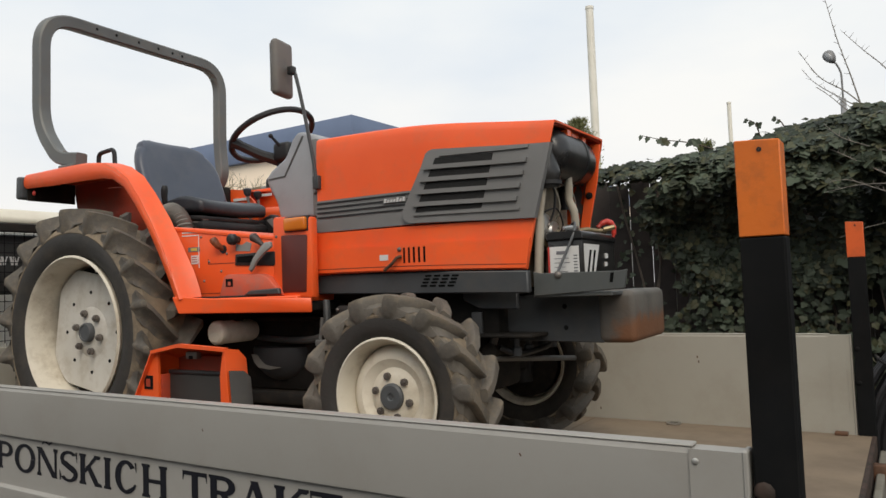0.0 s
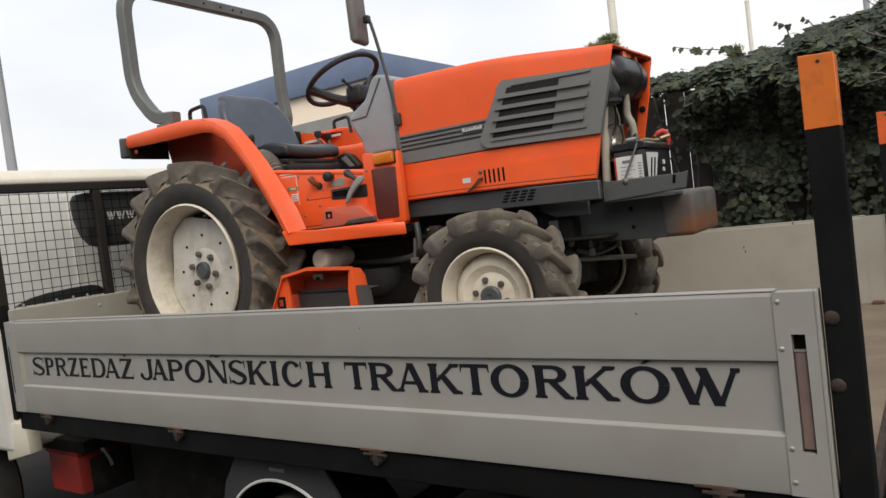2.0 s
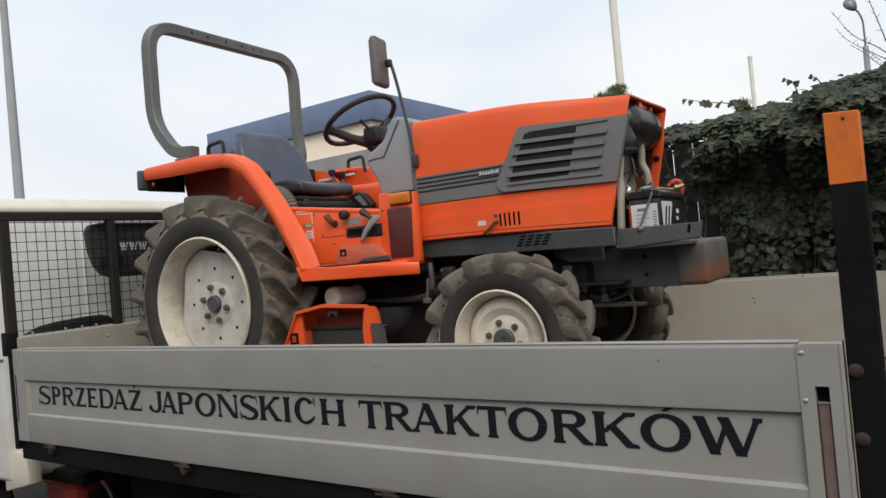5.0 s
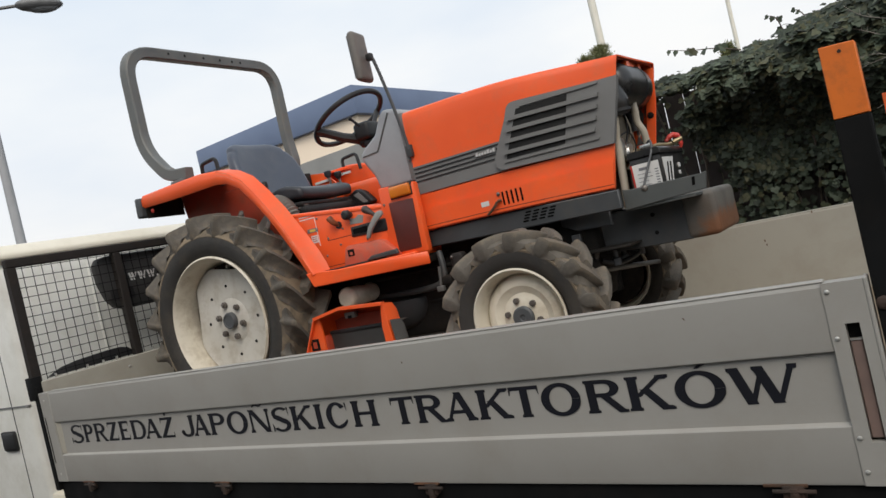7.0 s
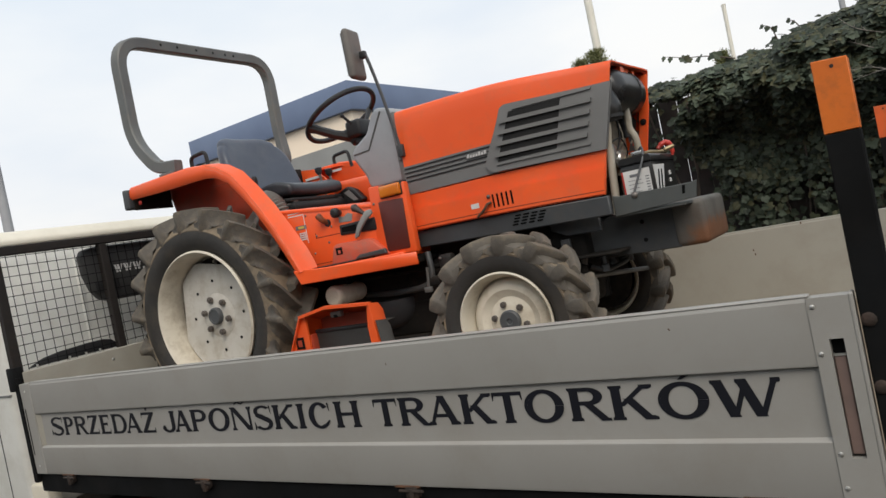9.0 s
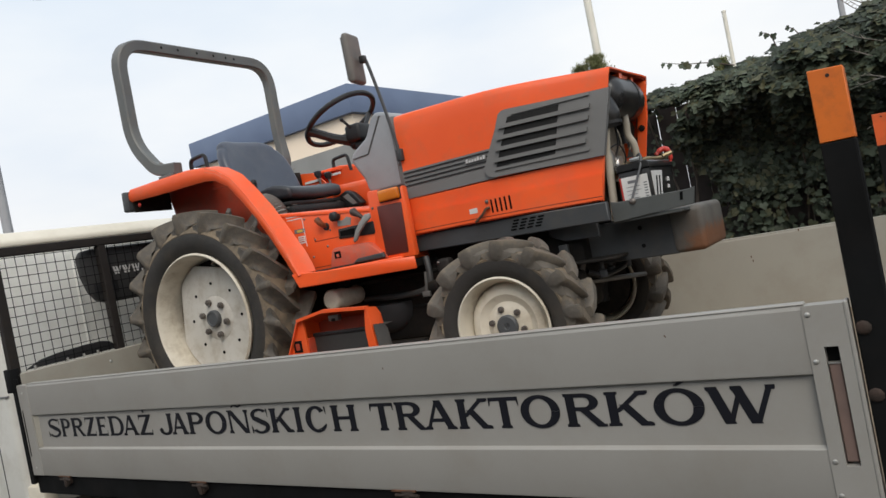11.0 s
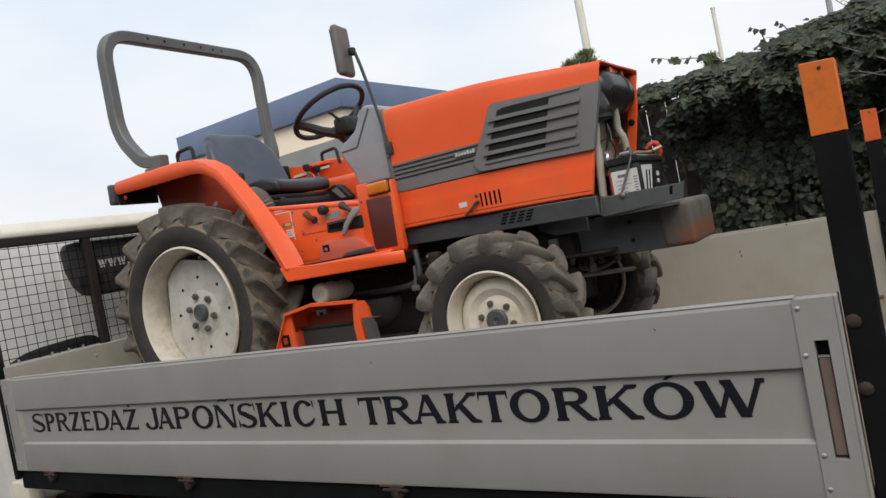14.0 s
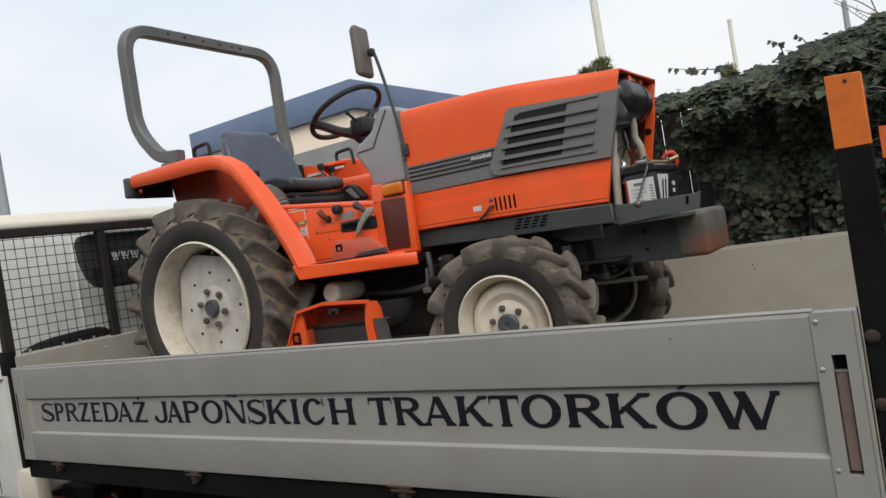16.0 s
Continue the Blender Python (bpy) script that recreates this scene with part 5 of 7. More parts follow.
for s in (-1, 1):
    part("lower_side_panel", side_patch(lambda t: 0.692 - 0.015 * t * t, lambda t: 0.839 - 0.003 * t, (0.985, 0.985), (1.779, 1.812), 0.004, 0.012, s=s), "orange", tractor, "orange lower side panel")
    part("panel_crease", side_patch(lambda t: 0.697 - 0.015 * t * t, lambda t: 0.782 - 0.006 * t, (0.988, 0.988), (1.781, 1.797), 0.0135, 0.012, s=s), "orange", tractor)
    part("panel_seam", side_patch(lambda t: 0.7075 - 0.015 * t * t, lambda t: 0.7100 - 0.015 * t * t, (0.990, 0.990), (1.781, 1.782), 0.0141, 0.004, s=s), "seam", tractor)
    band = part("side_band", side_patch(lambda t: 0.843, lambda t: 0.956, (0.998, 0.998), (1.415, 1.440), 0.005, 0.010, s=s), "hood_grey", hood, "grey plastic band with ridges")
    for k in range(4):
        z = 0.893 + 0.017 * k
        part("ridge", side_patch(lambda t: z, lambda t: z + 0.0045, (1.005, 1.005), (1.425, 1.425), 0.0085, 0.008, s=s), "black", band)
    vent = part("vent_panel", side_patch(lambda t: 0.846 - 0.010 * t + 0.036 * (1 - math.sqrt(1 - (1 - min(t * 11, 1)) ** 2)), lambda t: 1.084 - 0.018 * t - 0.040 * (1 - math.sqrt(1 - (1 - min(t * 11, 1)) ** 2)), (1.374, 1.462), (1.816, 1.878), 0.018, 0.024, 55, s=s), "hood_grey", hood, "grey plastic vent panel")
    part("vent_mesh", side_patch(lambda t: 0.880, lambda t: 1.052, (1.428, 1.505), (1.650, 1.694), 0.0200, 0.006, s=s), "vent_mesh", vent, "black vent mesh")
    for k in range(4):
        z = 0.8975 + 0.0395 * k
        part("louvre", side_patch(lambda t: z - 0.004 * t, lambda t: z + 0.0140 - 0.004 * t, (1.424 + 0.014 * k, 1.427 + 0.014 * k), (1.764 + 0.012 * k, 1.767 + 0.012 * k), 0.029, 0.014, s=s), "hood_grey", vent)
    part("vent_rim", side_patch(lambda t: 1.056 + 0.001 * t, lambda t: 1.064 + 0.001 * t, (1.520, 1.524), (1.806, 1.809), 0.024, 0.010, s=s), "hood_grey", vent)
    part("vent_rim", side_patch(lambda t: 0.868 - 0.004 * t, lambda t: 0.876 - 0.004 * t, (1.42, 1.422), (1.77, 1.772), 0.024, 0.010, s=s), "hood_grey", vent)
    badge = part("badge", side_patch(lambda t: 0.921, lambda t: 0.938, (1.295, 1.297), (1.388, 1.390), 0.0105, 0.004, s=s), "hood_grey", band)
    for k in range(7):
        x = 1.299 + 0.0125 * k
        tall = 0.014 if k in (0, 4, 6) else 0.0095
        part("badge_mark", side_patch(lambda t: 0.923, lambda t: 0.923 + tall, (x, x + 0.003), (x + 0.009, x + 0.011), 0.0118, 0.003, steps=2, s=s), "badge_ink", badge)
    for k in range(5):
        x = 1.372 + 0.019 * k
        part("slot", side_patch(lambda t: 0.716, lambda t: 0.767, (x, x), (x + 0.007, x + 0.007), 0.0142, 0.004, steps=2, s=s), "pit", tractor)
part("warning_label", side_patch(lambda t: 0.728, lambda t: 0.747, (1.276, 1.276), (1.311, 1.311), 0.0147, 0.003, steps=2), "label", tractor, "small white sticker")
part("latch_pull", tube(smooth_path([(1.302, -0.322, 0.694), (1.336, -0.324, 0.716), (1.352, -0.320, 0.734), (1.368, -0.316, 0.738)], 5), 0.0055, 8), "rust", tractor, "brown hood latch")
part("latch_button", dome((1.358, -0.312, 0.762), 0.008, (0, -1, 0), 0.6), "nut", tractor)

# -- dash cowl, steering and mirror --
cowl = part("dash_cowl", slab([(1.002, 1.196), (0.945, 1.222), (0.895, 1.232), (0.868, 1.205), (0.832, 1.140), (0.760, 1.100), (0.738, 1.080), (0.732, 1.055), (0.760, 1.010), (0.786, 0.968), (0.794, 0.930), (0.805, 0.902), (1.002, 0.902)], "y", -0.281, 0.281, 0.018, 3), "cowl_grey", tractor, "grey plastic dash cowl")
# dark strip paints the shade line where the cowl's facets meet
part("cowl_crease", slab([(0.752, 1.062), (0.836, 1.066), (0.930, 1.208), (0.924, 1.211), (0.832, 1.071), (0.752, 1.067)], "y", -0.2835, -0.279), "trim_dark", cowl)
part("cowl_strip", box((0.972, -0.290, 0.905), (1.0, -0.27, 1.19), 0.006), "hood_grey", cowl)
for z in (0.99, 1.035):
    part("screw", dome((0.985, -0.291, z), 0.006, (0, -1, 0), 0.5), "nut", cowl)
wheel_turn = Matrix.Translation((0.510, 0.0, 1.314)) @ Matrix.Rotation(math.radians(-28), 4, "Y")
rim_pts = [(0.182 * math.cos(2 * math.pi * k / 40), 0.182 * math.sin(2 * math.pi * k / 40), 0) for k in range(40)]
steer = part("steering_wheel", moved(tube(rim_pts, 0.0130, 10, closed=True), wheel_turn), "black", tractor, "black steering wheel")
spokes = bmesh.new()
for a, fat in ((240, 0.95), (72, 0.5)):
    c, s = math.cos(math.radians(a)), math.sin(math.radians(a))
    tube([(0.02 * c, 0.02 * s, -0.128), (0.09 * c, 0.09 * s, -0.082), (0.15 * c, 0.15 * s, -0.026), (0.178 * c, 0.178 * s, 0)], [0.026 * fat, 0.023 * fat, 0.022 * fat, 0.024 * fat + 0.003], 8, bm=spokes)
part("spokes", moved(spokes, wheel_turn), "black", steer)
part("wheel_hub", moved(lathe([(0.001, -0.160), (0.034, -0.160), (0.040, -0.132), (0.034, -0.112), (0.001, -0.110)], axis="z", n=24), wheel_turn), "black", steer)
col0, col1 = wheel_turn @ Vector((0, 0, -0.145)), Vector((0.72, 0, 1.09))
part("steering_column", tube([col0, col0.lerp(col1, 0.3), col1], [0.030, 0.036, 0.05], 14), "black", tractor)
part("column_switch", box((0.555, -0.055, 1.185), (0.645, 0.055, 1.268), 0.018, 3), "black", tractor)
stalk = part("column_lever", tube([(0.600, -0.045, 1.245), (0.580, -0.085, 1.290)], [0.008, 0.006], 8), "black", tractor, "short dark column stalk")
part("knob", dome((0.580, -0.085, 1.290), 0.010, (-0.3, -0.6, 0.7), 1.0), "black", stalk)
mirror = part("mirror", moved(box((-0.017, -0.052, -0.101), (0.017, 0.052, 0.101), 0.016, 4), pose(0.938, -0.396, 1.430, 0, 0, 8)), "mirror_back", tractor, "dusty brown-grey mirror housing")
part("mirror_glass", moved(box((-0.0200, -0.043, -0.086), (-0.0175, 0.043, 0.086), 0), pose(0.938, -0.396, 1.430, 0, 0, 8)), "chrome", mirror, "mirror glass")
part("mirror_arm", tube(smooth_path([(0.965, -0.388, 1.425), (0.982, -0.380, 1.418), (0.996, -0.352, 1.28), (1.005, -0.322, 1.12), (1.008, -0.306, 1.02)], 6), 0.0068, 8), "hub", mirror, "thin grey steel arm")
part("arm_clamp", box((0.962, -0.398, 1.405), (0.988, -0.374, 1.435), 0.005), "black", mirror)
part("arm_bracket", box((0.992, -0.314, 1.00), (1.020, -0.288, 1.05), 0.005), "frame_grey", mirror)

# -- column with indicator, step and floor --
part("front_column", slab([(0.845, 0.618), (1.032, 0.610), (1.032, 0.896), (0.850, 0.908)], "y", -0.372, -0.335, 0.010, 2), "orange", tractor, "orange column beside the step")
part("front_column", slab([(0.845, 0.618), (1.032, 0.610), (1.032, 0.896), (0.850, 0.908)], "y", 0.335, 0.372, 0.010, 2), "orange", tractor)
part("side_grille", slab([(0.892, 0.632), (1.004, 0.632), (1.014, 0.834), (0.892, 0.838)], "y", -0.3765, -0.36, 0.005, 2), "reflector", tractor, "dark red-brown perforated side grille")
amber = part("indicator_lamp", box((0.915, -0.390, 0.850), (1.014, -0.360, 0.897), 0.008, 3), "amber", tractor, "amber indicator lamp")
part("lamp_base", box((0.908, -0.374, 0.846), (1.02, -0.355, 0.902), 0.004), "black", amber)
for z in (0.64, 0.835):
    part("screw", dome((0.868, -0.373, z), 0.006, (0, -1, 0), 0.5), "nut", tractor)
part("step_plate", slab([(0.545, -0.503), (0.975, -0.390), (0.975, 0.390), (0.545, 0.503)], "z", 0.600, 0.622, 0.004, 1), "orange", tractor, "orange step plate")
part("rubber_mat", slab([(0.56, -0.480), (0.84, -0.405), (0.84, 0.405), (0.56, 0.480)], "z", 0.6225, 0.629, 0.002, 1), "black", tractor, "black rubber floor mat")
for s in (-1, 1):
    sill = slab([(0.560, 0.571), (0.61, 0.569), (0.66, 0.568), (0.72, 0.567), (1.035, 0.562), (1.035, 0.612), (0.72, 0.620), (0.66, 0.622), (0.61, 0.626), (0.575, 0.632), (0.541, 0.632)], "y", -0.010, 0.0, 0.003, 1)
    for v in sill.verts:
        swing = 0.042 * (max(0.72 - v.co.x, 0) / 0.16) ** 2
        v.co.y = s * (0.520 - 0.140 * (v.co.x - 0.5) / 0.535 + min(swing, 0.048) + (v.co.y + 0.01))
    part("step_sill", sill, "orange", tractor, "orange step edge")

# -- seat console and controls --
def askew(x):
    """The console's near side, slanted outwards towards the back to fit the camera's view."""
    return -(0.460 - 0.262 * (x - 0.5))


# shears and squeezes the console fittings so they keep their place in view
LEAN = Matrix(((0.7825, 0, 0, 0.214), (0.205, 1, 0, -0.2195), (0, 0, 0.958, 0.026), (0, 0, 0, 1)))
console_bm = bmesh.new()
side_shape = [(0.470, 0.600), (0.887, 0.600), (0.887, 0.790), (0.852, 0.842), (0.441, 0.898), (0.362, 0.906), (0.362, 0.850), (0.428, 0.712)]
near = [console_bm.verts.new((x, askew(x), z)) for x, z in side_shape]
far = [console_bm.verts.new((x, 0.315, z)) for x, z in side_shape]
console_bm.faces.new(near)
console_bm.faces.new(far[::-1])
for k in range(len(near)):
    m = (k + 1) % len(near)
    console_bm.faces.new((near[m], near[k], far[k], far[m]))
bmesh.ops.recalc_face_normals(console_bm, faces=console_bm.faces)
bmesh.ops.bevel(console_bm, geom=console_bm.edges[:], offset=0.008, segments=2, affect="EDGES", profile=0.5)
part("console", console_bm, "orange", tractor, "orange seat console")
part("seat_base", box((0.0, -0.30, 0.60), (0.40, 0.30, 0.890), 0.02), "near_black", tractor)
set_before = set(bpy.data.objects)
side = -0.3155
part("foot_hump", slab([(0.555, 0.622), (0.880, 0.622), (0.872, 0.640), (0.800, 0.700), (0.770, 0.708), (0.600, 0.712), (0.585, 0.704)], "y", -0.345, -0.30, 0.010, 2), "scuffed_orange", tractor, "scuffed orange foot hump")
part("hump_slot", box((0.598, -0.3472, 0.664), (0.634, -0.3445, 0.694), 0.001, 1), "steel_black", tractor)
part("hump_slot_web", box((0.610, -0.3484, 0.668), (0.624, -0.3450, 0.682), 0.001, 1), "scuffed_orange", tractor)
part("foot_pad", slab([(0.70, 0.6285), (0.880, 0.6285), (0.875, 0.652), (0.730, 0.646)], "y", -0.362, -0.346, 0.004, 1), "frame_grey", tractor, "worn dark foot pad")
gate = part("lever_gate", slab([(0.618, 0.744), (0.83, 0.736), (0.83, 0.792), (0.622, 0.788)], "y", -0.322, -0.305, 0.006, 2), "black", tractor, "black lever gate")
part("gate_slot", slab([(0.634, 0.756), (0.715, 0.752), (0.715, 0.778), (0.636, 0.776)], "y", -0.3236, -0.320), "pit", gate)
part("gate_edge", slab([(0.628, 0.7785), (0.72, 0.7805), (0.72, 0.784), (0.628, 0.782)], "y", -0.3246, -0.320), "frame_grey", gate)
part("hand_lever", slab([(0.722, 0.722), (0.742, 0.720), (0.765, 0.752), (0.800, 0.782), (0.840, 0.806), (0.836, 0.826), (0.806, 0.824), (0.772, 0.794), (0.745, 0.764)], "y", -0.358, -0.344, 0.005, 2), "lever", tractor, "flat light grey hand lever")
part("lever_grip", tube([(0.800, -0.345, 0.806), (0.775, -0.350, 0.828), (0.752, -0.354, 0.846), (0.742, -0.355, 0.852)], [0.006, 0.011, 0.018, 0.010], 12), "warm_black", tractor, "brown-black lever grip")
knob = part("control_knob", tube(smooth_path([(0.556, -0.318, 0.812), (0.552, -0.340, 0.826), (0.538, -0.348, 0.850)], 3), [0.009, 0.010, 0.012, 0.013, 0.014, 0.015, 0.013], 10), "brown_knob", tractor, "brown control knob")
part("knob_ring", lathe([(0.008, 0.0), (0.017, 0.0), (0.015, -0.006), (0.008, -0.006)], (0.558, side, 0.810), "y", 18), "black", knob)
knob = part("control_knob", lathe([(0.001, -0.052), (0.014, -0.051), (0.021, -0.044), (0.022, -0.028), (0.015, -0.020), (0.010, 0.0), (0.001, 0.0)], (0.637, side + 0.004, 0.843), "y", 22), "black", tractor, "round black control knob")
part("knob_plate", slab([(0.622, 0.800), (0.694, 0.796), (0.704, 0.826), (0.680, 0.834), (0.655, 0.822), (0.626, 0.826)], "y", side - 0.002, side + 0.004), "lever", tractor, "worn grey gate plate")
# instruction stickers in thin pale frames
frame_bits = [((0.340, 0.868), (0.430, 0.872)), ((0.340, 0.880), (0.425, 0.884)), ((0.427, 0.742), (0.430, 0.872))]
part("sticker_frame", strips([((a, side - 0.0012, c), (b, side + 0.001, d)) for (a, c), (b, d) in frame_bits]), "label", tractor, "pale sticker border")
sticker = part("sticker", box((0.372, side - 0.0012, 0.806), (0.434, side + 0.001, 0.824), 0), "ink", tractor, "black and yellow warning sticker")
part("sticker_field", box((0.388, side - 0.0022, 0.810), (0.420, side + 0.001, 0.820), 0), "yellow", sticker)
sticker = part("sticker", box((0.388, side - 0.0012, 0.758), (0.424, side + 0.001, 0.792), 0), "label", tractor, "faded white sticker")
for k in range(3):
    part("print_bar", box((0.392, side - 0.002, 0.765 + 0.009 * k), (0.420, side + 0.001, 0.768 + 0.009 * k), 0), "red", sticker)
pieces("panel_seam", [((0.478, side - 0.0006, 0.7535), (0.615, side + 0.001, 0.7565)), ((0.476, side - 0.0006, 0.7535), (0.479, side + 0.001, 0.775)), ((0.335, side - 0.0006, 0.640), (0.545, side + 0.001, 0.6425))], "seam", tractor)
part("panel_lip", slab([(0.29, 0.896), (0.812, 0.836), (0.812, 0.844), (0.29, 0.904)], "y", side - 0.004, side + 0.002), "orange", tractor)
for x, z in ((0.482, 0.764), (0.442, 0.862), (0.455, 0.690), (0.545, 0.725), (0.700, 0.722), (0.575, 0.792)):
    part("screw", dome((x, side - 0.001, z), 0.0055, (0, -1, 0), 0.6), "nut", tractor)
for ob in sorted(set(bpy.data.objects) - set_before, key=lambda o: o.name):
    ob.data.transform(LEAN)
for x, y, z, top in ((0.07, 0.28, 1.122, "vinyl"), (0.138, 0.28, 1.10, "black")):
    lever = part("gear_lever", tube([(x + 0.02, y, 0.96), (x, y, z)], 0.007, 8), "nut", tractor)
    part("lever_knob", tube([(x, y, z - 0.005), (x - 0.002, y, z + 0.012), (x - 0.003, y, z + 0.030), (x - 0.003, y, z + 0.036)], [0.010, 0.020, 0.021, 0.012], 12), top, lever, "black lever knob")
gate = part("far_lever_gate", slab([(0.16, 0.955), (0.30, 1.005), (0.345, 0.985), (0.40, 0.920), (0.36, 0.905), (0.18, 0.915)], "y", 0.19, 0.235, 0.012, 3), "black", tractor, "black oval lever gate")
part("gate_slot", slab([(0.28, 0.975), (0.315, 0.985), (0.365, 0.925), (0.335, 0.925)], "y", 0.1885, 0.192), "lever", gate)
part("far_console", slab([(0.16, 0.90), (0.80, 0.86), (0.80, 0.95), (0.66, 1.035), (0.16, 1.05)], "y", 0.24, 0.42, 0.03, 3), "orange", tractor, "orange far-side console")
pieces("console_sticker", [((-0.06, 0.307, 1.105), (0.05, 0.312, 1.118)), ((0.10, 0.307, 1.112), (0.20, 0.312, 1.124)), ((-0.04, 0.307, 1.080), (0.04, 0.312, 1.090))], "label", tractor)


# -- seat --
def cushion(lo, hi, bevel, bend):
    bm = box(lo, hi, bevel, 5)
    bmesh.ops.subdivide_edges(bm, edges=[e for e in bm.edges if e.calc_length() > 0.12], cuts=9, use_grid_fill=True)
    for v in bm.verts:
        bend(v)
    return bm


def back_bend(v):
    dy, dz = abs(v.co.y) - 0.115, v.co.z - 1.245
    if dy > 0 and dz > 0:
        k = max(dy, dz) / math.hypot(dy, dz)
        v.co.y, v.co.z = math.copysign(0.115 + dy * k, v.co.y), 1.245 + dz * k
    u = v.co.y / 0.22
    v.co.x += 0.045 * u * u
    h = (v.co.z - 1.02) / 0.33
    v.co.x -= 0.125 * h
    v.co.y *= 1 - 0.10 * max(h - 0.6, 0) / 0.4


def seat_bend(v):
    u = v.co.y / 0.22
    if v.co.z > 1.014:
        v.co.z += 0.024 * math.exp(-((v.co.x - 0.19) / 0.075) ** 2)
    v.co.z += 0.010 * u * u + 0.004 - 0.07 * (v.co.x - 0.10)
    v.co.y *= 1 - 0.16 * max((v.co.x - 0.15) / 0.15, 0)


seat = part("seat", cushion((-0.09, -0.225, 0.988), (0.282, 0.225, 1.036), 0.021, seat_bend), "vinyl", tractor, "dark vinyl seat cushion", smooth=60)
part("backrest", cushion((-0.098, -0.232, 1.03), (-0.023, 0.232, 1.372), 0.036, back_bend), "vinyl_back", seat, "dark blue-grey vinyl backrest", smooth=60)
part("seat_pan", slab([(-0.04, 0.975), (0.27, 0.955), (0.27, 0.975), (-0.04, 1.000)], "y", -0.195, 0.195, 0.006, 2), "black", seat)
pieces("seat_rail", [((-0.02, -0.18, 0.905), (0.27, -0.15, 0.960)), ((-0.02, 0.15, 0.905), (0.27, 0.18, 0.960))], "nut", seat)
part("suspension", box((-0.02, -0.17, 0.89), (0.25, 0.17, 0.950), 0.02), "near_black", seat)
part("slide_bar", rod((0.03, -0.19, 0.958), (0.27, -0.19, 0.944), 0.006, 8), "nut", seat, "bare steel slide bar")
part("front_cover", box((0.22, -0.20, 0.900), (0.29, 0.20, 0.955), 0.02), "black", seat)
boot_path = smooth_path([(0.165, -0.275, 0.985), (0.205, -0.285, 0.988), (0.245, -0.290, 0.968), (0.278, -0.292, 0.930), (0.292, -0.292, 0.885)], 7)
part("bellows", tube(boot_path, [0.040 if k % 2 else 0.031 for k in range(len(boot_path))], 20), "bellows_grey", tractor, "ribbed grey bellows", smooth=15)
part("seat_lever", tube(smooth_path([(0.110, -0.235, 1.00), (0.112, -0.248, 1.06), (0.118, -0.250, 1.112)], 4), [0.010, 0.010, 0.010, 0.012, 0.013, 0.014, 0.015, 0.014, 0.010], 10), "black", seat)

# -- fenders --
UPPER = [(-0.405, 1.165), (-0.395, 1.187), (-0.20, 1.190), (0.02, 1.190), (0.154, 1.204), (0.226, 1.169), (0.311, 1.112), (0.375, 1.031), (0.441, 0.933), (0.501, 0.832), (0.556, 0.720), (0.582, 0.662), (0.594, 0.632)]
LOWER = [(-0.405, 1.122), (-0.395, 1.122), (-0.20, 1.115), (0.02, 1.113), (0.130, 1.110), (0.190, 1.098), (0.255, 1.060), (0.315, 0.992), (0.385, 0.898), (0.445, 0.800), (0.504, 0.693), (0.530, 0.640), (0.545, 0.612)]


# the inner edge of the mudguard's top and slope
INNER = [(-0.405, 1.168), (-0.395, 1.180), (-0.15, 1.186), (0.06, 1.186), (0.155, 1.172), (0.225, 1.150), (0.300, 1.105), (0.369, 1.028), (0.445, 0.930), (0.514, 0.818), (0.571, 0.724), (0.598, 0.662), (0.608, 0.630)]
WALL = [(-0.405, 1.150), (-0.395, 1.162), (-0.15, 1.170), (-0.075, 1.170), (0.0, 1.158), (0.068, 1.100), (0.143, 0.995), (0.212, 0.885), (0.270, 0.780)]


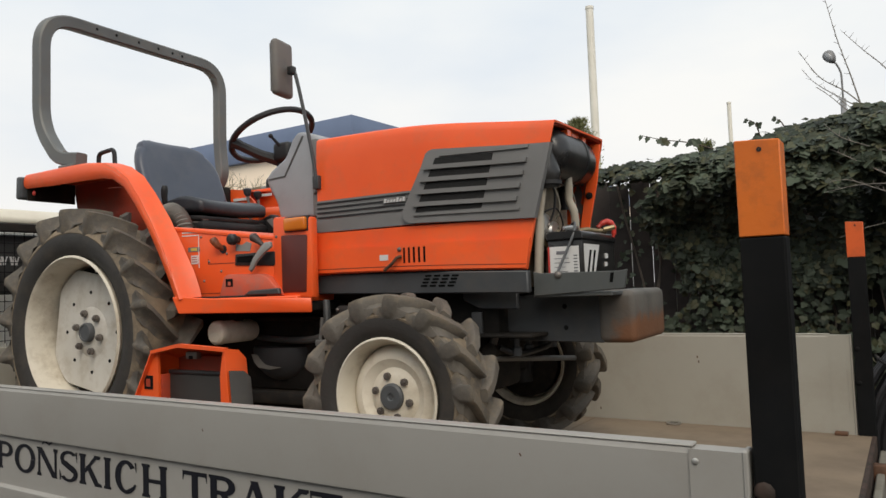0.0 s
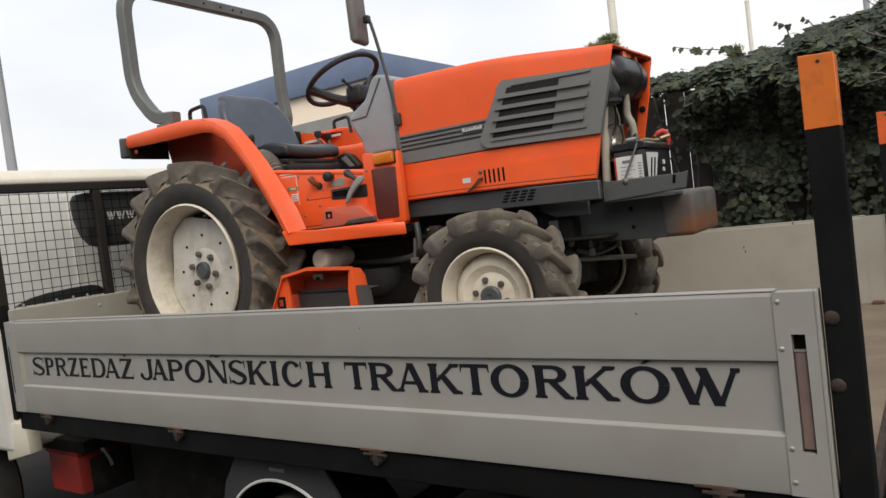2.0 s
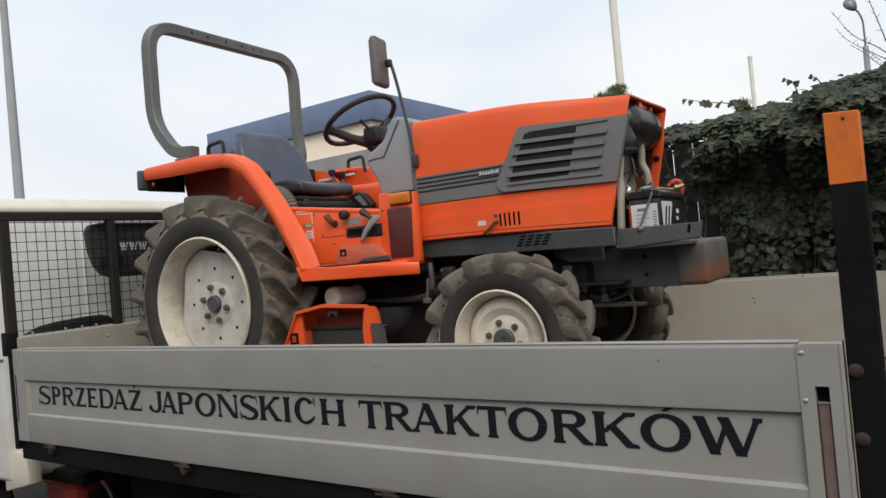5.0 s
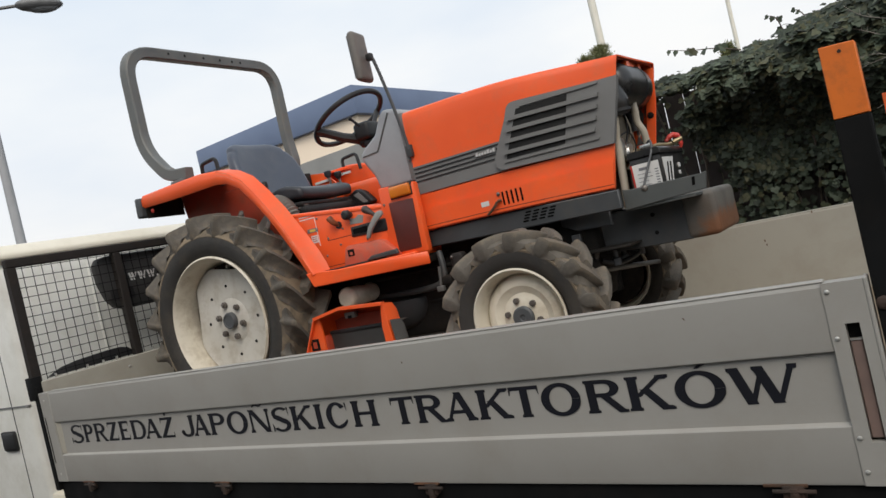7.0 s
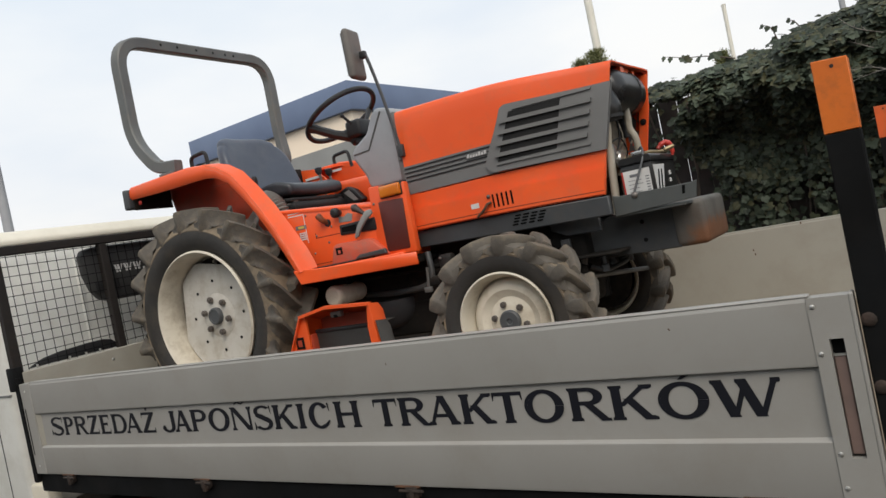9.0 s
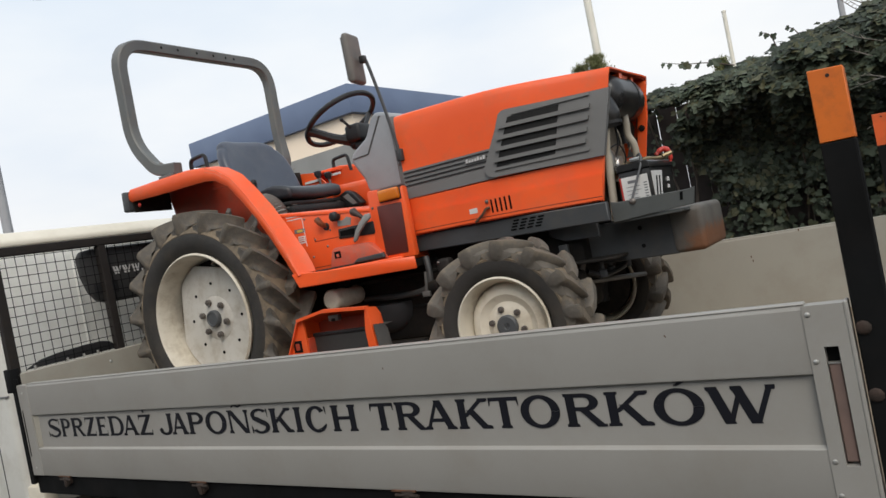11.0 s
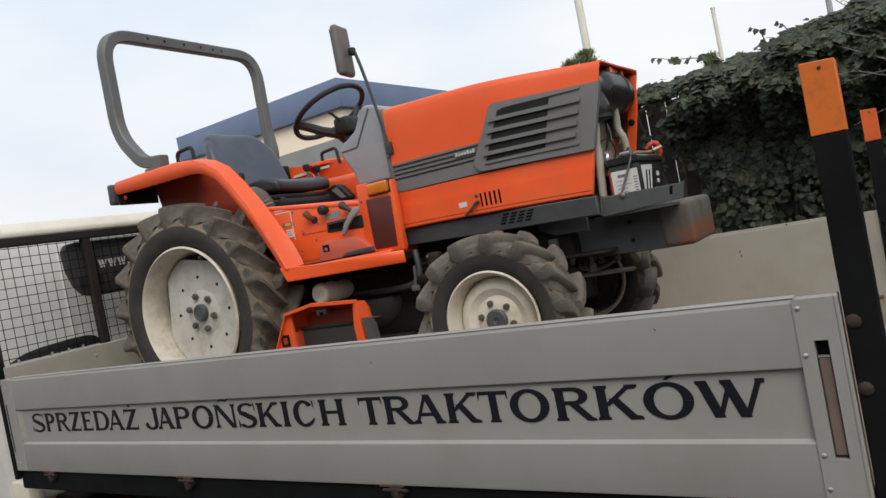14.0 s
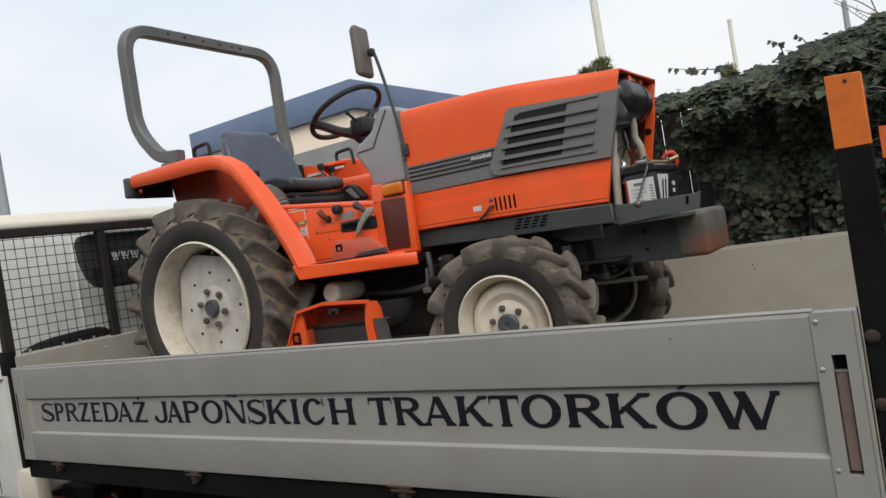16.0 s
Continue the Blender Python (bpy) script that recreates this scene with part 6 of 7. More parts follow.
def fender(s):
    bm = bmesh.new()
    rows = []
    for (ux, uz), (lx, lz), (ix, iz) in zip(UPPER, LOWER, INNER):
        mx, mz = lx + (ux - lx) * 0.62, lz + (uz - lz) * 0.62
        if ux < 0.12:
            mx, mz = lx + (ux - lx) * 0.9, lz + (uz - lz) * 0.9
        ring = [(lx, -0.546, lz), (lx + (mx - lx) * 0.25, -0.556, lz + (mz - lz) * 0.25), (mx - (mx - lx) * 0.15, -0.557, mz - (mz - lz) * 0.15), (mx, -0.550, mz), (mx + (ix - mx) * 0.06, -0.535, mz + (iz - mz) * 0.06 + 0.002), (ix, -0.490, iz), (ix - 0.010, -0.482, iz - 0.008)]
        rows.append([bm.verts.new((x, s * -y, z)) for x, y, z in ring])
    for a, b in zip(rows, rows[1:]):
        for k in range(len(a) - 1):
            bm.faces.new((a[k], a[k + 1], b[k + 1], b[k]))
    bmesh.ops.recalc_face_normals(bm, faces=bm.faces)
    bmesh.ops.solidify(bm, geom=bm.faces[:], thickness=0.006)
    f = part("fender", bm, "orange", tractor, "orange rear fender with dull scuffs", smooth=50)
    scuff_bm = bmesh.new()
    scuff_rows = []
    for (ux, uz), (lx, lz) in list(zip(UPPER, LOWER))[4:11]:
        scuff_rows.append([scuff_bm.verts.new((lx + (ux - lx) * q, s * (0.5572 - 0.002 * max(q - 0.5, 0) / 0.1), lz + (uz - lz) * q)) for q in (0.40, 0.61)])
    for a, b in zip(scuff_rows, scuff_rows[1:]):
        scuff_bm.faces.new((a[0], a[1], b[1], b[0]))
    bmesh.ops.recalc_face_normals(scuff_bm, faces=scuff_bm.faces)
    bmesh.ops.solidify(scuff_bm, geom=scuff_bm.faces[:], thickness=0.0016)
    part("scuffed_edge", scuff_bm, "scuff", f, "pale scuffs along the fender edge")
    part("fender_seam", moved(box((-0.045, -0.0008, -0.001), (0.045, 0.0008, 0.001), 0), pose(0.222, s * 0.5576, 1.062, 0, 3, 0)), "seam", f)
    inner = slab(WALL + [(0.20, 0.78), (0.0, 0.84), (-0.24, 0.88), (-0.365, 0.95), (-0.385, 1.062)], "y", *sorted((s * 0.316, s * 0.328)))
    part("inner_top", slab([(-0.400, 0.330), (-0.400, 0.488), (0.115, 0.488), (-0.06, 0.330)] if s > 0 else [(-0.400, -0.330), (-0.06, -0.330), (0.115, -0.488), (-0.400, -0.488)], "z", 1.158, 1.166), "orange", f)
    # near wall's shade is put into its colour; the far wall stays plain orange
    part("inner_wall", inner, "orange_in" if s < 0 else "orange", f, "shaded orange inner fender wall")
    if s > 0:
        part("inner_panel", slab([(x - 0.004, z - 0.006) for x, z in INNER[1:10]] + [(0.20, 0.725), (-0.395, 0.95)], "y", 0.468, 0.480), "orange", f)
    # orange wall coloured near-black for the shade inside the fender
    part("rear_wall", box((-0.400, min(s * 0.33, s * 0.545), 1.070), (-0.394, max(s * 0.33, s * 0.545), 1.158), 0), "near_black", f)
    lamp = part("tail_lamp", slab([(-0.452, 1.078), (-0.412, 1.078), (-0.402, 1.172), (-0.446, 1.177)], "y", *sorted((s * 0.500, s * 0.568)), 0.010, 3), "lamp_dark", f, "dark grey tail lamp housing")
    part("lens", box((-0.455, min(s * 0.515, s * 0.555), 1.10), (-0.447, max(s * 0.515, s * 0.555), 1.16), 0.003), "red", lamp, "red lens")
    part("fender_bolt", dome((-0.366, s * 0.535, 1.100), 0.011, (0, s, 0), 0.5), "red", f)
    ahead = 0.0 if s < 0 else 0.205
    part("grab_handle", tube(rounded_path([(-0.115 + ahead, s * 0.40, 1.17), (-0.115 + ahead, s * 0.40, 1.258 - 0.22 * ahead), (-0.01 + ahead, s * 0.40, 1.266 - 0.22 * ahead), (ahead, s * 0.40, 1.13)], 0.025, 5), 0.0095, 8), "black", f, "black grab handle")


fender(-1)
fender(1)

# -- roll bar --
half = 0.500
corners = [(-0.112, -half + 0.02, 1.222), (-0.225, -half, 1.232), (-0.366, -half, 1.394), (-0.358, -half, 1.893), (-0.375, half + 0.025, 1.898), (-0.385, half + 0.025, 1.45), (-0.362, half + 0.025, 1.285), (-0.46, half + 0.015, 1.19)]
bar = part("roll_bar", tube(rounded_path(corners, 0.15, 9), 0.028, square=True), "bar_grey", tractor, "grey square-tube roll bar", smooth=30)
for s in (-1, 1):
    part("bar_post", box((-0.16, min(s * 0.25, s * 0.31), 0.60), (-0.08, max(s * 0.25, s * 0.31), 1.18), 0.004), "near_black", bar)
    if s > 0:
        continue
    part("bar_foot", box((-0.20, s * half - 0.03, 1.175), (-0.115, s * half + 0.04, 1.20), 0.004), "bar_grey", bar)
    for k in range(2):
        part("bolt", dome((-0.20 + 0.07 * k, s * half, 1.263 - 0.018 * k), 0.010, (0, 0, 1), 0.7), "nut", bar)
for y in (-0.251, -0.148, -0.023, 0.092, 0.180, 0.242):
    part("bar_hole", lathe([(0.0005, 0.0), (0.0065, 0.0), (0.0065, 0.004), (0.0005, 0.004)], (-0.3595 - 0.0166 * (y + 0.5) + 0.0265, y, 1.895), "x", 12), "steel_black", bar)

# -- chassis, engine bay and front --
for s in (-1, 1):
    a, b = sorted((s * 0.262, s * 0.290))
    rail = part("side_frame", slab([(0.985, 0.622), (1.808, 0.603), (1.808, 0.672), (1.40, 0.685), (0.985, 0.689)], "y", a, b, 0.004, 1), "frame_grey", tractor, "dark grey side frame")
    first = None
    for i in range(4):
        for j in range(4):
            spot = Matrix.Translation((1.424 + i * 0.034 + j * 0.006, s * 0.2905, 0.6375 + j * 0.0108 - i * 0.0008))
            if first is None:
                first = part("frame_slot", slab([(0, 0), (0.003, -0.0032), (0.023, -0.0032), (0.026, 0), (0.023, 0.0032), (0.003, 0.0032)], "y", -0.0012, 0.0012), "pit", rail)
                first.matrix_basis = spot
            else:
                again(first, "frame_slot", rail, spot)
    a, b = sorted((s * 0.110, s * 0.128))
    beam = part("front_frame", slab([(1.35, 0.452), (1.985, 0.440), (1.985, 0.592), (1.35, 0.598)], "y", a, b, 0.003, 1), "frame_grey", tractor, "dark grey front frame plate")
    for x, z in ((1.86, 0.555), (1.862, 0.488)):
        part("frame_hole", dome((x, s * 0.129, z), 0.008, (0, s, 0), 0.3), "steel_black", beam)
part("frame_bracket", slab([(1.54, 0.612), (1.735, 0.606), (1.735, 0.552), (1.60, 0.556), (1.54, 0.585)], "y", -0.215, -0.195, 0.003, 1), "frame_grey", tractor, "dark bracket under the side frame")
part("frame_bracket", box((1.566, -0.212, 0.470), (1.604, -0.196, 0.545), 0.004), "frame_grey", tractor)
tray = bmesh.new()
for lo, hi in (((1.80, -0.235, 0.588), (2.050, 0.20, 0.600)), ((1.80, 0.190, 0.590), (1.94, 0.199, 0.640))):
    box(lo, hi, 0.002, 1, bm=tray)
slab([(1.806, 0.592), (2.090, 0.608), (2.100, 0.664), (2.078, 0.660), (1.830, 0.662), (1.806, 0.668)], "y", -0.2425, -0.2352, 0.002, 1, bm=tray)
tray_ob = part("battery_tray", tray, "tray_grey", tractor, "grey steel battery tray")
part("tray_slot", slab([(2.046, 0.627), (2.056, 0.627), (2.060, 0.655), (2.050, 0.655)], "y", -0.2436, -0.2412), "pit", tray_ob)
part("tray_bolt", dome((1.887, -0.243, 0.655), 0.012, (0, -1, 0), 0.7), "nut", tray_ob)
M["weight"] = material("weathered_cast_iron", (0.112, 0.105, 0.092), (0.070, 0.066, 0.058), 0.65, scale=9, bump=0.3, grain=90, dirt=(0.13, 0.062, 0.032), dirt_amount=0.22, dirt_scale=4)
weight = part("front_weight", box((1.968, -0.135, 0.440), (2.086, 0.235, 0.602), 0.020, 3), "weight", tractor, "grey cast front weight with rust stains")


def stain_corner(mat, rust, z_top, x_from):
    """Rust that has crept up from the lower front corner, with a ragged border."""
    n, l = mat.node_tree.nodes, mat.node_tree.links
    base = n["Principled BSDF"].inputs["Base Color"]
    under = base.links[0].from_socket
    co, xyz, noise = n.new("ShaderNodeTexCoord"), n.new("ShaderNodeSeparateXYZ"), n.new("ShaderNodeTexNoise")
    noise.inputs["Scale"].default_value, noise.inputs["Detail"].default_value = 22.0, 8.0
    l.new(co.outputs["Object"], xyz.inputs[0])
    l.new(co.outputs["Object"], noise.inputs["Vector"])
    high, along, times, add, cut = n.new("ShaderNodeMapRange"), n.new("ShaderNodeMapRange"), n.new("ShaderNodeMath"), n.new("ShaderNodeMath"), n.new("ShaderNodeMapRange")
    for node, lo, hi, a, b in ((high, z_top - 0.10, z_top, 1.0, 0.0), (along, x_from, x_from + 0.09, 0.0, 1.0), (cut, 0.66, 1.0, 0.0, 0.92)):
        node.inputs["From Min"].default_value, node.inputs["From Max"].default_value = lo, hi
        node.inputs["To Min"].default_value, node.inputs["To Max"].default_value = a, b
    l.new(xyz.outputs["Z"], high.inputs["Value"])
    l.new(xyz.outputs["X"], along.inputs["Value"])
    times.operation, add.operation = "MULTIPLY", "ADD"
    l.new(high.outputs["Result"], times.inputs[0])
    l.new(along.outputs["Result"], times.inputs[1])
    l.new(times.outputs[0], add.inputs[0])
    l.new(noise.outputs["Fac"], add.inputs[1])
    l.new(add.outputs[0], cut.inputs["Value"])
    mix = n.new("ShaderNodeMix")
    mix.data_type = "RGBA"
    l.new(cut.outputs["Result"], mix.inputs[0])
    l.new(under, mix.inputs[6])
    mix.inputs[7].default_value = (*rust, 1)
    l.new(mix.outputs[2], base)


stain_corner(M["weight"], (0.165, 0.066, 0.027), 0.55, 1.99)
part("engine_block", box((0.95, -0.19, 0.40), (1.66, 0.19, 0.86), 0.03), "near_black", tractor, "dark engine block")
# dark block added to keep light out from under the tractor
part("belly_casing", box((0.30, -0.02, 0.06), (1.36, 0.26, 0.40), 0.04), "near_black", tractor, "dark filler block under the belly")
bowl = bmesh.new()
bmesh.ops.create_uvsphere(bowl, u_segments=28, v_segments=14, radius=1.0)
for v in bowl.verts:
    v.co.z = min(v.co.z, 0.12)
guard = part("belly_guard", moved(bowl, Matrix.Translation((0.73, -0.20, 0.412)) @ Matrix.Diagonal((0.14, 0.085, 0.118, 1))), "guard_grey", tractor, "dark rounded guard under the belly")
part("torn_patch", slab([(0.632, 0.400), (0.662, 0.398), (0.688, 0.374), (0.725, 0.358), (0.778, 0.352), (0.728, 0.344), (0.668, 0.350), (0.645, 0.372)], "y", -0.2755, -0.250), "bellows_grey", guard, "pale crescent patch")
part("oil_sump", box((1.0, -0.17, 0.24), (1.50, 0.17, 0.42), 0.04), "near_black", tractor)
part("gearbox", box((-0.16, -0.22, 0.25), (1.05, 0.22, 0.60), 0.05), "near_black", tractor, "dark gearbox casing")
part("rear_axle", rod((0.0, -0.40, 0.508), (0.0, 0.40, 0.508), 0.085, 20), "near_black", tractor)
part("front_axle", rod((1.457, -0.42, 0.32), (1.457, 0.42, 0.32), 0.052, 16), "near_black", tractor)
part("axle_web", slab([(1.40, 0.30), (1.52, 0.30), (1.56, 0.44), (1.36, 0.44)], "y", -0.34, 0.34, 0.02, 2), "near_black", tractor)
for y in (-0.16, -0.06, 0.06, 0.15):
    part("pipe_union", lathe([(0.001, 0.40), (0.018, 0.40), (0.018, 0.425), (0.011, 0.43), (0.011, 0.455), (0.001, 0.455)], (1.70, y, 0.0), "z", 8), "hub", tractor)
part("brake_hose", tube(smooth_path([(1.66, -0.20, 0.43), (1.70, -0.15, 0.405), (1.72, 0.0, 0.41), (1.69, 0.14, 0.415), (1.60, 0.24, 0.43)], 5), 0.010, 8), "black", tractor)
part("cross_plate", box((1.55, -0.26, 0.465), (1.80, 0.26, 0.475), 0.003), "near_black", tractor)
part("axle_pivot", box((1.36, -0.11, 0.27), (1.60, 0.11, 0.47), 0.03), "near_black", tractor)
for s in (-1, 1):
    part("knuckle", rod((1.457, s * 0.38, 0.24), (1.457, s * 0.38, 0.44), 0.055, 16), "near_black", tractor)
part("tie_rod", rod((1.630, -0.30, 0.404), (1.690, 0.42, 0.332), 0.0105, 10), "rod_grey", tractor, "grey steering rod")
part("lower_link", box((0.15, -0.30, 0.22), (0.95, -0.26, 0.27), 0.01), "near_black", tractor)
part("lower_link", box((0.15, 0.26, 0.22), (0.95, 0.30, 0.27), 0.01), "near_black", tractor)
part("steering_cylinder", rod((1.63, -0.22, 0.420), (1.63, 0.20, 0.420), 0.026, 14), "near_black", tractor)
for y in (-0.20, 0.0, 0.16):
    part("hose_fitting", rod((1.63, y, 0.42), (1.645, y, 0.468), 0.014, 8), "nut", tractor)
part("bent_pipe", tube(smooth_path([(1.030, -0.30, 0.60), (1.040, -0.31, 0.53), (1.030, -0.31, 0.485), (0.97, -0.30, 0.462), (0.80, -0.26, 0.455), (0.62, -0.22, 0.46)], 6), 0.013, 10), "frame_grey", tractor, "dark bent exhaust pipe")
part("pipe_bracket", tube([(1.030, -0.325, 0.540), (1.026, -0.326, 0.495), (1.016, -0.325, 0.450)], 0.0065, 8), "rod_grey", tractor, "grey pipe bracket")
part("bracket_plate", box((1.000, -0.332, 0.440), (1.036, -0.318, 0.462), 0.003), "rod_grey", tractor)
part("side_casting", box((1.082, -0.318, 0.500), (1.142, -0.270, 0.580), 0.014, 3), "brown_black", tractor, "dark brown casting behind the bent pipe")
for x, z in ((1.095, 0.566), (1.128, 0.514)):
    part("casting_bolt", dome((x, -0.319, z), 0.007, (0, -1, 0), 0.8), "nut", tractor)
part("pipe_flange", box((1.02, -0.325, 0.46), (1.075, -0.285, 0.50), 0.008), "near_black", tractor)
part("linkage_rod", rod((0.60, -0.24, 0.535), (1.10, -0.26, 0.535), 0.010), "near_black", tractor)
part("linkage_rod", rod((0.70, -0.20, 0.40), (1.36, -0.24, 0.385), 0.011), "near_black", tractor)
part("under_plate", box((0.55, -0.36, 0.566), (1.01, 0.36, 0.598), 0.008), "near_black", tractor)
filt = part("white_canister", lathe([(0.001, -0.428), (0.034, -0.427), (0.041, -0.421), (0.043, -0.410), (0.0425, -0.250), (0.038, -0.236), (0.001, -0.232)], (0.600, 0.0, 0.493), "y", 32), "canister", tractor, "yellowed white plastic cylinder under the step")
part("canister_cap", lathe([(0.044, -0.420), (0.0452, -0.418), (0.0452, -0.396), (0.044, -0.394)], (0.600, 0.0, 0.493), "y", 32), "canister", filt)
part("canister_bracket", box((0.58, -0.34, 0.530), (0.62, -0.30, 0.60), 0.003), "near_black", filt)

# engine bay behind the missing nose
part("radiator", box((1.70, -0.165, 0.62), (1.745, 0.165, 1.03), 0.008), "radiator", tractor, "dusty radiator core")
part("fan_shroud", slab([(-0.060, 0.74), (0.150, 0.74), (0.150, 0.985), (-0.020, 0.985), (-0.060, 0.93)], "x", 1.772, 1.780, 0.002, 1), "shroud", tractor, "dusty tan fan shroud")
part("radiator_frame", strips([((1.740, -0.175, 0.62), (1.756, -0.155, 1.04)), ((1.740, 0.155, 0.62), (1.756, 0.175, 1.04)), ((1.740, -0.175, 1.02), (1.756, 0.175, 1.04)), ((1.745, -0.03, 0.62), (1.757, -0.015, 1.04)), ((1.745, 0.045, 0.62), (1.757, 0.055, 1.04))]), "near_black", tractor)
clean = part("air_cleaner", lathe([(0.001, -0.185), (0.050, -0.183), (0.066, -0.172), (0.080, -0.150), (0.086, -0.125), (0.087, 0.02), (0.089, 0.025), (0.089, 0.055), (0.086, 0.06), (0.085, 0.120), (0.079, 0.148), (0.064, 0.168), (0.040, 0.180), (0.001, 0.184)], (1.815, 0.010, 1.052), "y", 40), "gloss_black", tractor, "black air cleaner drum")
part("clip_band", lathe([(0.090, 0.030), (0.0915, 0.030), (0.0915, 0.048), (0.090, 0.048)], (1.815, 0.010, 1.052), "y", 40), "black", clean)
elbow = part("intake_elbow", tube(smooth_path([(1.812, -0.120, 1.060), (1.820, -0.152, 1.052), (1.832, -0.168, 1.020), (1.836, -0.166, 0.975), (1.836, -0.160, 0.935)], 6), [0.040 + 0.004 * math.sin(i * 0.45) for i in range(25)], 18), "gloss_black", clean, "black rubber intake elbow")
part("elbow_clamp", lathe([(0.040, 0.0), (0.0445, 0.001), (0.0445, 0.013), (0.040, 0.014)], (1.836, -0.161, 0.942), "z", 22), "black", elbow)
part("breather_boss", dome((1.862, -0.150, 1.060), 0.013, (0.8, -0.5, 0.2), 0.7), "gloss_black", elbow)
part("dark_duct", tube([(1.800, 0.085, 0.985), (1.802, 0.085, 0.93), (1.802, 0.087, 0.885)], 0.021, 14), "black", tractor, "dark rubber duct under the drum")
part("coolant_hose", tube(smooth_path([(1.852, -0.02, 0.985), (1.853, -0.02, 0.945), (1.852, -0.02, 0.905), (1.866, -0.02, 0.870), (1.868, -0.015, 0.835), (1.866, -0.01, 0.795)], 6), 0.0135, 12), "hose", tractor, "grey-beige coolant hose")
part("front_stay", rod((1.796, -0.182, 0.60), (1.812, -0.182, 0.84), 0.015, 12), "hose", tractor, "beige front stay")
part("stay", rod((1.812, -0.182, 0.84), (1.838, -0.182, 1.0), 0.011, 12), "hose", tractor)
horn = part("horn", lathe([(0.001, 0.0), (0.040, 0.0), (0.046, 0.012), (0.040, 0.022), (0.012, 0.030), (0.001, 0.030)], (1.790, -0.125, 0.815), "x", 28), "chrome", tractor, "round metal horn")
part("horn_centre", dome((1.822, -0.125, 0.815), 0.014, (1, 0, 0), 0.6), "nut", horn)
part("alternator", lathe([(0.001, 0.0), (0.050, 0.002), (0.055, 0.012), (0.055, 0.060), (0.048, 0.070), (0.001, 0.072)], (1.735, -0.110, 0.795), "x", 28), "brass", tractor, "dull brass-coloured pulley housing")
part("pulley", lathe([(0.014, 0.070), (0.034, 0.072), (0.036, 0.080), (0.028, 0.086), (0.036, 0.092), (0.034, 0.100), (0.001, 0.102), (0.001, 0.070)], (1.735, -0.110, 0.795), "x", 28), "chrome", tractor)
for k, (y0, z0, y1, z1) in enumerate(((-0.15, 0.93, -0.05, 0.84), (-0.13, 0.86, -0.03, 0.79), (-0.02, 0.95, 0.10, 0.86), (0.05, 0.78, 0.13, 0.70))):
    part("wire", tube(smooth_path([(1.80, y0, z0), (1.825, y0 * 0.6 + y1 * 0.4 + 0.02, z0 + 0.015), (1.83, y1, (z0 + z1) / 2), (1.81, y1 + 0.01, z1)], 6), 0.003, 6), "black" if k % 2 else "hose", tractor)
part("brass_union", rod((1.835, -0.035, 0.800), (1.885, -0.035, 0.806), 0.008, 8), "brass", tractor, "brass pipe union")
part("brass_union", rod((1.955, 0.01, 0.800), (1.985, 0.03, 0.808), 0.008, 8), "brass", tractor)
part("black_cable", tube(smooth_path([(1.81, -0.175, 0.93), (1.83, -0.155, 0.955), (1.84, -0.12, 0.93), (1.835, -0.115, 0.87), (1.82, -0.12, 0.83)], 6), 0.004, 6), "black", tractor)
stay = part("nose_stay", slab([(1.800, 0.700), (1.826, 0.700), (1.853, 0.845), (1.886, 0.990), (1.902, 1.118), (1.866, 1.122), (1.842, 0.975), (1.816, 0.840)], "y", 0.184, 0.192, 0.002, 1), "orange", tractor, "orange nose stay")
part("stay_bolt", lathe([(0.001, -0.009), (0.007, -0.009), (0.008, -0.004), (0.013, -0.003), (0.013, 0.0), (0.001, 0.0)], (1.853, 0.184, 0.938), "y", 16), "near_black", stay, "dark washer and bolt")
bat = part("battery", box((1.842, -0.205, 0.601), (1.954, 0.120, 0.775), 0.005, 2), "gloss_black", tractor, "black battery with white label")
part("battery_lid", slab([(1.839, 0.764), (1.957, 0.764), (1.957, 0.782), (1.948, 0.789), (1.850, 0.789), (1.839, 0.782)], "y", -0.208, 0.123, 0.002, 1), "gloss_black", bat)
part("lid_groove", box((1.8385, -0.2086, 0.7605), (1.9575, 0.1236, 0.7635), 0), "pit", bat)
part("side_label", box((1.850, -0.2085, 0.606), (1.944, -0.2055, 0.742), 0), "label", bat, "white printed label")
part("label_edge", box((1.8435, -0.209, 0.606), (1.850, -0.2062, 0.742), 0), "red", bat)
for k in range(11):
    part("print_bar", box((1.927, -0.2092, 0.616 + 0.0095 * k), (1.939, -0.2088, 0.6195 + 0.0095 * k), 0), "ink", bat)
for k, (a, b, h) in enumerate(((1.872, 1.908, 0.010), (1.864, 1.912, 0.0018), (1.864, 1.916, 0.0018), (1.864, 1.900, 0.0018), (1.864, 1.908, 0.0018), (1.864, 1.912, 0.0018), (1.864, 1.918, 0.0018), (1.864, 1.898, 0.0018))):
    part("print_bar", box((a, -0.2095, 0.718 - 0.0135 * k), (b, -0.2088, 0.718 - 0.0135 * k + h), 0), "ink", bat)
part("front_label", slab([(-0.190, 0.616), (-0.120, 0.616), (-0.045, 0.748), (-0.190, 0.748)], "x", 1.9545, 1.9565), "label", bat, "slanted white mark")
for a in (-0.168, -0.128):
    part("front_mark", slab([(a - 0.012, 0.645), (a + 0.004, 0.645), (a + 0.042, 0.730), (a + 0.026, 0.730)], "x", 1.9567, 1.9577), "pit", bat)
for y, z, w, h in ((0.010, 0.706, 0.030, 0.016), (0.004, 0.680, 0.026, 0.014), (-0.070, 0.640, 0.110, 0.012), (-0.080, 0.616, 0.120, 0.012)):
    part("front_mark", box((1.9545, y, z), (1.9565, y + w, z + h), 0), "label", bat)
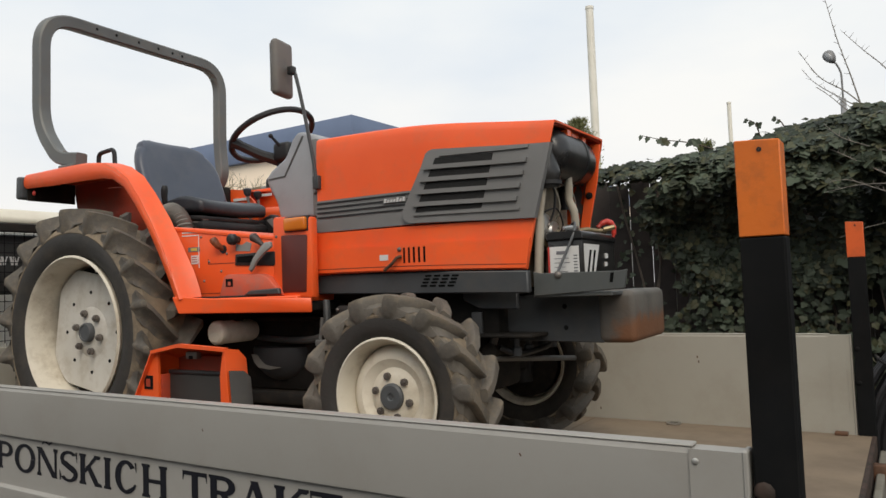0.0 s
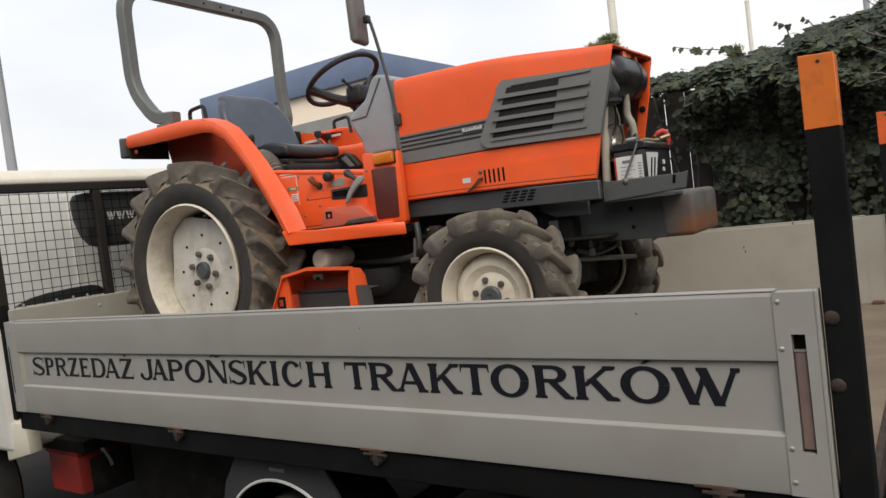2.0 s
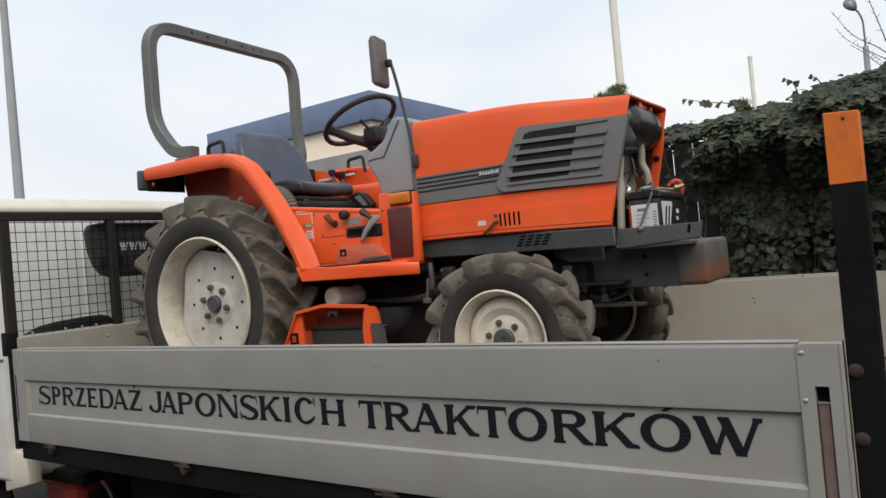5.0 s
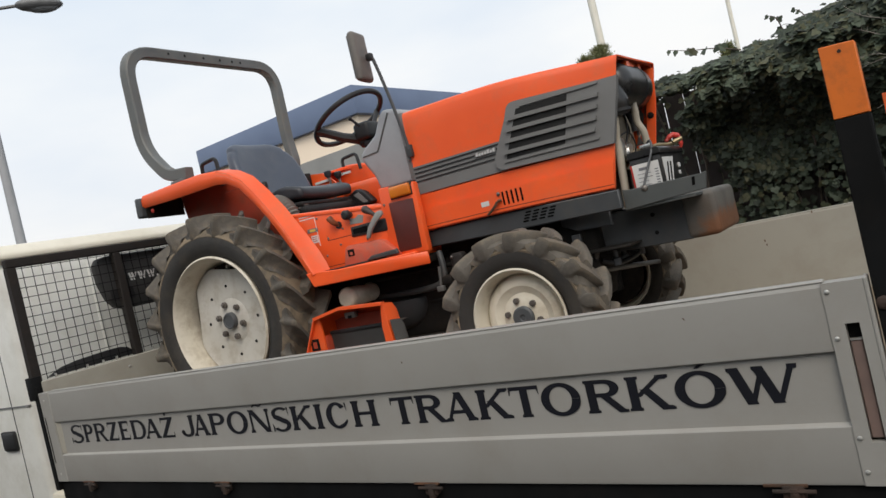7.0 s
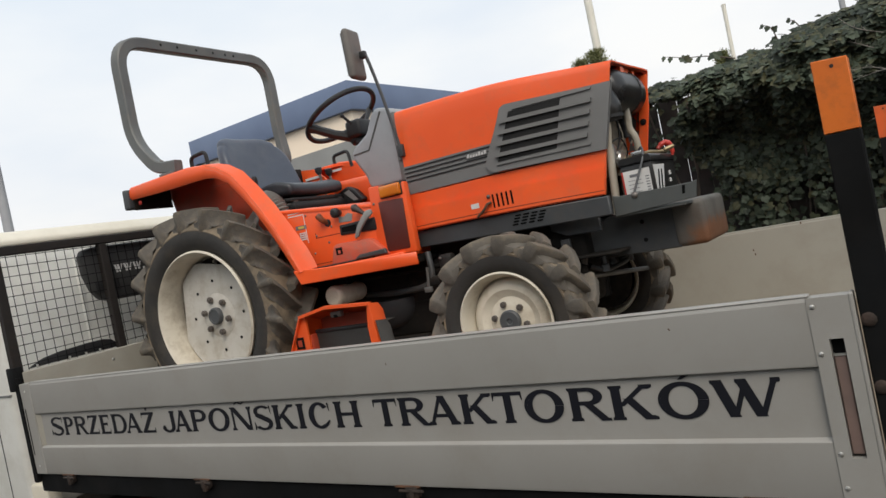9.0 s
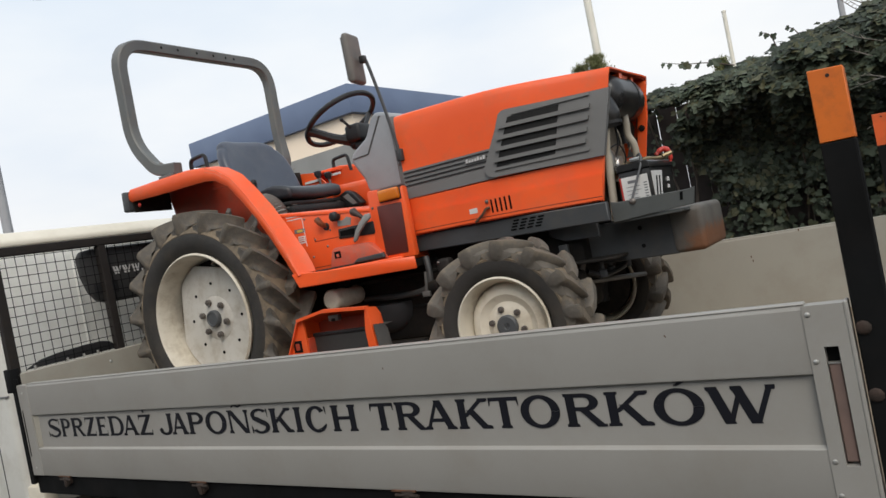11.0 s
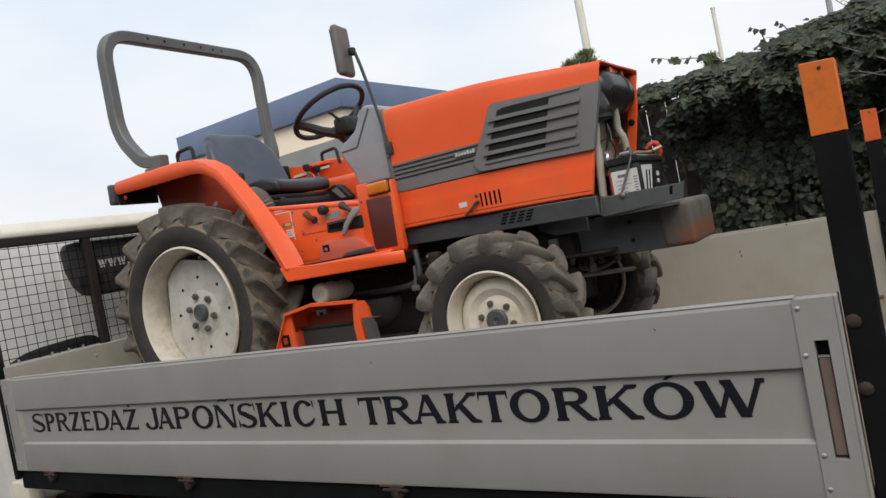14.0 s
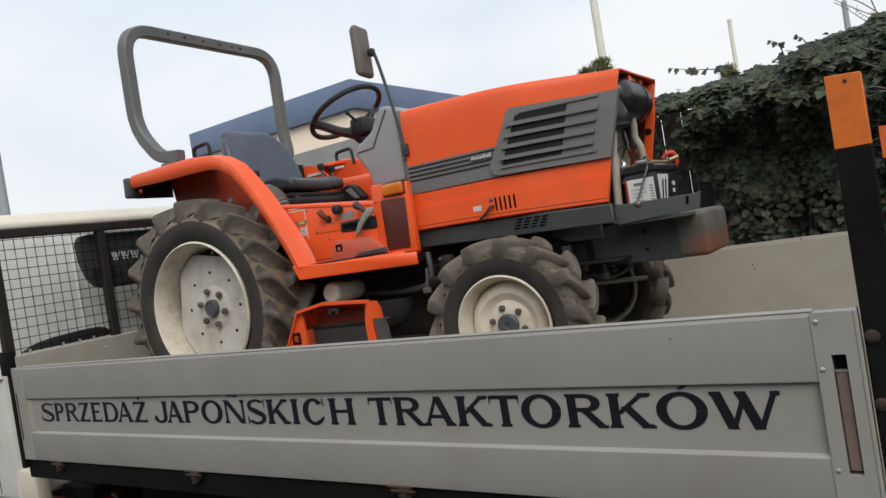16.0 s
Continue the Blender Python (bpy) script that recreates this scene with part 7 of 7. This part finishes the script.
for x, y in ((1.900, -0.150), (1.905, 0.070)):
    part("terminal", rod((x, y, 0.787), (x, y, 0.811), 0.010), "nut", bat)
part("red_clamp", tube(smooth_path([(1.916, 0.068, 0.812), (1.934, 0.080, 0.829), (1.952, 0.092, 0.828), (1.963, 0.098, 0.806), (1.960, 0.096, 0.778)], 5), [0.0065 + 0.0045 * math.sin(i * 0.17) + 0.0012 * math.sin(i * 1.9) for i in range(21)], 10), "red", bat, "red terminal boot")
part("brass_bolt", tube(smooth_path([(1.862, 0.010, 0.801), (1.888, 0.035, 0.806), (1.905, 0.060, 0.803), (1.940, 0.085, 0.800)], 5), 0.0085, 10), "brass", bat, "tarnished brass terminal clamp")
part("earth_cable", tube(smooth_path([(1.900, -0.150, 0.806), (1.922, -0.172, 0.816), (1.930, -0.205, 0.782), (1.908, -0.225, 0.72), (1.888, -0.244, 0.665)], 6), 0.0042, 6), "hub", bat, "grey earth cable")
part("clamp", box((1.878, -0.168, 0.793), (1.922, -0.134, 0.808), 0.004), "chrome", bat)


# ---- removed nose cover on the bed ----
nose = thing("tractor_nose_cover", (-1.645, 0.30, FLOOR - 0.010), 0, "removed orange tractor nose cover with black mesh, standing on the bed", "nose cover")


def nose_ring(y, shrink, top):
    return [(-0.285 + shrink, y, 0.0), (-0.198 + shrink, y, 0.33), (-0.112 + shrink, y, top - 0.012), (0.02, y, top + 0.010), (0.222 - shrink, y, top), (0.268 - shrink, y, 0.0)]


shell_bm = bmesh.new()
vs = [[shell_bm.verts.new(p) for p in r] for r in (nose_ring(0.0, 0.0, 0.482), nose_ring(0.055, 0.004, 0.474), nose_ring(0.105, 0.03, 0.445))]
for a, b in zip(vs, vs[1:]):
    for k in range(5):
        shell_bm.faces.new((a[k], a[k + 1], b[k + 1], b[k]))
shell_bm.faces.new(vs[-1])
bmesh.ops.recalc_face_normals(shell_bm, faces=shell_bm.faces)
bmesh.ops.solidify(shell_bm, geom=shell_bm.faces[:], thickness=0.005)
shell = part("cover_shell", shell_bm, "orange", nose, "orange painted shell")
part("left_flange", slab([(-0.285, 0.0), (-0.198, 0.33), (-0.112, 0.470), (-0.096, 0.472), (-0.093, 0.40), (-0.096, 0.30), (-0.096, 0.0)], "y", 0.012, 0.020), "orange", shell)
part("right_flange", slab([(0.209, 0.476), (0.220, 0.478), (0.264, 0.0), (0.205, 0.0), (0.196, 0.405)], "y", 0.004, 0.012), "orange", shell)
part("top_flange", slab([(-0.112, 0.472), (0.02, 0.494), (0.223, 0.484), (0.221, 0.474), (0.02, 0.483), (-0.108, 0.462)], "y", -0.004, 0.012), "orange", shell)
M["mesh"] = material("black_perforated_mesh", (0.016, 0.015, 0.014), (0.045, 0.042, 0.038), 0.6, scale=260, bump=0.6, grain=300)
part("mesh_grille", box((-0.096, 0.050, 0.01), (0.204, 0.060, 0.405), 0.004), "mesh", nose, "black mesh grille")
part("grille_bar", box((-0.092, 0.045, 0.398), (0.204, 0.062, 0.410), 0.003), "black", nose)
part("grille_side", box((-0.098, 0.021, 0.0), (-0.089, 0.075, 0.398), 0.003), "orange_in", nose)
part("inner_back", box((-0.085, 0.080, 0.405), (0.185, 0.086, 0.450), 0), "orange_in", nose, "darker red-brown inside of the shell")
latch = part("latch_plate", box((0.012, 0.030, 0.446), (0.062, 0.050, 0.468), 0.004), "nut", nose, "small steel latch plate")
part("latch_slot", box((0.028, 0.0285, 0.446), (0.046, 0.0315, 0.456), 0.001, 1), "pit", latch)
part("lamp_cutout", box((-0.162, 0.0095, 0.352), (-0.120, 0.0125, 0.394), 0.001, 1), "steel_black", nose)
part("cutout_rim", box((-0.150, 0.0075, 0.360), (-0.130, 0.0098, 0.384), 0.001, 1), "orange_in", nose)
trim_bm = bmesh.new()
trim_rows = []
for y, shrink, top in ((0.002, 0.0, 0.482), (0.055, 0.004, 0.474), (0.100, 0.028, 0.446)):
    trim_rows.append([trim_bm.verts.new((0.2755 - shrink - 0.046 * f, y, 0.004 + f * top)) for f in (0.0, 0.42, 0.865)])
for a, b in zip(trim_rows, trim_rows[1:]):
    for k in range(2):
        trim_bm.faces.new((a[k], b[k], b[k + 1], a[k + 1]))
bmesh.ops.recalc_face_normals(trim_bm, faces=trim_bm.faces)
bmesh.ops.solidify(trim_bm, geom=trim_bm.faces[:], thickness=-0.005)
part("side_trim", trim_bm, "trim_dark", nose, "dark grey side trim")
